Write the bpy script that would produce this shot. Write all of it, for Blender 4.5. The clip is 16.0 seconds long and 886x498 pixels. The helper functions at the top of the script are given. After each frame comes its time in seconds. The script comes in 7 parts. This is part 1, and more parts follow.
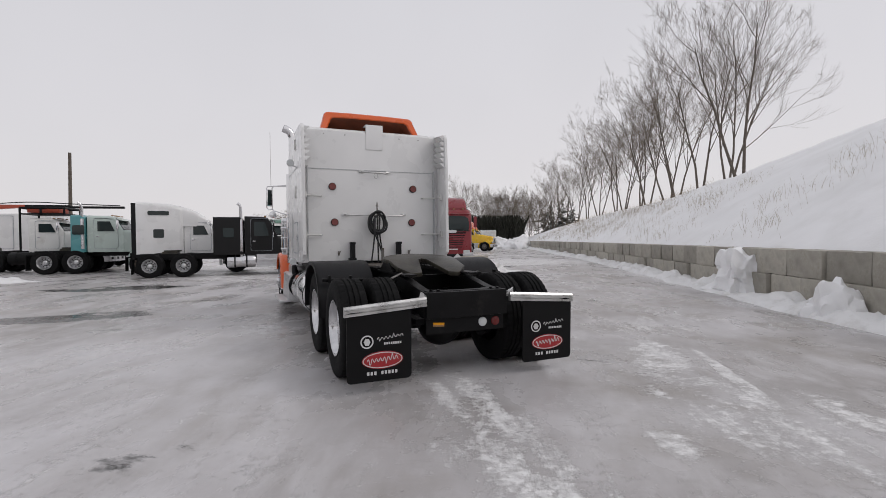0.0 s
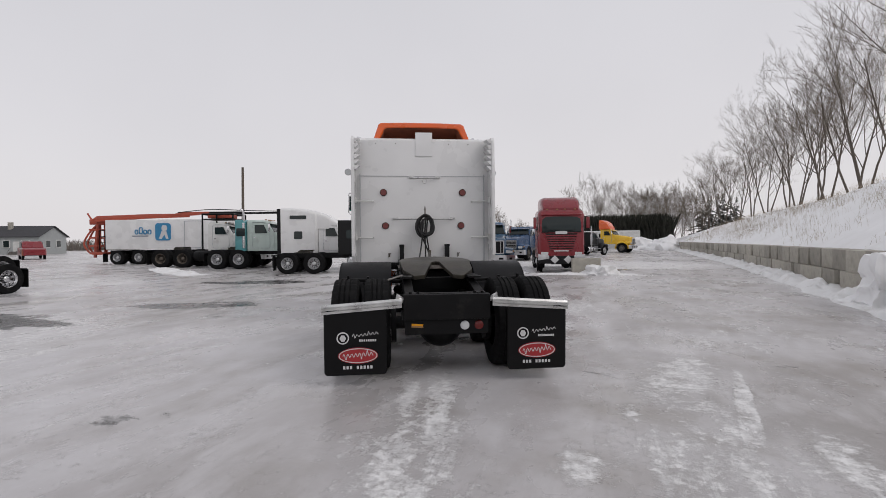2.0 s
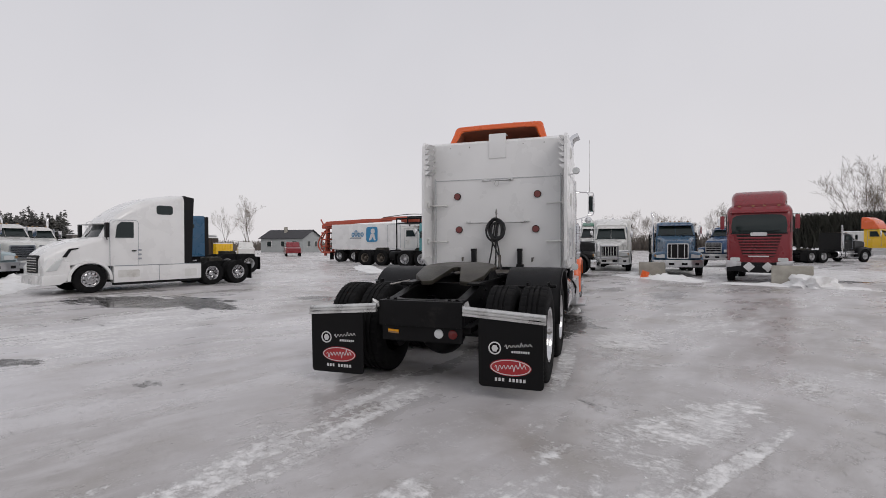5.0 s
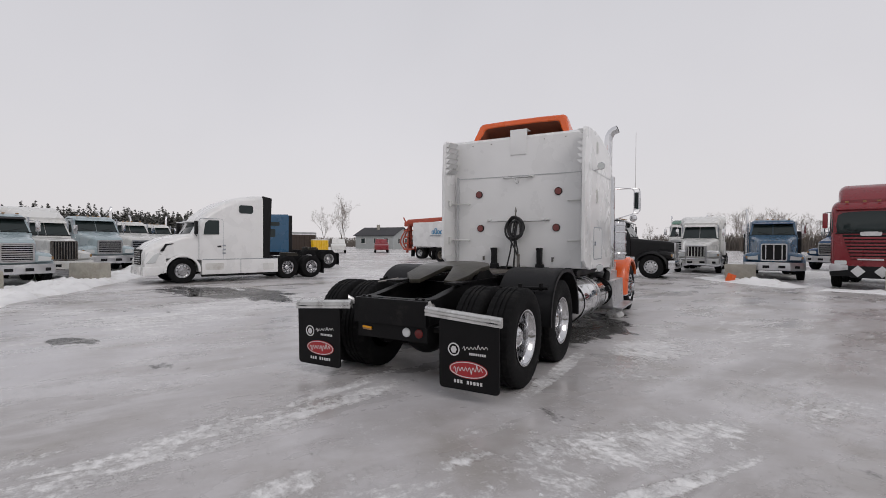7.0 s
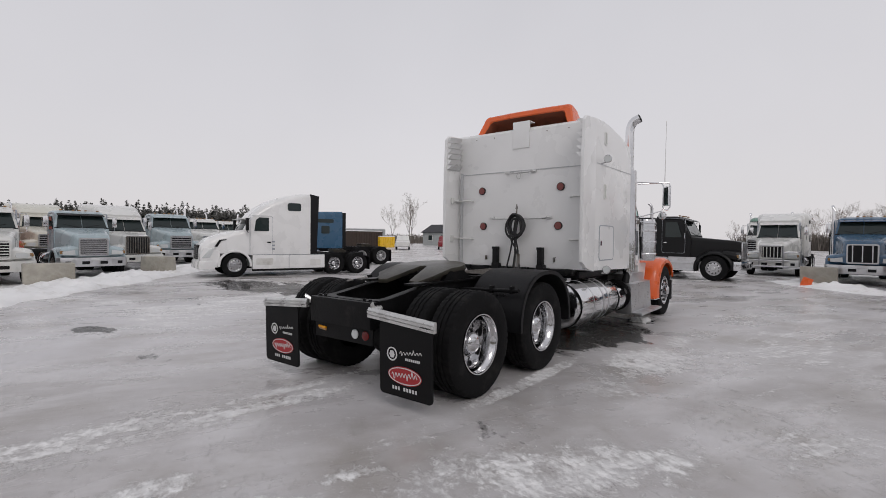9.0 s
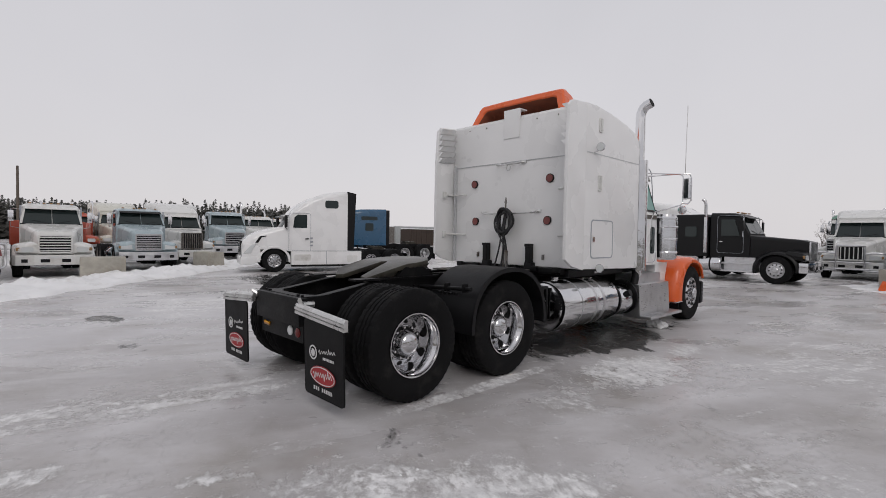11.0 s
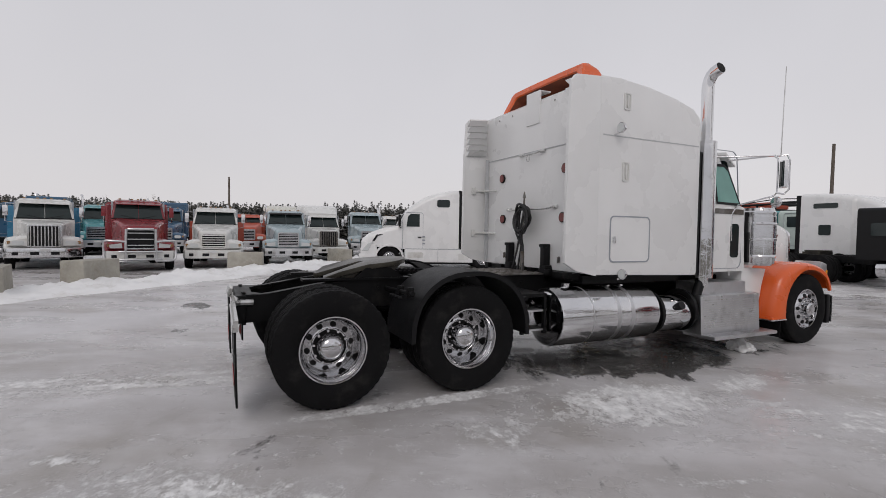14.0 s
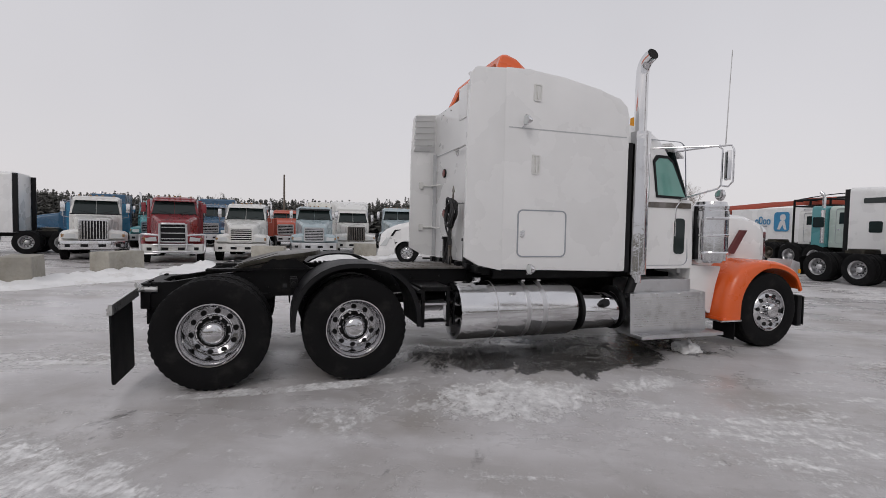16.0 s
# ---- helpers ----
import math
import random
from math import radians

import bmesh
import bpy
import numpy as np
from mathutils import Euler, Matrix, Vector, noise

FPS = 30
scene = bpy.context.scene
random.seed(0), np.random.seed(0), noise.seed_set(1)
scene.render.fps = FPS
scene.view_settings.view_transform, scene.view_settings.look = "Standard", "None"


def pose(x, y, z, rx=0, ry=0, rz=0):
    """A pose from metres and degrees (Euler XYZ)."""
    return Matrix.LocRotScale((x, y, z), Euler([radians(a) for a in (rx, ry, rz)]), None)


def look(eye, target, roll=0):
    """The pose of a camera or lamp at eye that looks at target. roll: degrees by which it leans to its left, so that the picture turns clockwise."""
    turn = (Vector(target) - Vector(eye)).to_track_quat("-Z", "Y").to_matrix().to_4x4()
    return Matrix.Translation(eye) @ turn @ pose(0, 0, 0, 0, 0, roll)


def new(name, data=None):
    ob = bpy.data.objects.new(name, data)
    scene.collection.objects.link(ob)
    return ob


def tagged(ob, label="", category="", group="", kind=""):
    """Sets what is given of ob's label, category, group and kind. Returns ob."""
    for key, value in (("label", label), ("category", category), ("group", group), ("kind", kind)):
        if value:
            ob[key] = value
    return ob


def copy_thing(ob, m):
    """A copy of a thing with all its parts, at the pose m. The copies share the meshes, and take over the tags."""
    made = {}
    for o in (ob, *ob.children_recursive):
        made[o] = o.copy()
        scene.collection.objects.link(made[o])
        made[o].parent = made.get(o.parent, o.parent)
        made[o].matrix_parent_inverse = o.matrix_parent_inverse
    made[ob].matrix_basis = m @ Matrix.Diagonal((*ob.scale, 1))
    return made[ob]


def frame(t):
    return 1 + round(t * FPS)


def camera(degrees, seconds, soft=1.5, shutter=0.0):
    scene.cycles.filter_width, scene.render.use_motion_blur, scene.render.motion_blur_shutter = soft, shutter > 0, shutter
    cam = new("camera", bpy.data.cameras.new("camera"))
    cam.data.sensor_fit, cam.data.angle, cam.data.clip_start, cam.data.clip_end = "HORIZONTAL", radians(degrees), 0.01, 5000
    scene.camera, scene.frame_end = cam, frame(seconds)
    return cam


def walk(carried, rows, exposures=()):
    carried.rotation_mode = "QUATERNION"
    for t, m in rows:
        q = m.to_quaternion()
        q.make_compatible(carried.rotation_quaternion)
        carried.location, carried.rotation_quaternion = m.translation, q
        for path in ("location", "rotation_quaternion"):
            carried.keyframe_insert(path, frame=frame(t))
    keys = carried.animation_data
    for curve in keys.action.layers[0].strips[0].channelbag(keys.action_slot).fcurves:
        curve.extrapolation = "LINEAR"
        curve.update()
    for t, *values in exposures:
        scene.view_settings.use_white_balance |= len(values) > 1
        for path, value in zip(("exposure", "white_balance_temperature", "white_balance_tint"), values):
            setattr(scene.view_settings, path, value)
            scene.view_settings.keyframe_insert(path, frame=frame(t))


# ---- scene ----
cam = camera(85.0, 16.0, soft=0.85)
PATH = [
    (0.0, 0.269, -0.125, 1.444, 1.94, -1.07, 0.59),
    (0.5, 0.673, -0.124, 1.471, 5.60, -1.07, 0.55),
    (1.0, 1.084, -0.072, 1.456, 9.94, -0.94, 0.51),
    (1.5, 1.518, -0.016, 1.457, 14.59, -0.88, 0.53),
    (2.0, 1.939, 0.055, 1.468, 18.96, -0.87, 0.49),
    (2.5, 2.375, 0.196, 1.474, 23.13, -0.84, 0.58),
    (3.0, 2.756, 0.338, 1.501, 26.67, -0.90, 0.55),
    (3.5, 3.117, 0.578, 1.498, 30.80, -0.82, 0.49),
    (4.0, 3.412, 0.857, 1.497, 35.11, -0.74, 0.42),
    (4.5, 3.685, 1.148, 1.500, 39.87, -0.63, 0.33),
    (7.0, 4.752, 2.394, 1.517, 54.97, -0.84, -0.24),
    (7.5, 4.892, 2.659, 1.540, 57.72, -0.96, -0.33),
    (8.0, 4.980, 2.945, 1.539, 60.01, -1.02, -0.42),
    (8.5, 5.074, 3.266, 1.546, 61.85, -1.13, -0.49),
    (9.0, 5.154, 3.565, 1.545, 63.51, -1.25, -0.63),
    (11.5, 5.383, 5.135, 1.510, 73.01, -1.70, -0.98),
    (12.0, 5.425, 5.467, 1.529, 74.81, -1.91, -1.08),
    (12.5, 5.358, 5.789, 1.510, 77.34, -1.90, -1.12),
    (13.0, 5.280, 6.153, 1.520, 81.36, -1.96, -1.10),
    (13.5, 5.270, 6.511, 1.542, 85.90, -1.99, -1.08),
    (14.0, 5.253, 6.925, 1.554, 90.15, -2.01, -0.93),
    (14.5, 5.270, 7.352, 1.573, 93.09, -2.17, -0.94),
    (15.0, 5.255, 7.773, 1.556, 94.66, -2.25, -1.04),
    (15.5, 5.267, 8.187, 1.566, 95.70, -2.47, -1.16),
    (16.0, 5.235, 8.619, 1.554, 97.01, -2.57, -1.15),
]
walk(cam, [(t, pose(x, y, z, 90 + pitch, roll, yaw)) for t, x, y, z, yaw, pitch, roll in PATH], [(0.0, 0.0, 6500, 12.5), (16.0, -0.08, 6500, 12.5)])

# ---- sky and light: overcast winter day ----
world = bpy.data.worlds.new("world")
scene.world = world
world.use_nodes = True
wn, wl = world.node_tree.nodes, world.node_tree.links
wn.clear()
sky = wn.new("ShaderNodeTexSky")
sky.sky_type = "NISHITA"
sky.sun_disc = False
sky.sun_elevation = radians(40)
sky.sun_rotation = radians(100)
sky.air_density, sky.dust_density, sky.ozone_density = 1.0, 4.0, 1.0
cover = wn.new("ShaderNodeTexCoord")
ramp = wn.new("ShaderNodeValToRGB")
sep = wn.new("ShaderNodeSeparateXYZ")
wl.new(cover.outputs["Generated"], sep.inputs[0])
wl.new(sep.outputs["Z"], ramp.inputs[0])
ramp.color_ramp.elements[0].position, ramp.color_ramp.elements[0].color = 0.0, (8.4, 8.22, 8.27, 1)
ramp.color_ramp.elements[1].position, ramp.color_ramp.elements[1].color = 0.55, (7.1, 7.15, 7.4, 1)
clouds = wn.new("ShaderNodeTexNoise")
clouds.inputs["Scale"].default_value, clouds.inputs["Detail"].default_value = 1.6, 4.0
wl.new(cover.outputs["Generated"], clouds.inputs["Vector"])
soft_cloud = wn.new("ShaderNodeMapRange")
soft_cloud.inputs["To Min"].default_value, soft_cloud.inputs["To Max"].default_value = 0.9, 1.1
wl.new(clouds.outputs["Fac"], soft_cloud.inputs["Value"])
deck = wn.new("ShaderNodeVectorMath")
deck.operation = "SCALE"
wl.new(ramp.outputs["Color"], deck.inputs[0])
wl.new(soft_cloud.outputs[0], deck.inputs["Scale"])
mix = wn.new("ShaderNodeMix")
mix.data_type = "RGBA"
mix.inputs["Factor"].default_value = 0.9
wl.new(sky.outputs["Color"], mix.inputs["A"])
wl.new(deck.outputs[0], mix.inputs["B"])
back = wn.new("ShaderNodeBackground")
back.inputs["Strength"].default_value = 0.094
out = wn.new("ShaderNodeOutputWorld")
wl.new(mix.outputs["Result"], back.inputs["Color"])
wl.new(back.outputs[0], out.inputs[0])
sun = new("sun", bpy.data.lights.new("sun", "SUN"))
sun.data.energy, sun.data.angle, sun.data.color = 0.55, radians(25), (1.0, 0.97, 0.94)
sun.matrix_world = look((0, 0, 50), (-58, 10, 0))

# ---- materials ----
def material(name, color, rough=0.5, metal=0.0, vary=0.12, scale=6.0, bump=0.0, bscale=40.0, dirt=None, dirt_at=0.6, dirt_scale=2.5, coat=0.0, stretch=(1, 1, 1), rough_vary=0.12, spread=0.0, spec=0.5):
    """A surface with broad and fine variation, optional dirt patches and fine relief."""
    m = bpy.data.materials.new(name)
    m.use_nodes = True
    n, l = m.node_tree.nodes, m.node_tree.links
    bsdf = n["Principled BSDF"]
    bsdf.inputs["Metallic"].default_value = metal
    bsdf.inputs["Coat Weight"].default_value = coat
    bsdf.inputs["Specular IOR Level"].default_value = spec
    co = n.new("ShaderNodeTexCoord")
    mp = n.new("ShaderNodeMapping")
    mp.inputs["Scale"].default_value = stretch
    l.new(co.outputs["Object"], mp.inputs[0])
    big = n.new("ShaderNodeTexNoise")
    big.inputs["Scale"].default_value, big.inputs["Detail"].default_value = scale, 6
    l.new(mp.outputs[0], big.inputs["Vector"])
    val = n.new("ShaderNodeMapRange")
    val.inputs["From Min"].default_value, val.inputs["From Max"].default_value = 0.25, 0.75
    val.inputs["To Min"].default_value, val.inputs["To Max"].default_value = 1 - vary, 1 + vary
    l.new(big.outputs["Fac"], val.inputs["Value"])
    hsv = n.new("ShaderNodeHueSaturation")
    hsv.inputs["Color"].default_value = (*color, 1)
    l.new(val.outputs[0], hsv.inputs["Value"])
    last = hsv.outputs["Color"]
    if spread:
        info = n.new("ShaderNodeObjectInfo")
        sp = n.new("ShaderNodeMapRange")
        sp.inputs["To Min"].default_value, sp.inputs["To Max"].default_value = 1 - spread, 1 + spread
        l.new(info.outputs["Random"], sp.inputs["Value"])
        h2 = n.new("ShaderNodeHueSaturation")
        l.new(last, h2.inputs["Color"])
        l.new(sp.outputs[0], h2.inputs["Value"])
        last = h2.outputs["Color"]
    if dirt:
        dn = n.new("ShaderNodeTexNoise")
        dn.inputs["Scale"].default_value, dn.inputs["Detail"].default_value = dirt_scale, 8
        dn.inputs["Roughness"].default_value = 0.65
        l.new(mp.outputs[0], dn.inputs["Vector"])
        dr = n.new("ShaderNodeMapRange")
        dr.inputs["From Min"].default_value, dr.inputs["From Max"].default_value = dirt_at - 0.12, dirt_at + 0.12
        l.new(dn.outputs["Fac"], dr.inputs["Value"])
        mx = n.new("ShaderNodeMix")
        mx.data_type = "RGBA"
        l.new(dr.outputs[0], mx.inputs["Factor"])
        l.new(last, mx.inputs["A"])
        mx.inputs["B"].default_value = (*dirt, 1)
        last = mx.outputs["Result"]
    l.new(last, bsdf.inputs["Base Color"])
    fine = n.new("ShaderNodeTexNoise")
    fine.inputs["Scale"].default_value, fine.inputs["Detail"].default_value = bscale, 5
    l.new(mp.outputs[0], fine.inputs["Vector"])
    rr = n.new("ShaderNodeMapRange")
    rr.inputs["To Min"].default_value, rr.inputs["To Max"].default_value = max(rough - rough_vary, 0.02), min(rough + rough_vary, 1)
    l.new(big.outputs["Fac"], rr.inputs["Value"])
    l.new(rr.outputs[0], bsdf.inputs["Roughness"])
    if bump:
        b = n.new("ShaderNodeBump")
        b.inputs["Strength"].default_value, b.inputs["Distance"].default_value = bump, 0.01
        l.new(fine.outputs["Fac"], b.inputs["Height"])
        l.new(b.outputs[0], bsdf.inputs["Normal"])
    return m


def paint(name, color, dirt=(0.3, 0.28, 0.25), dirt_at=0.78, rough=0.28):
    return material(name, color, rough, 0, 0.05, 1.5, 0.03, 300, dirt, dirt_at, 1.2, coat=0.25)


def glass_material(name, color, rough=0.05):
    m = bpy.data.materials.new(name)
    m.use_nodes = True
    b = m.node_tree.nodes["Principled BSDF"]
    b.inputs["Base Color"].default_value = (*color, 1)
    b.inputs["Roughness"].default_value = rough
    b.inputs["Specular IOR Level"].default_value = 0.4
    return m


WHITE = paint("white_paint", (0.76, 0.76, 0.755), (0.58, 0.57, 0.54), 0.86)
WHITE2 = paint("white_paint_dirty", (0.66, 0.66, 0.64), (0.42, 0.39, 0.35), 0.68)
CREAM = paint("cream_paint", (0.58, 0.57, 0.50), (0.36, 0.32, 0.27), 0.7)
# orange darkened to brown, standing in for shade inside the spoiler
SPOILERSHADE = material("spoiler_inner_shade", (0.20, 0.055, 0.025), 0.8, 0, 0.3, 5, 0.2, 30)
ORANGE = paint("orange_paint", (0.72, 0.115, 0.02), (0.4, 0.12, 0.05), 0.85)
BLACKP = material("black_paint", (0.006, 0.006, 0.0065), 0.38, 0, 0.1, 2, 0.02, 200, (0.025, 0.024, 0.022), 0.75, 1.5, spec=0.25)
REDP = paint("red_paint", (0.21, 0.018, 0.025), (0.16, 0.05, 0.05), 0.75)
BLUEP = paint("blue_paint", (0.045, 0.105, 0.18), (0.2, 0.2, 0.2), 0.72)
SKYP = paint("sky_blue_paint", (0.03, 0.19, 0.33), (0.15, 0.2, 0.25), 0.72)
DEEPB = paint("deep_blue_paint", (0.02, 0.085, 0.165), (0.12, 0.14, 0.17), 0.75)
NAVYP = paint("navy_paint", (0.012, 0.05, 0.125), (0.1, 0.1, 0.12), 0.75)
PALEB = paint("pale_blue_paint", (0.36, 0.44, 0.47), (0.3, 0.3, 0.29), 0.7)
MINTP = paint("pale_green_paint", (0.46, 0.54, 0.50), (0.3, 0.3, 0.29), 0.7)
TEALP = paint("teal_paint", (0.08, 0.27, 0.29), (0.25, 0.27, 0.26), 0.7)
YELLOWP = paint("yellow_paint", (0.75, 0.46, 0.02), (0.4, 0.3, 0.1), 0.75)
GREENP = paint("green_paint", (0.02, 0.14, 0.08), (0.12, 0.15, 0.12), 0.75)
CRANE = paint("crane_orange", (0.42, 0.07, 0.035), (0.2, 0.08, 0.06), 0.68, 0.5)
CHASSIS = material("chassis_black", (0.0055, 0.0055, 0.006), 0.45, 0, 0.3, 5, 0.25, 60, (0.026, 0.024, 0.022), 0.68, 4, spec=0.16)
PLASTIC = material("black_plastic", (0.008, 0.008, 0.009), 0.5, 0, 0.2, 8, 0.12, 120, (0.026, 0.025, 0.024), 0.74, 3, spec=0.22)
RUBBER = material("tyre_rubber", (0.0065, 0.0065, 0.007), 0.85, 0, 0.25, 6, 0.3, 90, (0.022, 0.021, 0.02), 0.64, 5, spec=0.16)
FLAP = material("flap_rubber", (0.005, 0.005, 0.0055), 0.55, 0, 0.2, 5, 0.1, 80, (0.014, 0.014, 0.014), 0.74, 3, spec=0.18)
RIMCHROME = material("wheel_chrome", (0.63, 0.63, 0.64), 0.06, 1, 0.14, 7, 0.06, 60, (0.16, 0.155, 0.15), 0.72, 9, rough_vary=0.05)
SHIELD = material("polished_shield", (0.70, 0.70, 0.71), 0.06, 1, 0.08, 4, 0.55, 7, (0.30, 0.29, 0.28), 0.76, 5, rough_vary=0.04)
CHROME = material("chrome", (0.75, 0.75, 0.76), 0.12, 1, 0.08, 4, 0.04, 60, (0.35, 0.34, 0.33), 0.72, 3, rough_vary=0.08)
ALU = material("brushed_aluminium", (0.62, 0.62, 0.63), 0.33, 1, 0.1, 4, 0.05, 120, (0.35, 0.34, 0.33), 0.66, 2.5)
TANKALU = material("polished_tank", (0.68, 0.68, 0.69), 0.11, 1, 0.1, 3, 0.05, 30, (0.42, 0.41, 0.40), 0.66, 2.2, stretch=(1, 0.6, 1), rough_vary=0.07)
RIMDIRT = material("muddy_rim", (0.10, 0.085, 0.07), 0.75, 0.2, 0.35, 8, 0.2, 60, (0.22, 0.19, 0.16), 0.6, 6)
STEEL = material("dirty_steel", (0.22, 0.21, 0.20), 0.5, 0.7, 0.3, 6, 0.2, 80, (0.1, 0.08, 0.06), 0.55, 5)
GREASE = material("greasy_plate", (0.055, 0.050, 0.038), 0.34, 0.4, 0.4, 4, 0.2, 40, (0.025, 0.022, 0.02), 0.58, 3)
RUST = material("rusty_iron", (0.055, 0.04, 0.032), 0.8, 0.2, 0.35, 7, 0.3, 70)
GALV = material("galvanised_bar", (0.62, 0.62, 0.61), 0.3, 0.85, 0.15, 6, 0.1, 90, (0.3, 0.29, 0.28), 0.62, 5)
GLASS = glass_material("dark_glass", (0.020, 0.029, 0.029))
GREENGLASS = material("tinted_glass", (0.16, 0.34, 0.30), 0.06, 0, 0.15, 2, rough_vary=0.03)
LAMP = glass_material("clear_lens", (0.6, 0.62, 0.62), 0.1)
AMBER = glass_material("amber_lens", (0.75, 0.32, 0.01), 0.2)
DULLAMBER = glass_material("dull_amber_lens", (0.30, 0.17, 0.07), 0.3)
REDLENS = glass_material("red_lens", (0.12, 0.012, 0.011), 0.25)
REFLECT = material("reflector_red", (0.19, 0.045, 0.04), 0.35, 0, 0.15, 30)
WHITEPRINT = material("white_print", (0.62, 0.62, 0.62), 0.6, 0, 0.1, 20)
REDPRINT = material("red_print", (0.36, 0.02, 0.025), 0.55, 0, 0.1, 20)
BLUEPRINT = material("blue_print", (0.03, 0.22, 0.42), 0.5, 0, 0.1, 6)
SEAM = material("panel_seam", (0.46, 0.47, 0.48), 0.6, 0, 0.1, 20)
GREYPRINT = material("grey_print", (0.3, 0.32, 0.35), 0.6, 0, 0.1, 20)
MAROON = material("maroon_decal", (0.12, 0.025, 0.025), 0.4, 0, 0.2, 8)
HOSE = material("black_hose", (0.012, 0.012, 0.013), 0.5, 0, 0.2, 20)
CONCRETE = material("block_concrete", (0.37, 0.35, 0.305), 0.9, 0, 0.28, 3, 0.5, 25, (0.20, 0.185, 0.15), 0.60, 1.6, spread=0.22)
BARK = material("bark", (0.12, 0.10, 0.082), 0.9, 0, 0.35, 9, 0.5, 30)
TWIG = material("twig", (0.165, 0.135, 0.108), 0.9, 0, 0.25, 5)
NEEDLE = material("conifer_needles", (0.088, 0.086, 0.076), 0.9, 0, 0.5, 1.2, 0, 40, (0.28, 0.29, 0.30), 0.64, 2.5)
SCRUB = material("leafless_scrub", (0.15, 0.132, 0.115), 0.95, 0, 0.4, 1.5)
HEDGE = material("dark_brush", (0.035, 0.036, 0.028), 0.95, 0, 0.4, 1.5)
GRASS = material("dry_grass", (0.33, 0.27, 0.19), 0.95, 0, 0.35, 5)
SIDING = material("grey_siding", (0.36, 0.38, 0.38), 0.8, 0, 0.1, 2, 0.2, 20)
SHINGLE = material("dark_shingles", (0.05, 0.05, 0.055), 0.9, 0, 0.3, 3, 0.4, 30)


# ---- mesh helpers ----
def mesh_of(name, bm, mat, smooth=35):
    me = bpy.data.meshes.new(name)
    bm.normal_update()
    bm.to_mesh(me)
    bm.free()
    for one in mat if isinstance(mat, (list, tuple)) else [mat]:
        me.materials.append(one)
    if smooth:
        me.polygons.foreach_set("use_smooth", [True] * len(me.polygons))
        me.set_sharp_from_angle(angle=radians(smooth))
    return me


def part(name, bm, mat, parent, label="", at=None, smooth=35):
    """Links a bmesh (or a ready mesh) as one mesh object under a thing or a part."""
    ob = new(name, mesh_of(name, bm, mat, smooth) if isinstance(bm, bmesh.types.BMesh) else bm)
    ob.parent = parent
    if at is not None:
        ob.matrix_basis = at
    if label:
        ob["label"] = label
    return ob


def thing(name, label, category, at=None, group="", kind=""):
    ob = new(name)
    ob.empty_display_size = 0.3
    if at is not None:
        ob.matrix_basis = at
    return tagged(ob, label, category, group, kind)


def single(name, bm, mat, label, category, at=None, group="", kind="", smooth=35):
    ob = new(name, mesh_of(name, bm, mat, smooth) if isinstance(bm, bmesh.types.BMesh) else bm)
    if at is not None:
        ob.matrix_basis = at
    return tagged(ob, label, category, group, kind)


def box(bm, x, y, z, sx, sy, sz, bevel=0.0, seg=2, rot=None):
    """A box centred at x, y, z."""
    m = Matrix.Translation((x, y, z)) @ (rot or Matrix()) @ Matrix.Diagonal((sx, sy, sz, 1))
    vs = bmesh.ops.create_cube(bm, size=1, matrix=m)["verts"]
    if bevel:
        es = list({e for v in vs for e in v.link_edges})
        bmesh.ops.bevel(bm, geom=es, offset=bevel, segments=seg, profile=0.7, affect="EDGES")
    return bm


def span(bm, x0, x1, y0, y1, z0, z1, bevel=0.0, seg=2):
    return box(bm, (x0 + x1) / 2, (y0 + y1) / 2, (z0 + z1) / 2, abs(x1 - x0), abs(y1 - y0), abs(z1 - z0), bevel, seg)


def rod(bm, a, b, r, r2=None, n=10, caps=True):
    a, b = Vector(a), Vector(b)
    q = (b - a).to_track_quat("Z", "Y").to_matrix().to_4x4()
    m = Matrix.Translation((a + b) / 2) @ q
    bmesh.ops.create_cone(bm, cap_ends=caps, segments=n, radius1=r, radius2=r if r2 is None else r2, depth=(b - a).length, matrix=m)
    return bm


def tube(bm, pts, r, n=8):
    """A round tube through points; r may be a list."""
    pts = [Vector(p) for p in pts]
    rings, up = [], Vector((0, 0, 1))
    for i, p in enumerate(pts):
        d = (pts[min(i + 1, len(pts) - 1)] - pts[max(i - 1, 0)]).normalized()
        side = d.cross(up if abs(d.z) < 0.95 else Vector((1, 0, 0))).normalized()
        if rings and side.dot(last) < 0:
            side = -side
        last = side
        nor = side.cross(d)
        rad = r[i] if isinstance(r, (list, tuple)) else r
        rings.append([bm.verts.new(p + rad * (math.cos(k * math.tau / n) * side + math.sin(k * math.tau / n) * nor)) for k in range(n)])
    for a, b in zip(rings, rings[1:]):
        for k in range(n):
            bm.faces.new((a[k], a[(k + 1) % n], b[(k + 1) % n], b[k]))
    for ring in (rings[0], rings[-1][::-1]):
        bm.faces.new(ring[::-1])
    return bm


def curve_pts(pts, steps=6):
    """Points of a smooth curve through pts."""
    pts = [Vector(p) for p in pts]
    res = []
    for i in range(len(pts) - 1):
        p0, p1, p2, p3 = pts[max(i - 1, 0)], pts[i], pts[i + 1], pts[min(i + 2, len(pts) - 1)]
        for s in range(steps):
            t = s / steps
            res.append(0.5 * ((2 * p1) + (p2 - p0) * t + (2 * p0 - 5 * p1 + 4 * p2 - p3) * t * t + (3 * p1 - p0 - 3 * p2 + p3) * t ** 3))
    return res + [pts[-1]]


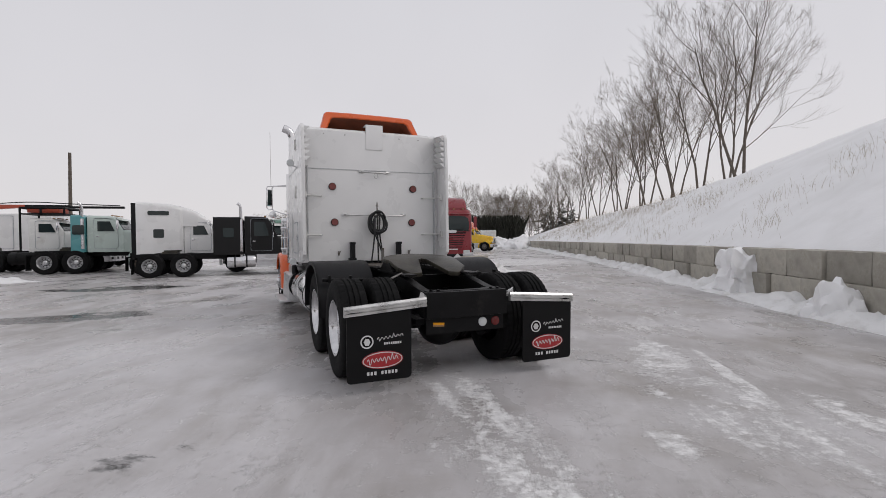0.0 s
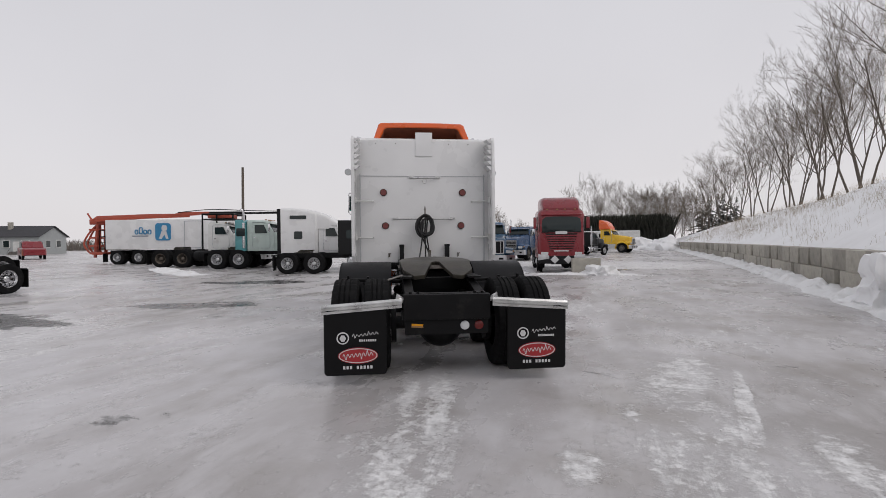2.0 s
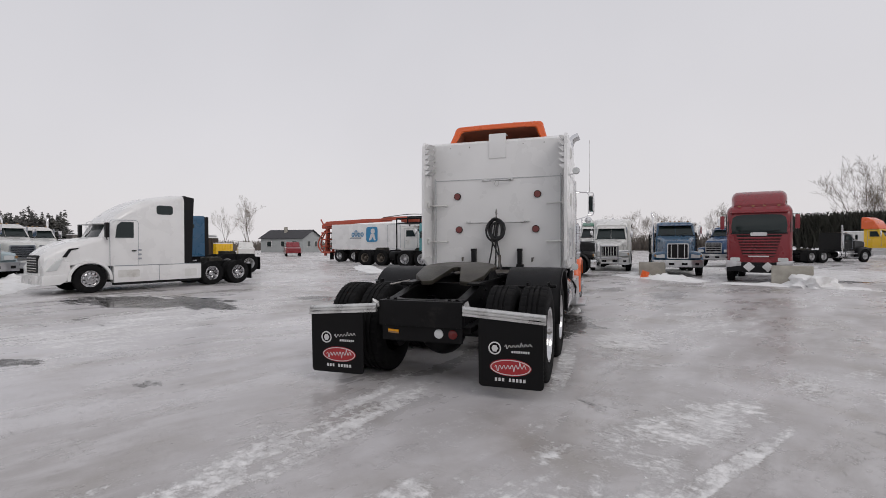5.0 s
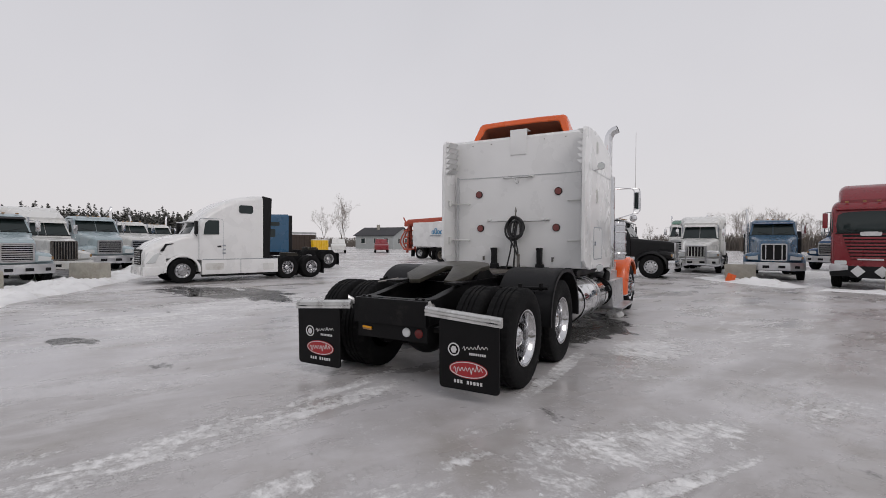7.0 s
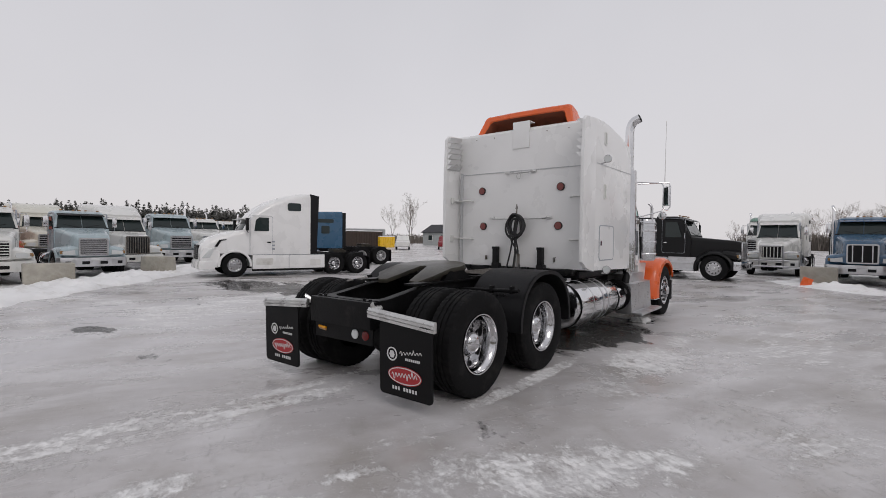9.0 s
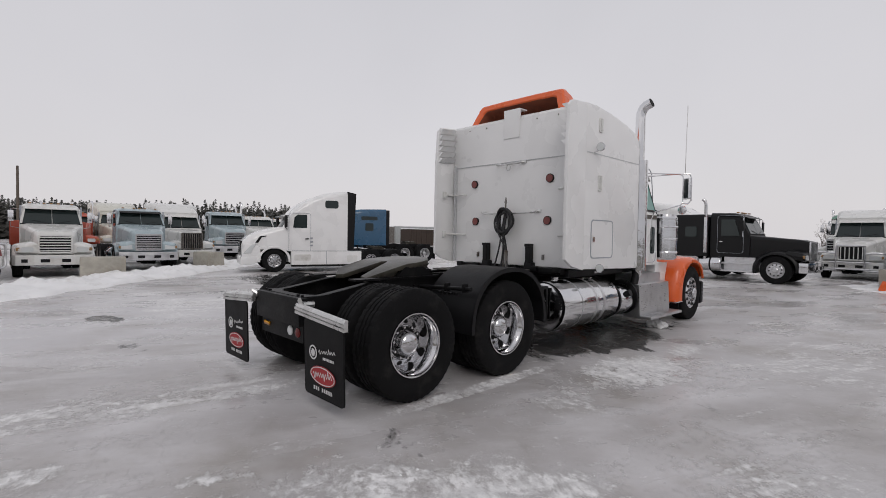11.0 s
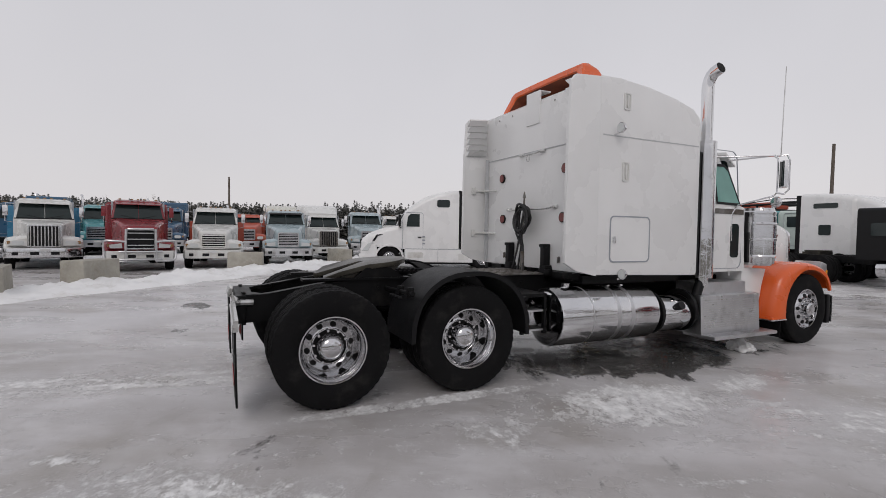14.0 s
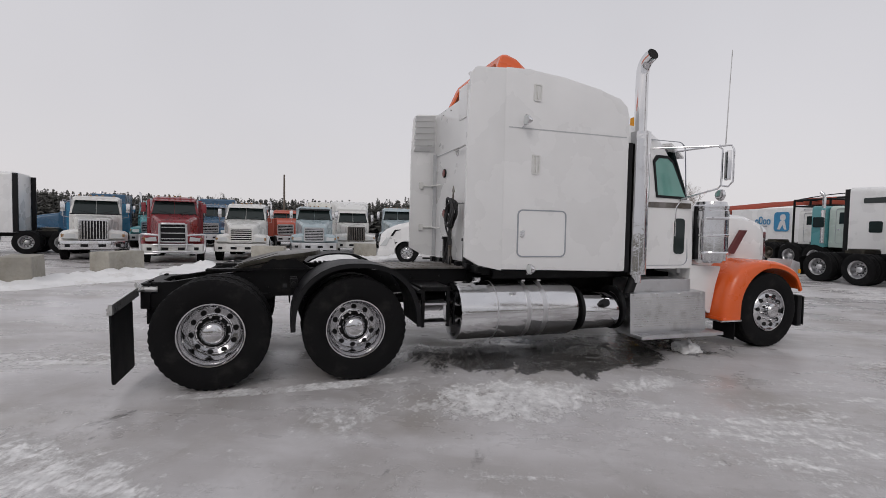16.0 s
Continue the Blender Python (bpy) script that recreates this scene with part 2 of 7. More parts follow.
def loft(bm, rings, close=True, caps=True):
    """Skins rings of equal count."""
    vs = [[bm.verts.new(p) for p in ring] for ring in rings]
    n = len(vs[0])
    for a, b in zip(vs, vs[1:]):
        for k in range(n if close else n - 1):
            bm.faces.new((a[k], a[(k + 1) % n], b[(k + 1) % n], b[k]))
    if caps and close:
        bm.faces.new(vs[0][::-1])
        bm.faces.new(vs[-1])
    bmesh.ops.recalc_face_normals(bm, faces=bm.faces)
    return bm


def prism(bm, prof, x0, x1, bevel=0.0, axis="x"):
    """A profile of (y, z) drawn out from x0 to x1 (axis x), or of (x, z) along y, or (x, y) along z."""
    def put(p, s):
        return {"x": (s, p[0], p[1]), "y": (p[0], s, p[1]), "z": (p[0], p[1], s)}[axis]
    before = set(bm.verts)
    a, b = [bm.verts.new(put(p, x0)) for p in prof], [bm.verts.new(put(p, x1)) for p in prof]
    n = len(prof)
    fs = [bm.faces.new((a[k], a[(k + 1) % n], b[(k + 1) % n], b[k])) for k in range(n)]
    fs += [bm.faces.new(a[::-1]), bm.faces.new(b)]
    bmesh.ops.recalc_face_normals(bm, faces=fs)
    if bevel:
        es = list({e for v in bm.verts if v not in before for e in v.link_edges})
        bmesh.ops.bevel(bm, geom=es, offset=bevel, segments=2, profile=0.7, affect="EDGES")
    return bm


def lathe(bm, prof, n=40, axis="x", close=False):
    """A profile of (along, radius) turned about an axis."""
    rings = []
    for k in range(n):
        a = k * math.tau / n
        c, s = math.cos(a), math.sin(a)
        rings.append([bm.verts.new({"x": (u, r * c, r * s), "y": (r * c, u, r * s), "z": (r * c, r * s, u)}[axis]) for u, r in prof])
    m = len(prof)
    for k in range(n):
        a, b = rings[k], rings[(k + 1) % n]
        for j in range(m if close else m - 1):
            bm.faces.new((a[j], a[(j + 1) % m], b[(j + 1) % m], b[j]))
    bmesh.ops.remove_doubles(bm, verts=bm.verts, dist=1e-5)
    bmesh.ops.recalc_face_normals(bm, faces=bm.faces)
    return bm


def round_rect(w, h, r, n=5, cx=0.0, cy=0.0):
    pts = []
    for sx, sy, a0 in ((1, 1, 0), (-1, 1, 90), (-1, -1, 180), (1, -1, 270)):
        for k in range(n + 1):
            a = radians(a0 + 90 * k / n)
            pts.append((cx + sx * (w / 2 - r) + r * math.cos(a), cy + sy * (h / 2 - r) + r * math.sin(a)))
    return pts


def ring_strip(bm, outer, inner, x0, x1, axis="x"):
    """A flat frame between two outlines of equal count, drawn out from x0 to x1."""
    def put(p, s):
        return {"x": (s, p[0], p[1]), "y": (p[0], s, p[1])}[axis]
    a = [[bm.verts.new(put(p, s)) for p in ring] for s in (x0, x1) for ring in (outer, inner)]
    n = len(outer)
    for k in range(n):
        j = (k + 1) % n
        bm.faces.new((a[0][k], a[0][j], a[1][j], a[1][k]))
        bm.faces.new((a[2][k], a[3][k], a[3][j], a[2][j]))
        bm.faces.new((a[0][k], a[2][k], a[2][j], a[0][j]))
        bm.faces.new((a[1][k], a[1][j], a[3][j], a[3][k]))
    bmesh.ops.recalc_face_normals(bm, faces=bm.faces)
    return bm


def B():
    return bmesh.new()


def bar_print(bm, cx, cz, w, h, y, x_axis=(1, 0)):
    """A flat raised bar on a rear-facing surface."""
    return span(bm, cx - w / 2, cx + w / 2, y - 0.002, y, cz - h / 2, cz + h / 2)

def ribbon(bm, pts, w, y):
    """A flat printed line of even width through (x, z) points on a rear-facing surface."""
    for (x0, z0), (x1, z1) in zip(pts, pts[1:]):
        d = math.hypot(x1 - x0, z1 - z0)
        nx, nz = -(z1 - z0) / d * w / 2, (x1 - x0) / d * w / 2
        prism(bm, [(x0 + nx, z0 + nz), (x1 + nx, z1 + nz), (x1 - nx, z1 - nz), (x0 - nx, z0 - nz)], y - 0.002, y, axis="y")
    return bm


# ---- ground: packed ice with snow patches ----
def ice_material():
    m = bpy.data.materials.new("ice_and_snow")
    m.use_nodes = True
    n, l = m.node_tree.nodes, m.node_tree.links
    bsdf = n["Principled BSDF"]
    geo = n.new("ShaderNodeNewGeometry")

    def noise(scale, detail=6, rough=0.55, stretch=None, turn=0.0, dist=0.0):
        t = n.new("ShaderNodeTexNoise")
        t.inputs["Scale"].default_value, t.inputs["Detail"].default_value = scale, detail
        t.inputs["Roughness"].default_value, t.inputs["Distortion"].default_value = rough, dist
        mp = n.new("ShaderNodeMapping")
        mp.inputs["Rotation"].default_value = (0, 0, radians(turn))
        mp.inputs["Scale"].default_value = stretch or (1, 1, 1)
        l.new(geo.outputs["Position"], mp.inputs[0])
        l.new(mp.outputs[0], t.inputs["Vector"])
        return t.outputs["Fac"]

    def ranged(v, a, b, c=0.0, d=1.0):
        r = n.new("ShaderNodeMapRange")
        r.interpolation_type = "SMOOTHSTEP"
        for key, val in (("From Min", a), ("From Max", b), ("To Min", c), ("To Max", d)):
            r.inputs[key].default_value = val
        l.new(v, r.inputs["Value"])
        return r.outputs[0]

    def math_(op, a, b):
        q = n.new("ShaderNodeMath")
        q.operation = op
        for k, v in enumerate((a, b)):
            if isinstance(v, (int, float)):
                q.inputs[k].default_value = v
            else:
                l.new(v, q.inputs[k])
        return q.outputs[0]

    def mixed(fac, a, b):
        q = n.new("ShaderNodeMix")
        q.data_type = "RGBA"
        l.new(fac, q.inputs["Factor"])
        for key, v in (("A", a), ("B", b)):
            if isinstance(v, tuple):
                q.inputs[key].default_value = (*v, 1)
            else:
                l.new(v, q.inputs[key])
        return q.outputs["Result"]

    def region(cx, cy, rx, ry, turn, soft=0.2):
        """1 inside a rounded patch of the yard, falling to 0 at its edge."""
        mp = n.new("ShaderNodeMapping")
        mp.vector_type = "TEXTURE"
        mp.inputs["Location"].default_value = (cx, cy, 0)
        mp.inputs["Rotation"].default_value = (0, 0, radians(turn))
        mp.inputs["Scale"].default_value = (rx, ry, 1)
        l.new(geo.outputs["Position"], mp.inputs[0])
        ln = n.new("ShaderNodeVectorMath")
        ln.operation = "LENGTH"
        l.new(mp.outputs[0], ln.inputs[0])
        return ranged(ln.outputs["Value"], 1.0, soft, 0.0, 1.0)

    def most(*vs):
        q = vs[0]
        for v in vs[1:]:
            q = math_("MAXIMUM", q, v)
        return q

    base = mixed(ranged(noise(0.28, 5), 0.36, 0.64), (0.315, 0.294, 0.282), (0.475, 0.459, 0.462))
    base = mixed(ranged(noise(0.16, 5, 0.6), 0.42, 0.66, 0, 0.85), base, (0.555, 0.540, 0.548))
    # cloudy frost and thin milky ice, drawn out along the wheel tracks
    base = mixed(ranged(noise(1.1, 7, 0.60, (1.5, 0.55, 1), -22, 0.4), 0.44, 0.66, 0, 0.55), base, (0.625, 0.612, 0.62))
    base = mixed(ranged(noise(4.5, 8, 0.62, (1.3, 0.6, 1), -20), 0.46, 0.74, 0, 0.35), base, (0.625, 0.615, 0.622))
    base = mixed(ranged(noise(0.7, 6, 0.6), 0.47, 0.70, 0, 0.7), base, (0.29, 0.264, 0.238))
    base = mixed(ranged(noise(1.9, 8, 0.66, (0.6, 1.5, 1), 12, 0.6), 0.57, 0.74, 0, 0.3), base, (0.21, 0.19, 0.17))
    # a broad milky sheet of ice on the open side of the yard
    sheet = math_("MULTIPLY", region(-4.2, 2.6, 4.6, 5.4, 0, 0.55), ranged(noise(0.55, 6, 0.6, (1.4, 0.6, 1), -25, 0.5), 0.34, 0.60, 0.1, 0.75))
    base = mixed(sheet, base, (0.60, 0.59, 0.605))
    # packed snow left in wheel tracks and in thin crusted patches
    streak = noise(1.6, 10, 0.72, (2.6, 0.7, 1), -18, 0.5)
    lane = noise(1.8, 10, 0.72, (2.4, 0.7, 1), 4, 0.5)
    flake = noise(2.6, 10, 0.74, (0.8, 1.25, 1), 15, 0.9)
    fine = noise(11.0, 8, 0.78, (1.0, 1.3, 1), 20, 0.3)
    far_patch = ranged(noise(0.13, 4, 0.55), 0.50, 0.64)

    def some(v, k):
        return math_("MULTIPLY", v, k)

    track = most(region(0.24, 3.95, 0.17, 1.9, 19), region(0.60, 3.75, 0.27, 2.3, 18), some(region(0.52, 3.3, 0.55, 1.9, 18), 0.72), region(0.84, 2.4, 0.5, 0.9, 15), some(region(0.60, 1.2, 0.5, 1.6, 10), 0.7))
    lanes = most(region(3.02, 4.6, 0.11, 2.2, -9, 0.6), some(region(2.64, 3.59, 1.0, 1.3, -10), 0.8), region(3.46, 3.7, 0.3, 1.6, 12), some(region(4.4, 2.4, 0.7, 2.4, 20), 0.85))
    crust = most(region(3.45, 4.15, 0.28, 0.42, -10), some(region(1.75, 3.3, 0.22, 0.5, 10), 0.85), some(region(2.1, 4.4, 0.14, 0.3, 0), 0.85), region(2.62, 5.6, 0.62, 1.45, -14), region(2.81, 6.39, 0.34, 0.6, -20), some(region(2.74, 4.76, 0.3, 0.5, 0), 0.9), region(0.82, 8.68, 0.85, 1.5, 20), some(region(0.16, 10.08, 0.3, 0.8, 35), 0.9), some(region(1.52, 7.41, 0.5, 0.5, 0), 0.7), some(region(0.86, 6.82, 0.14, 1.7, 25, 0.6), 0.9), some(region(-1.43, 10.11, 0.7, 1.1, 25), 0.7), some(region(-2.97, 7.65, 0.6, 1.7, 35), 0.75), region(7.33, 11.35, 0.9, 20, 0), some(region(-21.57, -5.96, 12, 7.5, 25, 0.75), 1.15), some(region(-2.63, 30.63, 13, 6.5, 0, 0.7), 0.9))

    def crumbs(a):
        return math_("ADD", some(a, 0.54), some(fine, 0.46))

    def laid(tex, where, k, lo=0.548, hi=0.672):
        return ranged(math_("ADD", tex, some(where, k)), lo, hi)

    snow = most(laid(crumbs(streak), track, 0.14), laid(crumbs(lane), lanes, 0.132), laid(crumbs(flake), crust, 0.142), laid(crumbs(streak), far_patch, 0.115))
    snow = math_("MULTIPLY", snow, ranged(noise(16, 6, 0.7), 0.28, 0.55, 0.55, 1.0))
    white = mixed(ranged(noise(9, 5, 0.6), 0.35, 0.65), (0.66, 0.655, 0.65), (0.88, 0.875, 0.87))
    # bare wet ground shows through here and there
    # the last patch, under the tractor, also darkens the ice for its shade
    damp_and_shade = most(region(-10.6, 5.3, 4.6, 1.9, 20), some(region(-4.4, 2.0, 0.7, 0.35, 40), 0.8), some(region(-7.4, 9.0, 2.4, 1.0, 20), 0.85), some(region(-10.5, 15.0, 4.5, 1.2, 20), 0.8), some(region(2.0, 25.5, 1.6, 1.3, 0), 1.0), math_("MULTIPLY", region(-0.92, 9.26, 1.3, 3.2, 25.2), 1.0))
    wet = laid(math_("ADD", math_("MULTIPLY", noise(0.8, 7, 0.62, (0.6, 1.5, 1), 12, 0.6), 0.7), math_("MULTIPLY", flake, 0.3)), damp_and_shade, 0.25, 0.60, 0.665)
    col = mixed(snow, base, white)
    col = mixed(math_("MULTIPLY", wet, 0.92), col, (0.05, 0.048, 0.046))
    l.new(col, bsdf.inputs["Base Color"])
    rough = math_("ADD", ranged(noise(0.8, 6, 0.6, (1.3, 0.6, 1), -20), 0.36, 0.64, 0.20, 0.44), math_("MULTIPLY", snow, 0.42))
    rough = math_("SUBTRACT", rough, math_("MULTIPLY", wet, 0.16))
    l.new(math_("MAXIMUM", rough, 0.08), bsdf.inputs["Roughness"])
    bsdf.inputs["Specular IOR Level"].default_value = 0.42
    hgt = math_("ADD", math_("MULTIPLY", snow, 0.05), math_("MULTIPLY", math_("MULTIPLY", noise(14, 6, 0.65), snow), 0.38))
    hgt = math_("ADD", hgt, math_("MULTIPLY", noise(1.7, 4, 0.45), 0.26))
    hgt = math_("ADD", hgt, math_("MULTIPLY", noise(30, 3), 0.025))
    bp = n.new("ShaderNodeBump")
    bp.inputs["Strength"].default_value, bp.inputs["Distance"].default_value = 0.65, 0.03
    l.new(hgt, bp.inputs["Height"])
    l.new(bp.outputs[0], bsdf.inputs["Normal"])
    return m


ICE = ice_material()
SNOW = material("snow", (0.87, 0.872, 0.88), 0.75, 0, 0.04, 0.8, 0.6, 14, (0.80, 0.80, 0.80), 0.6, 0.7)
DIRTYSNOW = material("dirty_snow", (0.80, 0.80, 0.80), 0.8, 0, 0.08, 1.5, 0.9, 10, (0.52, 0.50, 0.47), 0.66, 1.8)


def ground():
    bm = B()
    xs = sorted({-900, -500, -300, -200, -140, -100, *range(-80, 41, 4), 60, 100, 160, 300, 500, 900})
    ys = sorted({-900, -500, -300, -200, -120, *range(-60, 101, 4), 130, 200, 300, 500, 900})
    grid = [[bm.verts.new((x, y, 0)) for y in ys] for x in xs]
    for i in range(len(xs) - 1):
        for j in range(len(ys) - 1):
            bm.faces.new((grid[i][j], grid[i + 1][j], grid[i + 1][j + 1], grid[i][j + 1]))
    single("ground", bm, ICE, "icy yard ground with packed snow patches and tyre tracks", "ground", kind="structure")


ground()

# ---- wheels, shared by all lorries ----
def tyre_mesh(name, R=0.52, w=0.29, lugs=True, n=48):
    bm = B()
    h = w / 2
    prof = [(-h * 0.82, 0.29), (-h * 0.98, 0.335), (-h * 1.04, R * 0.76), (-h * 1.0, R * 0.88), (-h * 0.93, R * 0.965), (-h * 0.84, R * 0.992)]
    for g in (-0.45, 0.0, 0.45):
        c = g * w
        prof += [(c - 0.009 + 0.0, R), (c - 0.007, R - 0.014), (c + 0.007, R - 0.014), (c + 0.009, R)] if abs(g) < 0.4 else []
    prof += [(-0.065, R), (-0.06, R - 0.014), (-0.048, R - 0.014), (-0.043, R), (0.043, R), (0.048, R - 0.014), (0.06, R - 0.014), (0.065, R)]
    prof = sorted(set(prof[6:]), key=lambda p: p[0])
    left = [(-h * 0.82, 0.29), (-h * 0.98, 0.335), (-h * 1.04, R * 0.76), (-h * 1.0, R * 0.88), (-h * 0.93, R * 0.965), (-h * 0.84, R * 0.992)]
    full = left + prof + [(-u, r) for u, r in left[::-1]]
    if not lugs:
        lathe(bm, full, n)
    else:
        # shoulder lugs and sipes cut into the tread by lowering every third step
        n, rings = 132, []
        for k in range(n):
            c, s_ = math.cos(k * math.tau / n), math.sin(k * math.tau / n)
            ring = []
            for u, r in full:
                if r > 0.9 * R and k % 3 == 0:
                    r -= 0.008 if abs(u) > 0.065 else 0.007 * ((k // 3) % 2)
                ring.append(bm.verts.new((u, r * c, r * s_)))
            rings.append(ring)
        for k in range(n):
            p, q = rings[k], rings[(k + 1) % n]
            for j in range(len(full) - 1):
                bm.faces.new((p[j], p[j + 1], q[j + 1], q[j]))
        bmesh.ops.recalc_face_normals(bm, faces=bm.faces)
    return mesh_of(name, bm, RUBBER, 30)


def rim_mesh(name, steer, mat, dark, n=40, holes=10):
    bm = B()
    if steer:
        prof = [(-0.10, 0.285), (0.125, 0.298), (0.135, 0.295), (0.133, 0.283), (0.11, 0.276), (0.085, 0.262), (0.10, 0.245), (0.125, 0.225), (0.135, 0.19), (0.135, 0.145), (0.125, 0.14), (0.125, 0.10), (0.19, 0.095), (0.21, 0.075), (0.215, 0.0)]
        face, rr = 0.137, 0.205
    else:
        prof = [(-0.10, 0.285), (0.125, 0.298), (0.138, 0.295), (0.136, 0.284), (0.115, 0.279), (0.105, 0.272), (0.085, 0.258), (0.06, 0.250), (0.02, 0.247), (-0.03, 0.243), (-0.070, 0.238), (-0.086, 0.228), (-0.070, 0.212), (-0.050, 0.180), (-0.046, 0.166), (-0.052, 0.160), (-0.050, 0.128), (-0.030, 0.122), (-0.022, 0.116), (0.030, 0.112), (0.055, 0.100), (0.074, 0.075), (0.084, 0.04), (0.088, 0.0)]
        face, rr = -0.061, 0.197
    lathe(bm, prof, n)
    before = len(bm.faces)
    bm.faces.ensure_lookup_table()
    # black ring and discs paint the shade of the hub recess and hand holes
    if not steer:
        lathe(bm, [(-0.042, 0.150), (-0.044, 0.126), (-0.020, 0.119)], n)
    for k in range(holes):
        a = k * math.tau / holes
        c = Vector((face, rr * math.cos(a), rr * math.sin(a)))
        axis = Vector((0.85, 0.53 * math.cos(a), 0.53 * math.sin(a))) if not steer else Vector((1, 0, 0))
        rod(bm, c - 0.02 * axis, c + 0.003 * axis, 0.028, n=14)
    bm.faces.ensure_lookup_table()
    for f in bm.faces[before:]:
        f.material_index = 1
    for k in range(10):
        a = (k + 0.5) * math.tau / 10
        x0 = 0.135 if steer else -0.050
        c = Vector((x0, 0.147 * math.cos(a), 0.147 * math.sin(a)))
        rod(bm, c, c + Vector((0.05, 0, 0)), 0.016, 0.012, n=6)
    return mesh_of(name, bm, [mat, dark], 40)


# near black, for shade painted into hub recesses, hand holes and stack mouths
DEEPSHADE = material("deep_shade", (0.006, 0.006, 0.006), 0.9)
TYRE, TYRE_FAR = tyre_mesh("tyre"), tyre_mesh("tyre_plain", lugs=False, n=36)
RIM_DRIVE, RIM_STEER = rim_mesh("rim_drive", False, RIMCHROME, DEEPSHADE), rim_mesh("rim_steer", True, RIMCHROME, DEEPSHADE)
RIM_DULL, RIM_DULL_S = rim_mesh("rim_dull", False, STEEL, DEEPSHADE, 28), rim_mesh("rim_dull_steer", True, STEEL, DEEPSHADE, 28)
RIM_ALU, RIM_ALU_S = rim_mesh("rim_alu", False, ALU, DEEPSHADE, 28), rim_mesh("rim_alu_steer", True, ALU, DEEPSHADE, 28)

RIM_MUD, RIM_MUD_S = rim_mesh("rim_muddy", False, RIMDIRT, DEEPSHADE, 28), rim_mesh("rim_muddy_steer", True, RIMDIRT, DEEPSHADE, 28)


def wheel(parent, x, y, R=0.52, kind="chrome", steer=False, far=True):
    """A wheel on the side that the sign of x gives; dual pairs behind."""
    rims = {"chrome": (RIM_DRIVE, RIM_STEER), "dull": (RIM_DULL, RIM_DULL_S), "alu": (RIM_ALU, RIM_ALU_S), "muddy": (RIM_MUD, RIM_MUD_S)}[kind]
    s = R / 0.52
    turn = Matrix.Translation((x, y, R)) @ Matrix.Rotation(0 if x > 0 else math.pi, 4, "Z") @ Matrix.Rotation(random.uniform(0, 6), 4, "X") @ Matrix.Diagonal((1, s, s, 1))
    w = part("wheel", rims[steer], None, parent, at=turn)
    part("tyre", TYRE_FAR if far else TYRE, None, w)
    if not steer:
        part("tyre", TYRE_FAR if far else TYRE, None, w, at=Matrix.Translation((-0.35, 0, 0)))
    return w

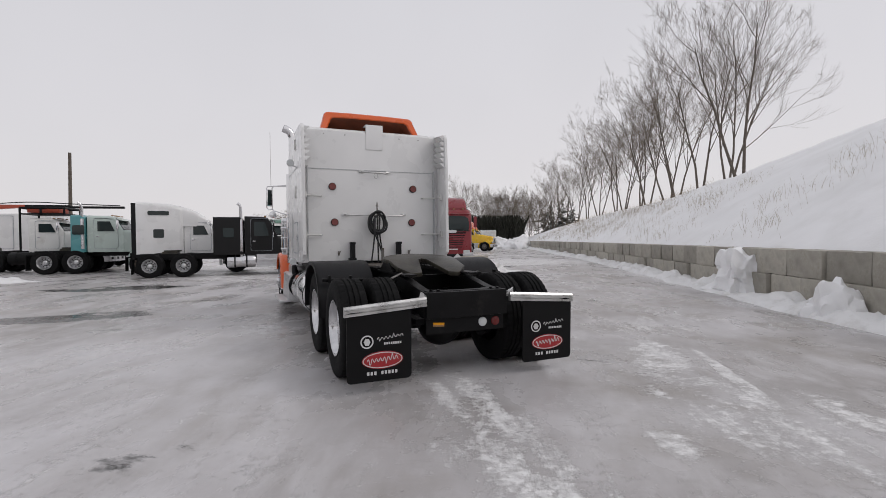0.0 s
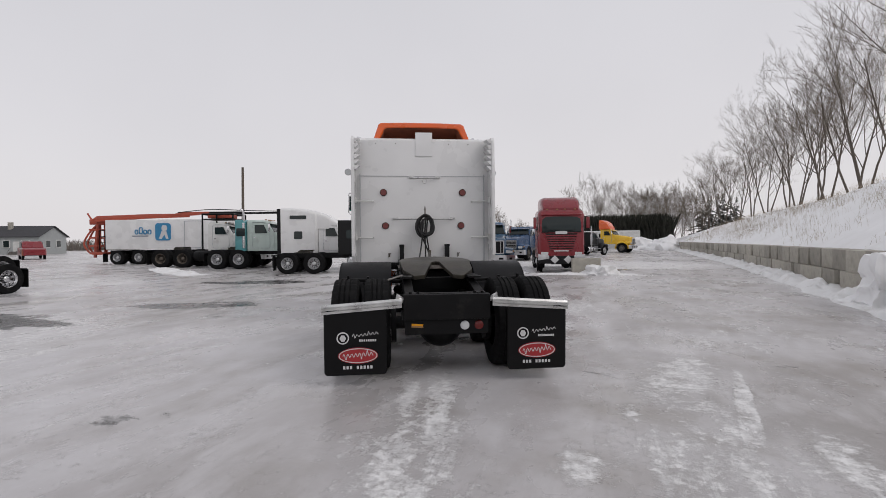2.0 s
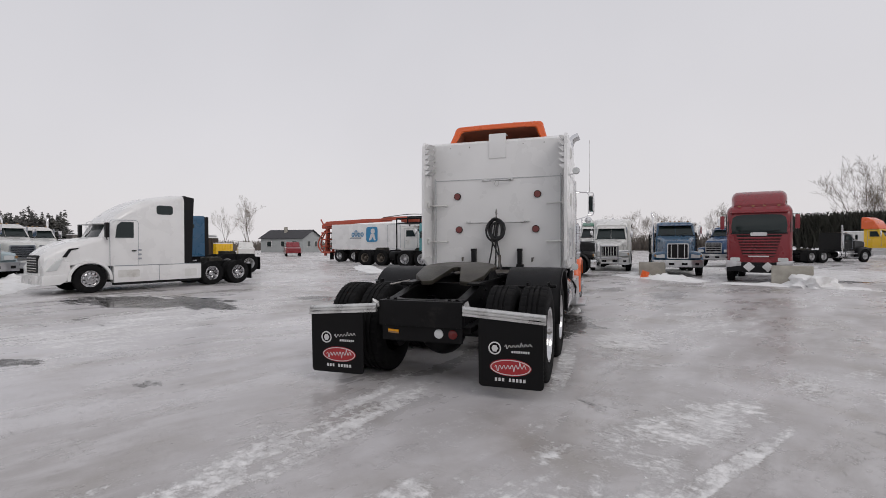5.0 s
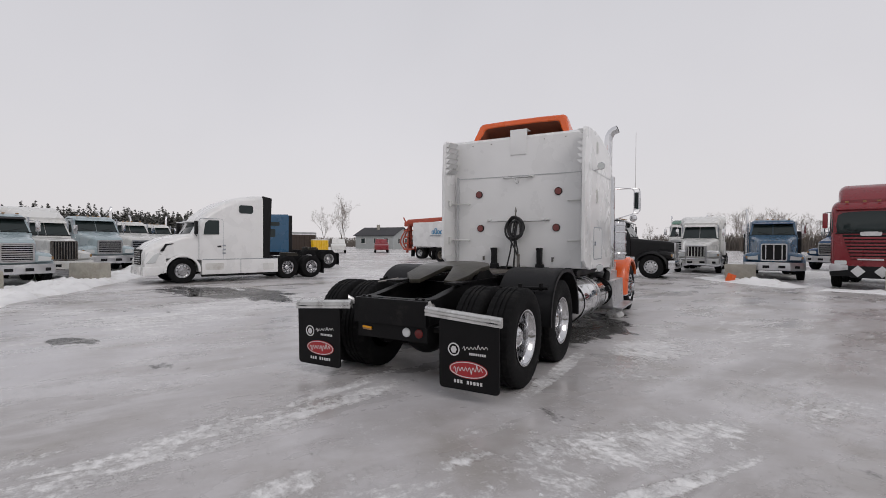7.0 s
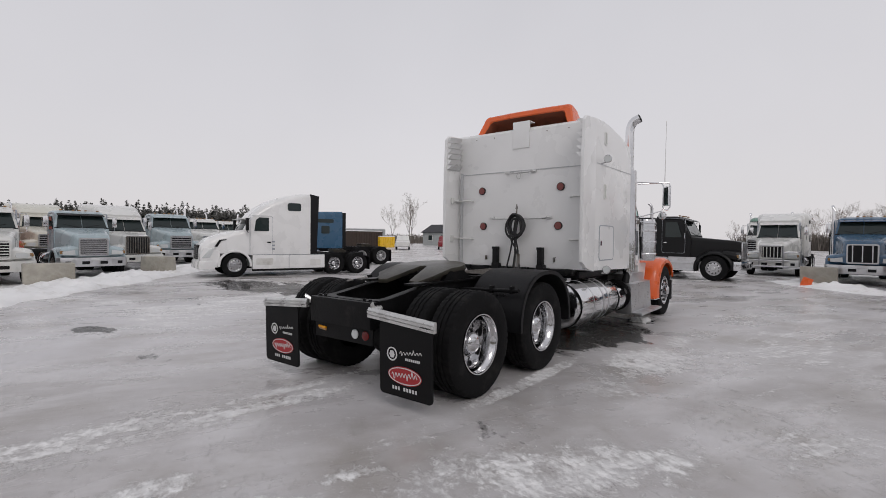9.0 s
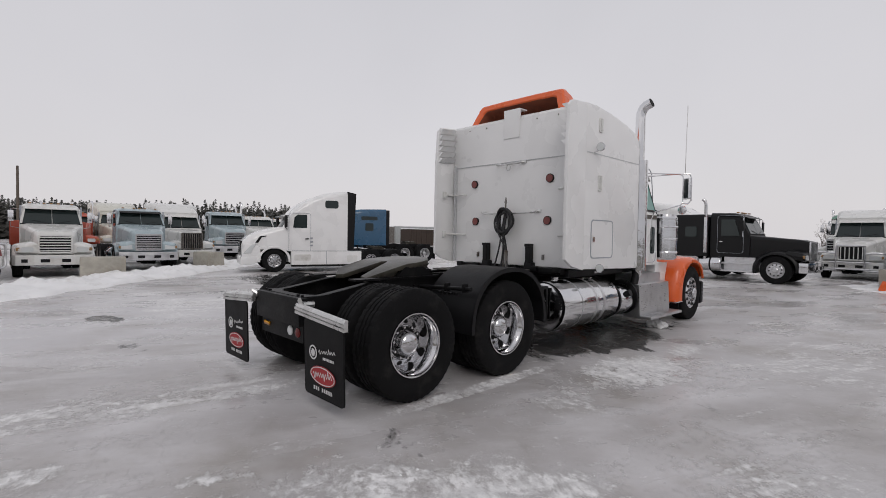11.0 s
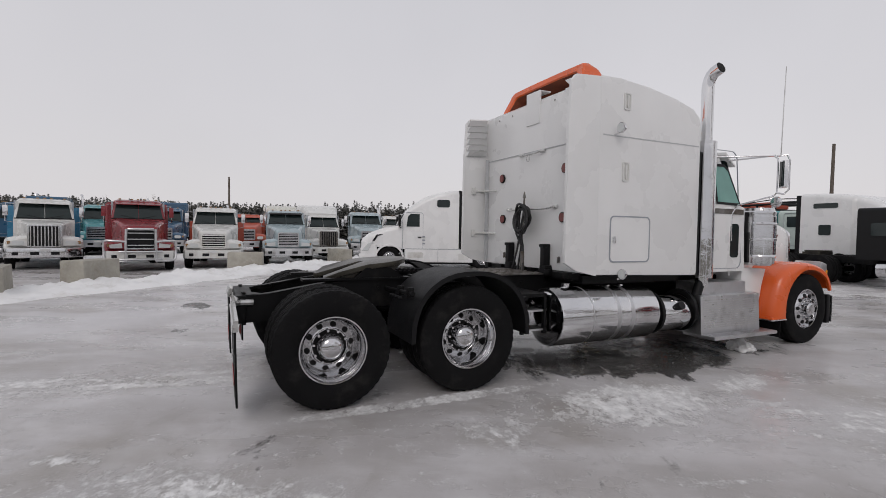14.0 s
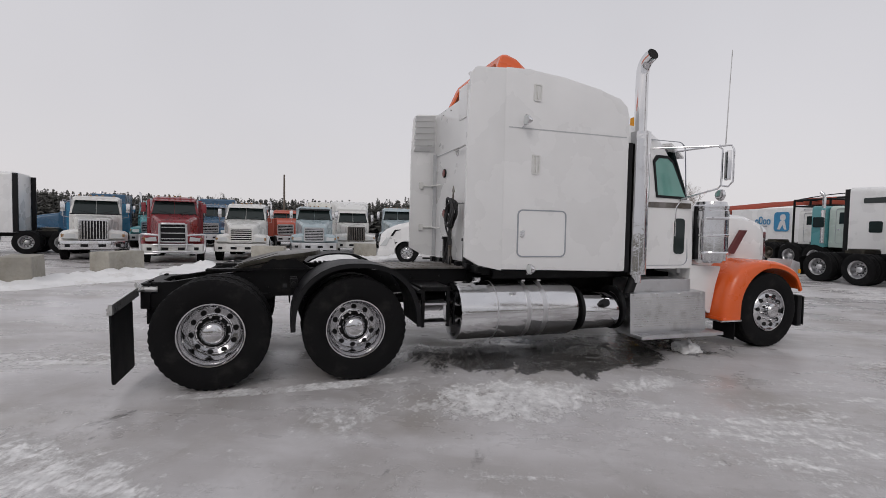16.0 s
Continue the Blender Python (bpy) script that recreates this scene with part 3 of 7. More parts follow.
# ---- the white and orange tractor unit in the middle of the yard ----
def tractor_unit():
    T = thing("tractor_unit", "white sleeper tractor unit with orange roof spoiler and front wings", "truck", pose(0.032, 5.475, 0, 0, 0, 25.2))
    for y in (0.0, 1.32):
        for x in (-1.085, 1.085):
            wheel(T, x, y, kind="chrome", far=False)
    for x in (-1.06, 1.06):
        wheel(T, x, 6.95, R=0.51, kind="chrome", steer=True, far=False)
    # chassis
    for s in (-1, 1):
        bm = B()
        prof = [(-0.72, 0.66), (-0.72, 0.915), (-0.45, 0.935), (0.0, 1.01), (0.35, 1.045), (6.9, 1.045), (6.9, 0.78), (0.3, 0.76), (-0.3, 0.68)]
        prism(bm, prof, s * 0.425 - 0.008, s * 0.425 + 0.008)
        for zz in (0.77, 1.037):
            span(bm, s * 0.425, s * 0.345, 0.3, 6.9, zz - 0.006, zz + 0.006)
        prism(bm, [(-0.7, 0.915), (-0.45, 0.937), (0.0, 1.012), (0.35, 1.047), (0.35, 1.037), (0.0, 1.0), (-0.45, 0.925), (-0.7, 0.905)], s * 0.425, s * 0.335)
        for k in range(16):
            rod(bm, (s * 0.43, 0.1 + k * 0.18, 0.86 + 0.1 * (k % 2)), (s * 0.45, 0.1 + k * 0.18, 0.86 + 0.1 * (k % 2)), 0.014, n=6)
        part("frame_rail", bm, CHASSIS, T)
    for y, z0, z1 in ((0.66, 0.8, 1.0), (2.0, 0.8, 1.0), (2.7, 0.8, 1.0), (4.2, 0.8, 1.0), (5.6, 0.78, 1.0)):
        bm = B()
        span(bm, -0.41, 0.41, y - 0.05, y + 0.05, z0, z1, 0.01)
        for s in (-1, 1):
            span(bm, s * 0.3, s * 0.41, y - 0.1, y + 0.1, z0, z0 + 0.03)
        part("cross_member", bm, CHASSIS, T)
    bm = B()
    span(bm, -0.455, 0.455, -0.755, -0.66, 0.66, 0.925, 0.018)
    prism(bm, [(-0.42, -0.70), (0.42, -0.70), (0.42, -0.35), (0.36, -0.36), (0.33, -0.52), (0.2, -0.60), (-0.2, -0.60), (-0.33, -0.52), (-0.36, -0.36), (-0.42, -0.35)], 0.895, 0.93, axis="z")
    for x in (-0.38, -0.3, 0.3, 0.38):
        rod(bm, (x, -0.68, 0.92), (x, -0.68, 0.945), 0.018, n=6)
    part("end_member", bm, CHASSIS, T)
    bm = B()
    span(bm, -0.44, 0.44, -0.70, -0.685, 0.50, 0.655, 0.004)
    span(bm, -0.44, 0.44, -0.70, -0.66, 0.645, 0.66)
    light_plate = part("light_plate", bm, CHASSIS, T)
    bm = B()
    box(bm, -0.31, -0.708, 0.605, 0.12, 0.02, 0.022, 0.006, rot=Matrix.Rotation(radians(4), 4, "Y"))
    marker = part("marker_light", bm, AMBER, light_plate, "amber marker light")
    bm = B()
    box(bm, -0.31, -0.706, 0.585, 0.12, 0.016, 0.018, 0.004, rot=Matrix.Rotation(radians(4), 4, "Y"))
    part("lens_base", bm, DULLAMBER, marker)
    for x, m, lab in ((0.19, LAMP, "white reversing lamp"), (0.34, REDLENS, "red tail lamp")):
        bm = B()
        lathe(bm, [(-0.69, 0.05), (-0.708, 0.047), (-0.718, 0.032), (-0.722, 0.0)], 20, "y")
        bmesh.ops.translate(bm, vec=(x, 0, 0.59), verts=bm.verts)
        part("rear_lamp", bm, m, light_plate, lab)
    # axles and suspension
    for y in (0.0, 1.32):
        bm = B()
        rod(bm, (-0.95, y, 0.52), (0.95, y, 0.52), 0.075, n=14)
        bmesh.ops.create_uvsphere(bm, u_segments=18, v_segments=12, radius=0.27, matrix=Matrix.Translation((0, y, 0.5)) @ Matrix.Diagonal((1, 0.9, 1, 1)))
        for s in (-1, 1):
            rod(bm, (s * 0.52, y, 0.5), (s * 0.58, y, 0.5), 0.21, n=24)
            span(bm, s * 0.36, s * 0.46, y - 0.45, y + 0.4, 0.56, 0.62, 0.01)
        part("axle", bm, CHASSIS, T)
        for s in (-1, 1):
            bm = B()
            lathe(bm, [(0.62, 0.0), (0.62, 0.10), (0.66, 0.125), (0.70, 0.105), (0.74, 0.125), (0.80, 0.10), (0.80, 0.0)], 18, "z")
            bmesh.ops.translate(bm, vec=(s * 0.42, y + 0.4, 0), verts=bm.verts)
            part("air_spring", bm, RUBBER, T)
    bm = B()
    rod(bm, (-0.9, 6.87, 0.46), (0.9, 6.87, 0.46), 0.06, n=12)
    for s in (-1, 1):
        span(bm, s * 0.36, s * 0.46, 6.2, 7.4, 0.60, 0.64, 0.01)
    part("front_axle", bm, CHASSIS, T)
    bm = B()
    rod(bm, (0, 1.4, 0.62), (0, 4.6, 0.72), 0.06, n=12)
    span(bm, -0.35, 0.35, 4.6, 7.2, 0.55, 1.0, 0.06)
    part("drive_line", bm, CHASSIS, T)
    # fifth wheel
    pts = []
    for k in range(25):
        a = radians(-18 + 216 * k / 24)
        pts.append((0.47 * math.cos(a), 0.66 + 0.40 * math.sin(a)))
    pts += [(-0.43, 0.22), (-0.30, 0.08), (-0.17, 0.10), (-0.05, 0.56), (0.0, 0.60), (0.05, 0.56), (0.17, 0.10), (0.30, 0.08), (0.43, 0.22)]
    bm = B()
    prism(bm, pts, 1.165, 1.215, axis="z", bevel=0.008)
    for v in bm.verts:
        if v.co.y < 0.34:
            v.co.z -= 0.38 * (0.34 - v.co.y)
    for s in (-1, 1):
        prism(bm, [(0.16, 1.12), (0.9, 1.17), (0.78, 1.08), (0.25, 1.06)], s * 0.36, s * 0.40)
    bmesh.ops.rotate(bm, cent=(0, 0.62, 1.16), matrix=Matrix.Rotation(radians(6), 3, "X"), verts=bm.verts)
    fifth = part("fifth_wheel", bm, GREASE, T, "greasy worn coupling plate")
    bm = B()
    for s in (-1, 1):
        prism(bm, [(0.36, 1.05), (0.50, 1.17), (0.76, 1.17), (0.94, 1.05)], s * 0.37, s * 0.45)
        span(bm, s * 0.33, s * 0.47, -0.15, 1.6, 1.045, 1.065)
        for k in range(9):
            span(bm, s * 0.33, s * 0.47, 1.0 + 0.06 * k, 1.03 + 0.06 * k, 1.065, 1.085)
    part("mounting", bm, CHASSIS, fifth)
    bm = B()
    rod(bm, (-0.44, 0.05, 1.07), (-0.62, -0.12, 1.03), 0.012, n=8)
    part("release_handle", bm, STEEL, fifth)
    # deck plate behind the sleeper
    bm = B()
    span(bm, -0.46, 0.46, 1.75, 2.82, 1.05, 1.065)
    plate = part("deck_plate", bm, STEEL, T, "dull aluminium tread plate")
    for k in range(10):
        bm = B()
        span(bm, -0.44, 0.44, 1.80 + k * 0.1, 1.815 + k * 0.1, 1.062, 1.07)
        part("tread_rib", bm, STEEL, plate)
    # half fenders over the front drive axle
    for s in (-1, 1):
        bm = B()
        outer, inner = [], []
        for k in range(23):
            a = radians(-2 + 184 * k / 22)
            sq = 1 + 0.05 * abs(math.sin(2 * a)) ** 1.5
            outer.append((1.34 + 0.645 * sq * math.cos(a), 0.545 + 0.635 * sq * math.sin(a)))
            inner.append((1.34 + 0.625 * sq * math.cos(a), 0.545 + 0.615 * sq * math.sin(a)))
        prism(bm, outer + inner[::-1], s * 0.57, s * 1.265)
        deep = [(1.34 + (y - 1.34) * 0.93, 0.545 + (z - 0.545) * 0.93) for y, z in outer]
        prism(bm, outer + deep[::-1], s * 1.245, s * 1.268)
        part("half_fender", bm, PLASTIC, T, "black plastic half fender")
        bm = B()
        rod(bm, (s * 0.43, 0.72, 0.95), (s * 1.22, 0.72, 0.98), 0.022, n=10)
        span(bm, s * 0.86, s * 0.89, 0.69, 0.76, 0.93, 1.02, 0.01)
        span(bm, s * 1.12, s * 1.15, 0.69, 0.76, 0.94, 1.03, 0.01)
        part("fender_bracket", bm, CHASSIS, T)
        bm = B()
        rod(bm, (s * 0.43, 1.98, 0.90), (s * 1.22, 1.98, 0.88), 0.022, n=10)
        part("fender_bracket", bm, CHASSIS, T)
        bm = B()
        for k in range(4):
            rod(bm, (s * (0.85 + 0.08 * k), 0.66, 0.93), (s * (0.85 + 0.08 * k), 0.62, 0.93), 0.014, n=6)
        part("fender_bolts", bm, CHASSIS, T)["kind"] = "stuff"
    # mud flaps
    for s in (-1, 1):
        bm = B()
        tube(bm, [(s * 0.44, -0.60, 0.86), (s * 0.455, -0.72, 0.865), (s * 0.52, -0.77, 0.862)], 0.03)
        prism(bm, [(-0.802, 0.745), (-0.802, 0.770), (-0.790, 0.773), (-0.790, 0.778), (-0.806, 0.782), (-0.806, 0.802), (-0.792, 0.806), (-0.790, 0.811), (-0.798, 0.815), (-0.785, 0.836), (-0.76, 0.836), (-0.76, 0.745)], s * 1.275, s * 0.47)
        for v in bm.verts:
            if abs(v.co.x) > 0.46 and v.co.y < -0.755:
                v.co.z += 0.055 * (1.275 - abs(v.co.x)) / 0.8
        part("flap_hanger", bm, GALV, T, "galvanised spring hanger bar")
        bm = B()
        outline = round_rect(0.625, 0.66, 0.04, 5, 0.94 * s, 0.455)
        prism(bm, outline, -0.792, -0.776, axis="y")
        for v in bm.verts:
            v.co.y += 0.05 * max(0.0, (0.6 - v.co.z)) ** 1.5
        flap = part("mud_flap", bm, FLAP, T, "black rubber mud flap with white and red print", smooth=25)
        cx, y0 = 0.915 * s if s < 0 else 0.94, -0.7945
        def bend(b2):
            for v in b2.verts:
                v.co.y += 0.05 * max(0.0, (0.6 - v.co.z)) ** 1.5
        def oval(w, h, y, cz, hole=0.0):
            b2 = B()
            o = [(cx + w / 2 * math.cos(k * math.tau / 40), cz + h / 2 * math.sin(k * math.tau / 40)) for k in range(40)]
            if hole:
                i = [(cx + (w / 2 - hole) * math.cos(k * math.tau / 40), cz + (h / 2 - hole) * math.sin(k * math.tau / 40)) for k in range(40)]
                ring_strip(b2, o, i, y - 0.002, y + 0.002, "y")
            else:
                prism(b2, o, y - 0.002, y + 0.002, axis="y")
            bend(b2)
            return b2
        part("printed_oval", oval(0.40, 0.165, y0, 0.325), REDPRINT, flap, "plain red oval badge")
        part("printed_oval_rim", oval(0.385, 0.15, y0 - 0.003, 0.325, 0.008), WHITEPRINT, flap)
        bm = B()
        ribbon(bm, [(cx - 0.15 + 0.30 * k / 36, 0.322 + (0.045 if k in (3, 4, 22, 29) else 0.020) * math.sin(k * 1.35) + 0.02 * k / 36) for k in range(37)], 0.0065, y0 - 0.003)
        bend(bm)
        part("print_block", bm, WHITEPRINT, flap)["kind"] = "stuff"
        bm = B()
        ribbon(bm, [(cx - 0.055 + 0.26 * k / 34, 0.522 + (0.034 if k in (2, 3, 20, 21) else 0.013) * math.sin(k * 1.25) + 0.03 * k / 34) for k in range(35)], 0.005, y0)
        for k in range(8):
            bar_print(bm, cx + 0.02 + 0.022 * k, 0.478, 0.015, 0.022, y0)
        for k in range(9):
            if k != 3:
                bar_print(bm, cx - 0.14 + 0.034 * k, 0.205, 0.022, 0.032, y0)
        bend(bm)
        part("print_block", bm, WHITEPRINT, flap)["kind"] = "stuff"
        b2 = B()
        o = [(cx - 0.15 + 0.062 * math.cos(k * math.tau / 28), 0.505 + 0.062 * math.sin(k * math.tau / 28)) for k in range(28)]
        i = [(cx - 0.15 + 0.050 * math.cos(k * math.tau / 28), 0.505 + 0.050 * math.sin(k * math.tau / 28)) for k in range(28)]
        ring_strip(b2, o, i, y0 - 0.002, y0 + 0.002, "y")
        prism(b2, [(cx - 0.15 + 0.032 * math.cos(k * math.tau / 6), 0.503 + 0.036 * math.sin(k * math.tau / 6)) for k in range(6)], y0 - 0.002, y0 + 0.002, axis="y")
        bend(b2)
        part("printed_ring", b2, WHITEPRINT, flap)
    # fuel tanks and steps
    for s in (-1, 1):
        bm = B()
        x0 = s * 0.925
        lathe(bm, [(2.395, 0.0), (2.40, 0.14), (2.412, 0.22), (2.43, 0.275), (2.44, 0.30), (2.44, 0.322), (2.47, 0.328), (3.83, 0.328), (3.85, 0.32), (3.86, 0.29), (3.87, 0.0)], 48, "y")
        bmesh.ops.translate(bm, vec=(x0, 0, 0.62), verts=bm.verts)
        tank = part("fuel_tank", bm, TANKALU, T, "polished aluminium fuel tank")
        for y in (2.86, 3.22, 3.42):
            bm = B()
            w = 0.014 if y < 3 else 0.05
            lathe(bm, [(y, 0.327), (y, 0.331), (y + w, 0.331), (y + w, 0.327)], 48, "y")
            bmesh.ops.translate(bm, vec=(x0, 0, 0.62), verts=bm.verts)
            part("strap", bm, ALU, tank)
        bm = B()
        rod(bm, (x0 - s * 0.05, 2.75, 0.93), (x0 - s * 0.05, 2.75, 0.985), 0.055, n=16)
        part("filler_cap", bm, CHROME, tank)
        for yy in (3.28, 3.48):
            bm = B()
            box(bm, x0 + s * 0.06, yy, 0.952, 0.05, 0.045, 0.02, 0.005)
            part("strap_bolt", bm, CHROME, tank)
        bm = B()
        lathe(bm, [(3.96, 0.0), (3.96, 0.215), (3.985, 0.226), (4.40, 0.226), (4.425, 0.215), (4.425, 0.0)], 36, "y")
        bmesh.ops.translate(bm, vec=(s * 0.99, 0, 0.575), verts=bm.verts)
        tank2 = part("hydraulic_tank", bm, TANKALU, T, "small polished tank")
        bm = B()
        rod(bm, (s * 1.19, 4.2, 0.68), (s * 1.245, 4.2, 0.705), 0.05, n=14)
        part("tank_cap", bm, PLASTIC, tank2)
        for y in (3.93, 4.46):
            bm = B()
            lathe(bm, [(y - 0.02, 0.20), (y - 0.02, 0.27), (y + 0.02, 0.27), (y + 0.02, 0.20)], 30, "y")
            bmesh.ops.translate(bm, vec=(s * 0.97, 0, 0.60), verts=bm.verts)
            part("tank_bracket", bm, CHASSIS, T)
        bm = B()
        prism(bm, [(1.17, 0.80), (1.21, 0.79), (1.235, 0.34), (1.235, 0.30), (0.80, 0.30), (0.80, 0.80)], 4.55, 5.72, 0.008, axis="y")
        if s < 0:
            for v in bm.verts:
                v.co.x = -v.co.x
            bmesh.ops.reverse_faces(bm, faces=bm.faces)
        tool_box = part("tool_box", bm, ALU, T, "aluminium step box")
        bm = B()
        span(bm, s * 0.78, s * 1.13, 4.62, 5.55, 0.80, 0.955, 0.01)
        part("upper_step", bm, ALU, tool_box)
        bm = B()
        span(bm, s * 0.95, s * 1.40, 4.58, 5.84, 0.262, 0.305, 0.008)
        board = part("running_board", bm, ALU, tool_box)
        for k in range(7):
            bm = B()
            span(bm, s * (1.255 + 0.02 * k), s * (1.265 + 0.02 * k), 4.62, 5.8, 0.303, 0.31)
            board_rib = part("tread_rib", bm, ALU, T)
        bm = B()
        for k in range(13):
            zz = 0.385 + 0.029 * k
            xx = 1.2338 - (zz - 0.34) * 0.0556
            span(bm, s * (xx - 0.002), s * (xx + 0.0025), 4.60, 5.68, zz, zz + 0.009)
        for y in (4.6, 4.95, 5.3, 5.65):
            for zz in (0.775,):
                rod(bm, (s * 1.20, y, zz), (s * 1.222, y, zz), 0.012, n=8)
        part("perforation", bm, GALV, tool_box)["kind"] = "stuff"
        bm = B()
        for y in (2.07, 2.36):
            span(bm, s * 0.99, s * 1.03, y - 0.018, y + 0.018, 0.46, 0.90, 0.004)
        span(bm, s * 0.45, s * 1.03, 2.05, 2.38, 0.86, 0.90, 0.006)
        ladder = part("step_frame", bm, CHASSIS, T)
        for z in (0.49, 0.70):
            bm = B()
            span(bm, s * 0.80, s * 1.02, 2.06, 2.37, z, z + 0.022, 0.004)
            part("step_plate", bm, ALU, ladder, "worn aluminium step plate")
    # sleeper
    bm = B()
    prof = [(2.86, 1.10), (4.46, 1.06), (4.46, 2.90), (4.43, 3.02), (4.33, 3.11), (4.05, 3.195), (3.62, 3.275), (3.2, 3.315), (2.92, 3.31), (2.86, 3.26)]
    prism(bm, prof, -1.215, 1.215, 0.05)
    sleeper = part("sleeper", bm, WHITE, T, "white sleeper box")
    bm = B()
    span(bm, -1.12, 1.12, 2.852, 2.858, 2.622, 2.634)
    span(bm, -1.218, -1.214, 2.95, 4.42, 2.655, 2.667)
    span(bm, 1.214, 1.218, 2.95, 4.42, 2.655, 2.667)
    part("seam", bm, SEAM, sleeper)
    for s in (-1, 1):
        bm = B()
        prism(bm, [(2.46, 1.24), (2.62, 1.15), (2.90, 1.09), (2.90, 3.29), (2.56, 3.265), (2.50, 3.20), (2.47, 2.70)], s * 1.17, s * 1.222, 0.014)
        fair = part("side_extender", bm, WHITE, T, "white side fairing with louvred top")
        bm = B()
        for k in range(6):
            z0 = 2.70 + 0.092 * k
            prism(bm, [(2.50 + 0.004 * k, z0), (2.82, z0 + 0.02), (2.82, z0 + 0.085), (2.51, z0 + 0.062)], s * 1.085, s * 1.168)
            for v in list(bm.verts)[-8:]:
                if v.co.z < z0 + 0.03 and abs(v.co.x) < 1.1:
                    v.co.x = s * 1.145
        part("louvre", bm, WHITE, fair)
        bm = B()
        span(bm, s * 1.085, s * 1.10, 2.80, 2.852, 1.12, 2.66)
        part("seal", bm, SEAM, fair)
        for z in (2.185, 1.55):
            bm = B()
            tube(bm, [(s * 1.16, 2.62, z), (s * 1.15, 2.80, z), (s * 0.88, 2.80, z - 0.005), (s * 0.87, 2.85, z - 0.005)], 0.014)
            span(bm, s * 1.13, s * 1.165, 2.60, 2.66, z - 0.05, z + 0.05, 0.008)
            part("stay_bar", bm, WHITE2, fair)
        # side access door
        bm = B()
        o, i = round_rect(0.60, 0.53, 0.06, 5, 3.38, 1.505), round_rect(0.57, 0.50, 0.05, 5, 3.38, 1.505)
        ring_strip(bm, o, i, s * 1.21, s * 1.222)
        hatch = part("luggage_door", bm, GREYPRINT, sleeper, "luggage door with grey seal")
        bm = B()
        prism(bm, i, s * 1.212, s * 1.219)
        part("door_skin", bm, WHITE, hatch)
        bm = B()
        prism(bm, round_rect(0.05, 0.07, 0.012, 3, 3.14, 1.50), s * 1.215, s * 1.232)
        part("latch", bm, CHROME, hatch)
        for y, z, h in ((3.29, 3.06, 0.19), (3.29, 2.27, 0.22)):
            bm = B()
            o, i = round_rect(0.10, h, 0.02, 4, y, z), round_rect(0.07, h - 0.03, 0.012, 4, y, z)
            ring_strip(bm, o, i, s * 1.213, s * 1.228)
            prism(bm, i, s * 1.212, s * 1.219)
            prism(bm, round_rect(0.018, h - 0.05, 0.008, 3, y, z), s * 1.215, s * 1.236)
            part("vent", bm, WHITE2, sleeper)
        for y, z, out_ in ((3.12, 2.73, 0.10), (3.22, 1.11, 0.07)):
            bm = B()
            lathe(bm, [(-0.05, 0.0), (-0.045, 0.03), (0.0, 0.058), (0.02, 0.062), (0.022, 0.055)], 18, "y")
            bmesh.ops.rotate(bm, cent=(0, 0, 0), matrix=Matrix.Rotation(radians(180), 3, "Z"), verts=bm.verts)
            bmesh.ops.translate(bm, vec=(s * (1.22 + out_), y, z), verts=bm.verts)
            rod(bm, (s * 1.215, y, z - 0.06), (s * (1.22 + out_), y + 0.01, z - 0.03), 0.012, n=8)
            work = part("work_lamp", bm, CHROME, sleeper, "chrome work lamp")
            bm = B()
            rod(bm, (s * (1.22 + out_), y - 0.012, z), (s * (1.22 + out_), y - 0.024, z), 0.052, n=18)
            part("lens", bm, LAMP, work)
    for x, z in ((-0.69, 2.34), (0.71, 2.34), (-0.66, 1.755), (0.68, 1.755)):
        bm = B()
        rod(bm, (x, 2.862, z), (x, 2.838, z), 0.062, n=24)
        holder = part("reflector", bm, PLASTIC, sleeper)
        bm = B()
        rod(bm, (x, 2.842, z), (x, 2.832, z), 0.052, n=24)
        part("reflector_lens", bm, REFLECT, holder, "round dull red reflector")
    for xs, z in (((-0.20, 0.26), 2.60), ((-0.49, 0.53), 1.88)):
        bm = B()
        a, b = xs
        tube(bm, [(a, 2.86, z + 0.01), (a + 0.01, 2.80, z), (a + 0.06, 2.79, z - 0.012), (b - 0.06, 2.79, z - 0.012), (b - 0.01, 2.80, z), (b, 2.86, z + 0.01)], 0.012)
        for q in (a, b):
            box(bm, q, 2.85, z + 0.01, 0.09, 0.025, 0.04, 0.008)
        if z > 2:
            tube(bm, curve_pts([(0.03 + 0.035 * math.sin(k), 2.785, z - 0.06 + 0.05 * math.cos(k)) for k in (0, 1.2, 2.4, 3.6, 4.8, 6.2)], 4), 0.005, 6)
        part("grab_rail", bm, GALV, sleeper)
    for x in (-0.38, 0.42):
        bm = B()
        box(bm, x, 2.80, 1.27, 0.075, 0.10, 0.24, 0.012)
        box(bm, x, 2.79, 1.405, 0.085, 0.11, 0.04, 0.01)
        box(bm, x, 2.82, 1.11, 0.12, 0.12, 0.10, 0.012)
        part("sleeper_mount", bm, PLASTIC, T)
    for x in (-0.60, 0.62):
        bm = B()
        box(bm, x, 2.848, 1.24, 0.03, 0.025, 0.07, 0.006)
        rod(bm, (x - 0.01, 2.84, 1.20), (x + 0.03, 2.835, 1.28), 0.006, n=6)
        part("hook", bm, STEEL, sleeper)
    bm = B()
    span(bm, -0.95, -0.30, 2.78, 2.9, 1.02, 1.10, 0.01)
    span(bm, 0.30, 0.95, 2.78, 2.9, 1.02, 1.10, 0.01)
    for k in range(6):
        box(bm, -0.9 + 0.36 * k, 2.76, 1.08, 0.10, 0.06, 0.07, 0.01)
    span(bm, -1.0, 1.0, 2.9, 4.4, 0.98, 1.07)
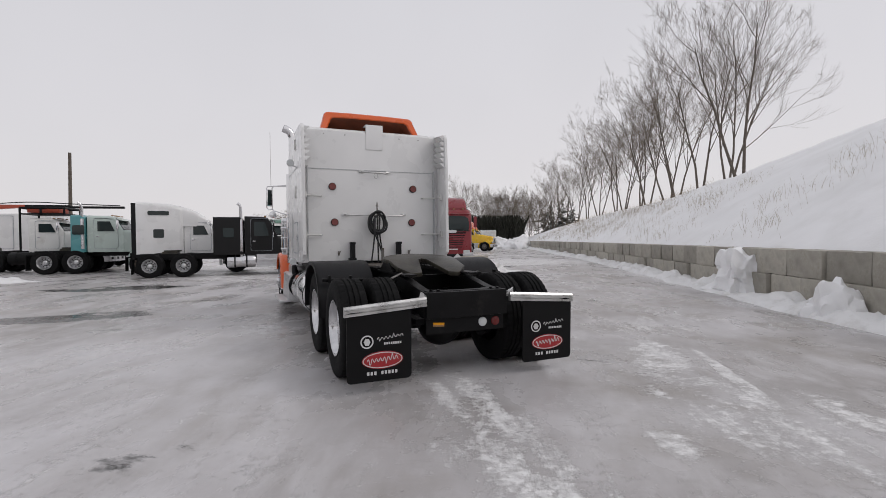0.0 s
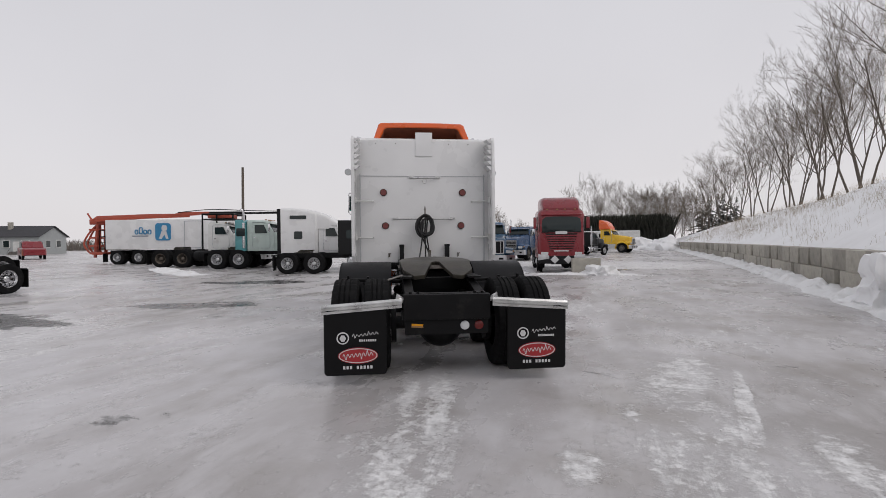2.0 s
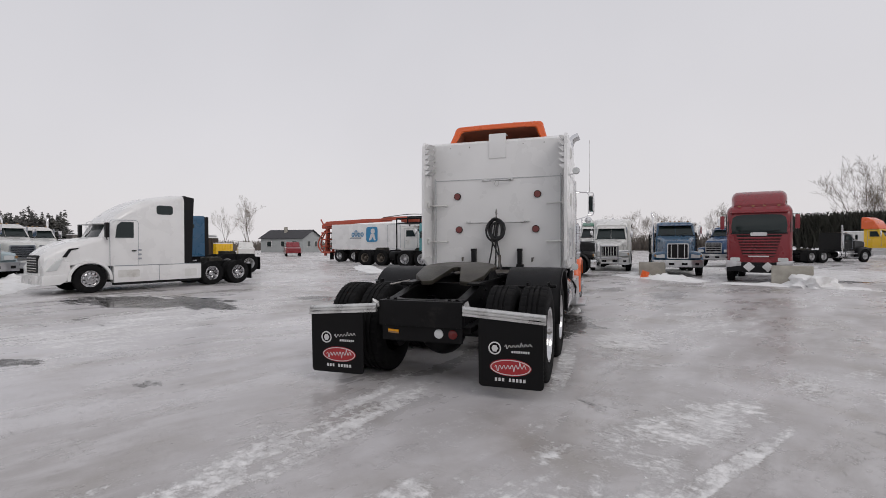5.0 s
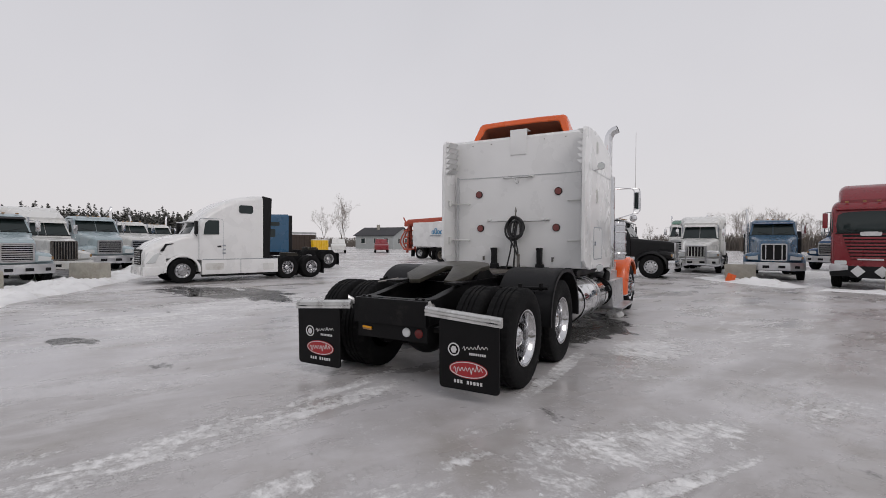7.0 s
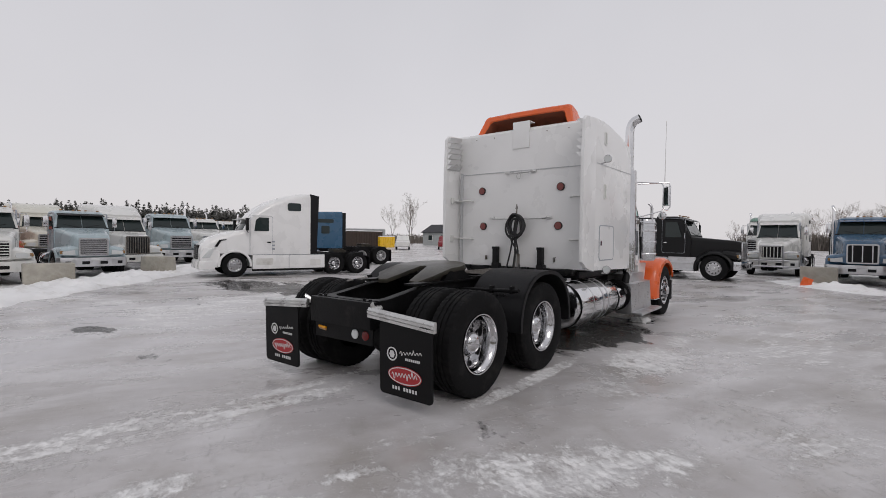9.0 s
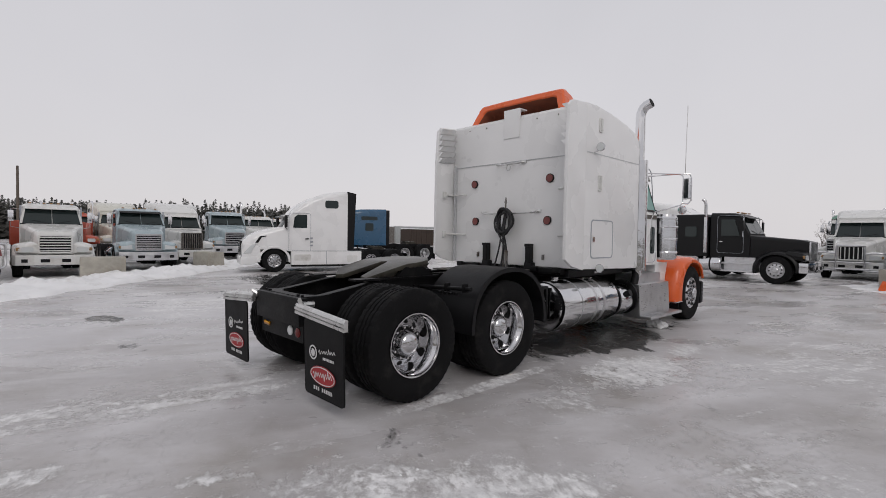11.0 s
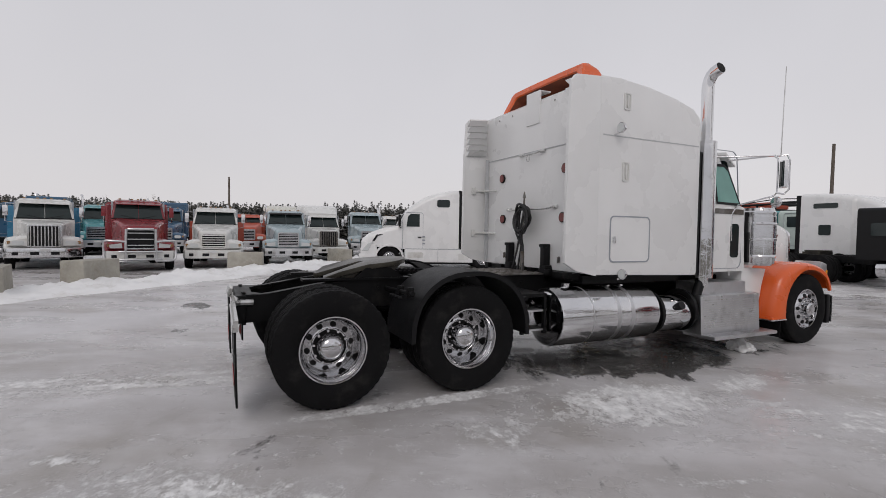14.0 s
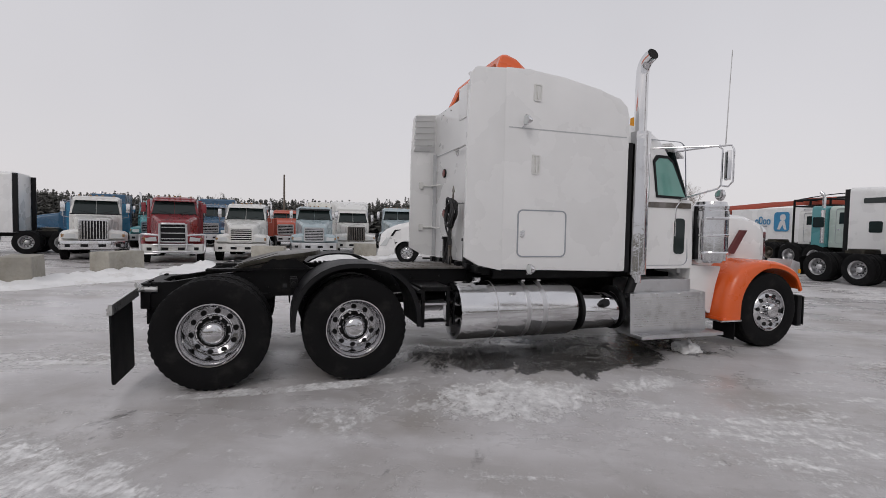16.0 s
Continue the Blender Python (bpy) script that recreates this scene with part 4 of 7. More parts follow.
    part("sleeper_subframe", bm, CHASSIS, T)
    # coiled air and electric lines
    hoses = []
    for j, (r, cx, cz, dy) in enumerate(((0.125, 0.02, 1.745, 0), (0.115, 0.05, 1.77, 0.02), (0.135, 0.0, 1.73, 0.035), (0.11, 0.06, 1.72, 0.05), (0.13, 0.03, 1.76, 0.06))):
        bm = B()
        tube(bm, curve_pts([(cx + r * (1 + 0.1 * j % 0.2) * math.sin(a + j), 2.74 - dy + 0.02 * math.sin(2 * a), cz + r * 1.35 * math.cos(a + j)) for a in [k * math.tau / 9 for k in range(10)]], 4), 0.017, 7)
        hoses.append(part("hose_coil", bm, HOSE, T))
    for j, (x0, x1) in enumerate(((0.0, -0.10), (0.04, 0.02), (0.07, 0.10), (-0.02, 0.14))):
        bm = B()
        tube(bm, curve_pts([(x0, 2.76 - 0.02 * j, 1.86), (x0 - 0.02, 2.72 - 0.02 * j, 1.60), ((x0 + x1) / 2, 2.70, 1.35), (x1, 2.66, 1.08)], 5), 0.013, 7)
        part("air_line", bm, HOSE, T)
    bm = B()
    rod(bm, (0.03, 2.70, 1.07), (0.03, 2.74, 2.02), 0.012, n=8)
    rod(bm, (0.03, 2.74, 2.02), (0.03, 2.74, 2.10), 0.022, 0.005, n=8)
    rod(bm, (0.10, 2.68, 1.07), (0.10, 2.68, 1.32), 0.025, n=10)
    part("line_post", bm, STEEL, T)
    # roof plate and spoiler
    bm = B()
    span(bm, -0.12, 0.175, 2.846, 2.87, 2.98, 3.40, 0.004)
    span(bm, -0.12, 0.175, 2.86, 3.02, 3.385, 3.40, 0.004)
    part("roof_plate", bm, WHITE, sleeper)
    for x in (-0.82, -0.47, 0.47, 0.82):
        bm = B()
        rod(bm, (x, 2.875, 3.20), (x, 2.85, 3.20), 0.012, 0.008, n=8)
        part("rivet", bm, STEEL, sleeper)
    bm = B()
    wl_, wt = 0.87, 0.755

    def arch(y_foot, y_top, z_foot, z_top, side, top, n_=6):
        """One open arch of the spoiler, from foot to foot, with rounded shoulders."""
        half = [(-side, y_foot, z_foot)]
        r_ = 0.085
        for k in range(n_ + 1):
            a = math.pi - (math.pi / 2) * k / n_
            z = z_top - r_ + r_ * math.sin(a)
            f_ = (z - z_foot) / (z_top - z_foot)
            half.append((-(top - r_) + r_ * math.cos(a), y_foot + (y_top - y_foot) * f_, z))
        half.append((-0.3, y_top + 0.01, z_top + 0.012))
        return half + [(-x, y, z) for x, y, z in half[::-1]]

    shell = [arch(3.80, 3.62, 3.18, 3.28, 0.80, 0.70), arch(3.44, 3.24, 3.22, 3.585, 0.855, 0.775), arch(3.0, 3.13, 3.23, 3.62, 0.875, 0.785), arch(2.93, 3.07, 3.23, 3.612, 0.875, 0.785), arch(2.90, 3.045, 3.23, 3.595, 0.865, 0.77), arch(2.905, 3.03, 3.23, 3.53, 0.80, 0.70), arch(2.93, 3.05, 3.23, 3.515, 0.785, 0.685)]
    loft(bm, shell, close=False, caps=False)
    bmesh.ops.recalc_face_normals(bm, faces=bm.faces)
    # inner skin of the spoiler; the cavity's shade is put into its colour
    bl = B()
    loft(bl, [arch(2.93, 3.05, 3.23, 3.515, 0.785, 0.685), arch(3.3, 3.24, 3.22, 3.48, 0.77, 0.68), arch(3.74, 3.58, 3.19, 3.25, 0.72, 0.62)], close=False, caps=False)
    part("spoiler_liner", bl, SPOILERSHADE, T, "inside of the roof spoiler, coloured dark for its shade", smooth=25)
    part("roof_spoiler", bm, ORANGE, T, "orange roof air spoiler", smooth=25)
    # cab
    bm = B()
    rings = []
    for y, z1, wb, wt2 in ((4.47, 2.86, 1.02, 0.93), (4.75, 2.94, 1.03, 0.93), (5.05, 2.92, 1.03, 0.90), (5.30, 2.80, 1.03, 0.86), (5.42, 2.66, 1.03, 0.84)):
        rings.append([(-wb, y, 1.08), (wb, y, 1.08), (wb, y, 2.0), (wt2, y, z1 - 0.16), (wt2 - 0.10, y, z1 - 0.03), (0.3, y, z1), (-0.3, y, z1), (-wt2 + 0.10, y, z1 - 0.03), (-wt2, y, z1 - 0.16), (-wb, y, 2.0)])
    rings.append([(-1.03, 5.66, 1.08), (1.03, 5.66, 1.08), (1.0, 5.66, 1.96), (0.86, 5.62, 1.98), (0.6, 5.64, 1.98), (0.3, 5.66, 1.98), (-0.3, 5.66, 1.98), (-0.6, 5.64, 1.98), (-0.86, 5.62, 1.98), (-1.0, 5.66, 1.96)])
    loft(bm, rings)
    cab = part("cab", bm, WHITE, T, "white cab", smooth=30)
    for s in (-1, 1):
        bm = B()
        o = [(5.06, 2.02), (5.50, 2.01), (5.45, 2.14), (5.34, 2.44), (5.27, 2.50), (5.12, 2.50), (5.06, 2.44)]
        prism(bm, o, s * 1.0, s * 1.036)
        for v in bm.verts:
            v.co.x -= s * max(0, (v.co.z - 2.0)) * 0.155
        win = part("door_window", bm, GREENGLASS, cab, "greenish door glass")
        bm = B()
        i = [(5.27 + (y - 5.27) * 1.12, 2.24 + (z - 2.24) * 1.14) for y, z in o]
        ring_strip(bm, i, o, s * 1.0, s * 1.042)
        for v in bm.verts:
            v.co.x -= s * max(0, (v.co.z - 2.0)) * 0.155
        part("window_trim", bm, PLASTIC, win, "black rubber window surround")
        bm = B()
        tube(bm, curve_pts([(s * 0.9, 5.42 + 0.0, 2.10), (s * 0.93, 5.36, 2.32), (s * 0.9, 5.40, 2.34)], 4), 0.012)
        part("vent_bar", bm, PLASTIC, win)
        bm = B()
        o = round_rect(0.17, 0.46, 0.05, 5, 5.43, 1.50)
        prism(bm, o, s * 1.02, s * 1.036)
        part("peep_window", bm, GLASS, cab, "small dark lower window")
        bm = B()
        ring_strip(bm, round_rect(0.92, 1.62, 0.10, 5, 5.12, 1.93), round_rect(0.905, 1.605, 0.095, 5, 5.12, 1.93), s * 1.02, s * 1.034)
        for v in bm.verts:
            v.co.x -= s * max(0, (v.co.z - 2.0)) * 0.155
        door = part("door_gap", bm, GREYPRINT, cab)
        bm = B()
        span(bm, s * 1.028, s * 1.036, 4.72, 5.6, 1.86, 1.93)
        part("trim_stripe", bm, STEEL, door)
        bm = B()
        tube(bm, [(s * 1.02, 4.78, 1.42), (s * 1.09, 4.78, 1.44), (s * 1.09, 4.78, 2.38), (s * 1.0, 4.78, 2.42)], 0.014)
        part("grab_handle", bm, CHROME, cab)
    bm = B()
    prism(bm, [(-0.84, 2.62), (-0.9, 2.02), (-0.04, 2.02), (-0.04, 2.66)], 5.46, 5.475, axis="y")
    prism(bm, [(0.84, 2.62), (0.9, 2.02), (0.04, 2.02), (0.04, 2.66)], 5.46, 5.475, axis="y")
    for v in bm.verts:
        v.co.y += (2.64 - v.co.z) * 0.32
    part("windscreen", bm, GLASS, cab)
    bm = B()
    loft(bm, [[(x, 5.36 + 0.0 * x, 2.78 - 0.08 * x * x), (x, 5.66 - 0.12 * x * x, 2.60 - 0.06 * x * x), (x, 5.66 - 0.12 * x * x, 2.575 - 0.06 * x * x), (x, 5.36, 2.74 - 0.08 * x * x)] for x in (-0.92, -0.6, -0.2, 0.2, 0.6, 0.92)])
    part("sun_visor", bm, WHITE, cab, smooth=30)
    for x in (-0.7, -0.35, 0.0, 0.35, 0.7):
        bm = B()
        lathe(bm, [(0.0, 0.04), (0.03, 0.035), (0.05, 0.0)], 12, "z")
        bmesh.ops.translate(bm, vec=(x, 5.0, 2.91), verts=bm.verts)
        part("marker_lamp", bm, AMBER, cab)
    bm = B()
    lathe(bm, [(2.92, 0.05), (2.95, 0.05), (2.95, 0.04), (3.03, 0.038), (3.05, 0.0)], 14, "z")
    bmesh.ops.translate(bm, vec=(0.72, 4.9, -0.0), verts=bm.verts)
    part("beacon", bm, AMBER, cab, "amber warning beacon")
    # bonnet, grille, front wings, bumper
    bm = B()
    rings = []
    for y, w, z1, zb in ((5.60, 0.84, 1.96, 1.0), (6.1, 0.74, 1.92, 1.0), (6.7, 0.64, 1.87, 1.0), (7.3, 0.58, 1.82, 1.0), (7.62, 0.56, 1.775, 1.0), (7.72, 0.54, 1.70, 1.0)):
        rings.append([(-w, y, zb), (w, y, zb), (w, y, z1 - 0.22), (w - 0.05, y, z1 - 0.08), (w - 0.2, y, z1 - 0.01), (0, y, z1), (-w + 0.2, y, z1 - 0.01), (-w + 0.05, y, z1 - 0.08), (-w, y, z1 - 0.22)])
    loft(bm, rings)
    hood = part("bonnet", bm, WHITE, T, "white bonnet with maroon decal", smooth=30)
    bm = B()
    ring_strip(bm, round_rect(1.08, 0.92, 0.1, 4, 0, 1.22), round_rect(0.94, 0.80, 0.08, 4, 0, 1.22), 7.70, 7.80, "y")
    grille = part("grille", bm, CHROME, hood, "chrome radiator grille")
    for k in range(11):
        bm = B()
        rod(bm, (-0.42 + 0.084 * k, 7.75, 0.83), (-0.42 + 0.084 * k, 7.75, 1.61), 0.012, n=6)
        part("grille_bar", bm, CHROME, grille)
    for s in (-1, 1):
        bm = B()
        for (y0, z0), (y1, z1) in (((6.68, 1.27), (6.94, 1.60)),):
            prism(bm, [(y0, z0), (y0 + 0.12, z0 - 0.02), (y1 + 0.13, z1), (y1, z1)], s * 0.62, s * 0.665)
            for v in bm.verts:
                v.co.x += s * (6.9 - v.co.y) * 0.10
        part("decal", bm, MAROON, hood, "maroon side decal")
        bm = B()
        prism(bm, [(5.66, 0.62), (6.04, 0.46), (6.12, 0.86), (6.20, 1.10), (5.66, 1.12)], s * 0.62, s * 1.0, 0.02)
        part("cowl_panel", bm, WHITE, hood, "white lower cowl panel")
        outer = [(6.06, 0.40), (6.08, 0.60), (6.14, 0.82), (6.24, 1.0), (6.43, 1.13), (6.67, 1.19), (6.95, 1.185), (7.22, 1.11), (7.45, 0.97), (7.60, 0.80)]
        inner = [(6.31, 0.40), (6.32, 0.62), (6.37, 0.78), (6.47, 0.92), (6.60, 1.02), (6.76, 1.08), (6.98, 1.08), (7.18, 1.02), (7.36, 0.90), (7.48, 0.76)]
        outer = [(p.x, p.y) for p in curve_pts([(y, z, 0) for y, z in outer], 4)]
        inner = [(p.x, p.y) for p in curve_pts([(y, z, 0) for y, z in inner], 4)]
        bm = B()
        skin = []
        for (y, z), (yi, zi) in zip(outer, inner):
            dy, dz = (yi - y) * 0.12, (zi - z) * 0.12
            skin.append([(s * 0.55, y, z), (s * 1.08, y, z), (s * 1.17, y + dy * 0.6, z + dz * 0.6), (s * 1.215, y + 2 * dy, z + 2 * dz), (s * 1.235, y + 4 * dy, z + 4 * dz), (s * 1.235, yi, zi), (s * 1.20, yi, zi), (s * 1.17, y + 3 * dy, z + 3 * dz), (s * 0.55, y + dy, z + dz)])
        loft(bm, skin)
        span(bm, s * 0.55, s * 1.2, 6.05, 6.28, 0.40, 0.43)
        wing = part("front_wing", bm, ORANGE, T, "orange front wing")
        bm = B()
        span(bm, s * 0.85, s * 1.24, 5.98, 6.33, 0.385, 0.405, 0.005)
        part("wing_trim", bm, CHROME, wing)
        bm = B()
        span(bm, s * 0.85, s * 1.19, 6.26, 6.275, 0.13, 0.42, 0.005)
        part("wing_flap", bm, FLAP, wing)
        bm = B()
        prism(bm, [(7.40, 1.02), (7.48, 1.20), (7.76, 1.16), (7.80, 0.98), (7.70, 0.94)], s * 0.72, s * 1.10, 0.03)
        lampu = part("headlamp", bm, ALU, T, "headlamp pod")
        bm = B()
        span(bm, s * 0.76, s * 1.06, 7.78, 7.80, 1.0, 1.13, 0.01)
        part("lens", bm, LAMP, lampu)
        bm = B()
        span(bm, s * 1.095, s * 1.108, 7.70, 7.77, 1.0, 1.06, 0.004)
        part("indicator", bm, AMBER, lampu)
        bm = B()
        span(bm, s * 0.9, s * 1.19, 7.52, 7.68, 0.26, 0.70, 0.03)
        part("bumper_end", bm, PLASTIC, T)
    bm = B()
    prism(bm, [(-1.2, 7.72), (-1.05, 7.86), (0, 7.92), (1.05, 7.86), (1.2, 7.72), (1.15, 7.70), (0, 7.82), (-1.15, 7.70)], 0.28, 0.68, axis="z")
    part("bumper", bm, CHROME, T)
    # exhaust stacks, air cleaners, mirrors, aerials
    for s in (-1, 1):
        bm = B()
        x0 = s * 1.10
        tube(bm, [(x0, 4.70, 0.92), (x0, 4.70, 1.1), (x0, 4.70, 3.44)] + [(x0 + s * (0.13 - 0.13 * math.cos(a)), 4.70, 3.44 + 0.20 * math.sin(a)) for a in (0.3, 0.6, 0.9, 1.2)] + [(x0 + s * 0.17, 4.70, 3.66)], 0.075, 18)
        stack = part("exhaust_pipe", bm, CHROME, T, "chrome exhaust stack with curved tip")
        bm = B()
        d = Vector((s * 0.055, 0, 0.022)).normalized()
        c = Vector((x0 + s * 0.17, 4.70, 3.66))
        rod(bm, c - 0.01 * d, c + 0.004 * d, 0.070, n=18)
        part("stack_mouth", bm, DEEPSHADE, stack)
        bm = B()
        pr = [(s * 0.045 + 0.125 * math.cos(radians(a)) * s + x0 - s * 0.04, 4.70 + 0.125 * math.sin(radians(a))) for a in range(-100, 101, 20)]
        prism(bm, pr + [(p[0] - s * 0.008, 4.70 + (p[1] - 4.70) * 0.94) for p in pr[::-1]], 1.02, 2.76, axis="z")
        part("heat_shield", bm, SHIELD, stack, "polished heat shield")
        bm = B()
        for k in range(9):
            for j in (-1, 0, 1):
                rod(bm, (x0 + s * 0.098, 4.70 + j * 0.03, 2.05 + 0.05 * k), (x0 + s * 0.112, 4.70 + j * 0.03, 2.05 + 0.05 * k), 0.009, n=6)
        part("shield_slots", bm, STEEL, stack)["kind"] = "stuff"
        bm = B()
        rod(bm, (x0, 4.58, 0.72), (x0, 4.70, 1.02), 0.06, n=14)
        span(bm, s * 0.8, s * 1.15, 4.50, 4.56, 1.05, 2.62)
        part("stack_bracket", bm, PLASTIC, T)
        bm = B()
        lathe(bm, [(1.16, 0.0), (1.16, 0.19), (1.19, 0.215), (1.27, 0.22), (1.29, 0.23), (1.31, 0.22), (1.50, 0.22), (1.51, 0.226), (1.53, 0.226), (1.54, 0.22), (1.72, 0.22), (1.74, 0.232), (1.76, 0.22), (1.84, 0.22), (1.85, 0.213), (1.87, 0.213), (1.88, 0.22), (1.90, 0.22), (1.92, 0.20), (1.96, 0.19), (1.97, 0.0)], 44, "z")
        bmesh.ops.translate(bm, vec=(s * 1.02, 5.95, 0), verts=bm.verts)
        can = part("air_cleaner", bm, TANKALU, T, "chrome air cleaner canister", smooth=18)
        bm = B()
        tube(bm, [(s * 0.98, 5.74, 1.20), (s * 1.0, 5.72, 1.9)], 0.02)
        span(bm, s * 1.0, s * 1.04, 5.70, 5.74, 1.2, 1.62)
        part("intake_bracket", bm, PLASTIC, can)
        bm = B()
        tube(bm, [(s * 0.93, 5.05, 2.62), (s * 1.40, 5.62, 2.62), (s * 1.43, 5.66, 2.58), (s * 1.43, 5.66, 2.14), (s * 1.40, 5.64, 2.10), (s * 1.06, 5.42, 1.98), (s * 1.03, 5.36, 1.86), (s * 1.03, 5.36, 1.5)], 0.011)
        tube(bm, [(s * 0.93, 5.40, 2.60), (s * 1.40, 5.66, 2.63)], 0.012)
        tube(bm, [(s * 1.42, 5.64, 2.62), (s * 1.52, 5.70, 2.62), (s * 1.54, 5.72, 2.56), (s * 1.54, 5.72, 2.18), (s * 1.50, 5.69, 2.12), (s * 1.42, 5.65, 2.14)], 0.012)
        arm = part("mirror_arm", bm, CHROME, T, "tubular chrome mirror bracket")
        bm = B()
        box(bm, s * 1.48, 5.70, 2.38, 0.12, 0.05, 0.36, 0.015, rot=Matrix.Rotation(radians(-32 * s), 4, "Z"))
        mirror = part("mirror", bm, CHROME, arm)
        bm = B()
        box(bm, s * 1.475, 5.671, 2.38, 0.10, 0.008, 0.32, 0.004, rot=Matrix.Rotation(radians(-32 * s), 4, "Z"))
        part("mirror_glass", bm, GLASS, mirror)
        bm = B()
        lathe(bm, [(-0.03, 0.0), (-0.02, 0.06), (0.01, 0.075), (0.015, 0.0)], 16, "y")
        bmesh.ops.translate(bm, vec=(s * 1.42, 5.66, 2.02), verts=bm.verts)
        part("spot_mirror", bm, CHROME, arm)
        bm = B()
        tube(bm, [(s * 1.45, 5.68, 2.62), (s * 1.45, 5.70, 3.3), (s * 1.45, 5.72, 3.78)], [0.007, 0.006, 0.005], 6)
        part("aerial", bm, GALV, arm)
    # the cab and bonnet stand a little further forward, over a short front overhang
    for ob in T.children_recursive:
        if ob.name.split(".")[0] not in ("wheel", "tyre"):
            for v in ob.data.vertices:
                y = v.co.y
                v.co.y = min(y, 7.3) + 0.55 * max(y - 7.3, 0.0) + 0.08 * min(max((y - 3.4) / 1.1, 0.0), 1.0)
    return T


tractor_unit()

# ---- bank, block wall, snow ----
def crest(y):
    ks = ((-80, 7.1), (0, 6.9), (22, 6.5), (33, 5.8), (46, 5.1), (66, 5.0), (83, 4.7), (100, 4.2), (120, 3.0), (143, 1.2), (160, 0.0))
    return float(np.interp(y, [k[0] for k in ks], [k[1] for k in ks]))


def wall_x(y):
    return 6.6 + 0.093 * y if y < 30 else 9.39 + 0.046 * (y - 30)


def bank_z(x, y):
    """Height of the snowy bank behind the wall."""
    u = (x - wall_x(y) - 0.5) / 10.0
    if u < 0:
        return 0.0
    rise = 1 - (1 - min(u, 1.0)) ** 1.35
    top = crest(y)
    foot = min(1.05, top)
    return foot + (top - foot) * rise + 0.12 * noise.noise((x * 0.35, y * 0.35, 0)) + 0.07 * noise.noise((x * 1.3, y * 1.3, 3)) + 0.035 * noise.noise((x * 3.1, y * 3.1, 9))


def bank():
    bm = B()
    ys = [y * 0.6 for y in range(-90, 240)]
    us = [0.30, 0.5, 0.7, 0.9, 1.15, 1.4, 1.7, 2, 2.35, 2.7, 3.1, 3.5, 4, 4.5, 5, 5.5, 6, 6.5, 7, 7.5, 8, 8.5, 9, 9.5, 10.5, 11.5, 13, 16, 22, 40, 80]
    grid = [[bm.verts.new((wall_x(y) + u, y, bank_z(wall_x(y) + u, y) if u > 0.4 else 0.6)) for u in us] for y in ys]
    for a, b in zip(grid, grid[1:]):
        for k in range(len(us) - 1):
            bm.faces.new((a[k], b[k], b[k + 1], a[k + 1]))
    single("snow_bank", bm, SNOW, "snow-covered earth bank rising behind the block wall", "bank", kind="structure", smooth=80)


def drift(name, pts, w, h, label, seed, mat=None, n=17, step=0.17, lump=0.6):
    """A ridge of heaped snow along a line of (x, y)."""
    line = []
    for (x0, y0), (x1, y1) in zip(pts, pts[1:]):
        d = math.hypot(x1 - x0, y1 - y0)
        m = max(int(d / step), 1)
        line += [(x0 + (x1 - x0) * k / m, y0 + (y1 - y0) * k / m, (y0 - y1) / d, (x1 - x0) / d) for k in range(m)]
    bm = B()
    rows = []
    for i, (x, y, nx, ny) in enumerate(line):
        f = min(1, (i + 0.01) / 7, (len(line) - 1 - i + 0.01) / 7)
        f *= 0.55 + lump * (0.5 + noise.noise((x * 0.55, y * 0.55, seed)))
        row = []
        for k in range(n):
            v = 2 * k / (n - 1) - 1
            ww = w * (1 + 0.35 * noise.noise((x * 0.8, y * 0.8, seed + 5 + v)))
            px, py = x + nx * v * ww, y + ny * v * ww
            z = h * f * max(0, 1 - v * v) ** 0.8 * (0.68 + 0.75 * noise.noise((px * 1.9, py * 1.9, seed)) + 0.55 * noise.noise((px * 4.6, py * 4.6, seed)) + 0.3 * noise.noise((px * 11, py * 11, seed)))
            row.append(bm.verts.new((px, py, max(z, 0) + (0.004 if abs(v) < 0.99 else -0.02))))
        rows.append(row)
    for a, b in zip(rows, rows[1:]):
        for k in range(n - 1):
            bm.faces.new((a[k], b[k], b[k + 1], a[k + 1]))
    bmesh.ops.recalc_face_normals(bm, faces=bm.faces)
    return single(name, bm, mat or DIRTYSNOW, label, "snow", kind="structure", smooth=60)


def snow_heap(name, x, y, r, h, label, seed, mat=None, tall=1.0):
    bm = B()
    bmesh.ops.create_icosphere(bm, subdivisions=4, radius=1)
    for v in bm.verts:
        c = v.co.copy()
        k = 1 + 0.40 * noise.noise(c * 1.6 + Vector((seed, 0, 0))) + 0.20 * noise.noise(c * 3.6 + Vector((0, seed, 0))) + 0.12 * noise.noise(c * 9) + 0.07 * noise.noise(c * 19)
        v.co = Vector((c.x * r * k, c.y * r * k, max(c.z, -0.05) * h * k))
    return single(name, bm, mat or DIRTYSNOW, label, "snow", pose(x, y, 0), kind="structure", smooth=45)


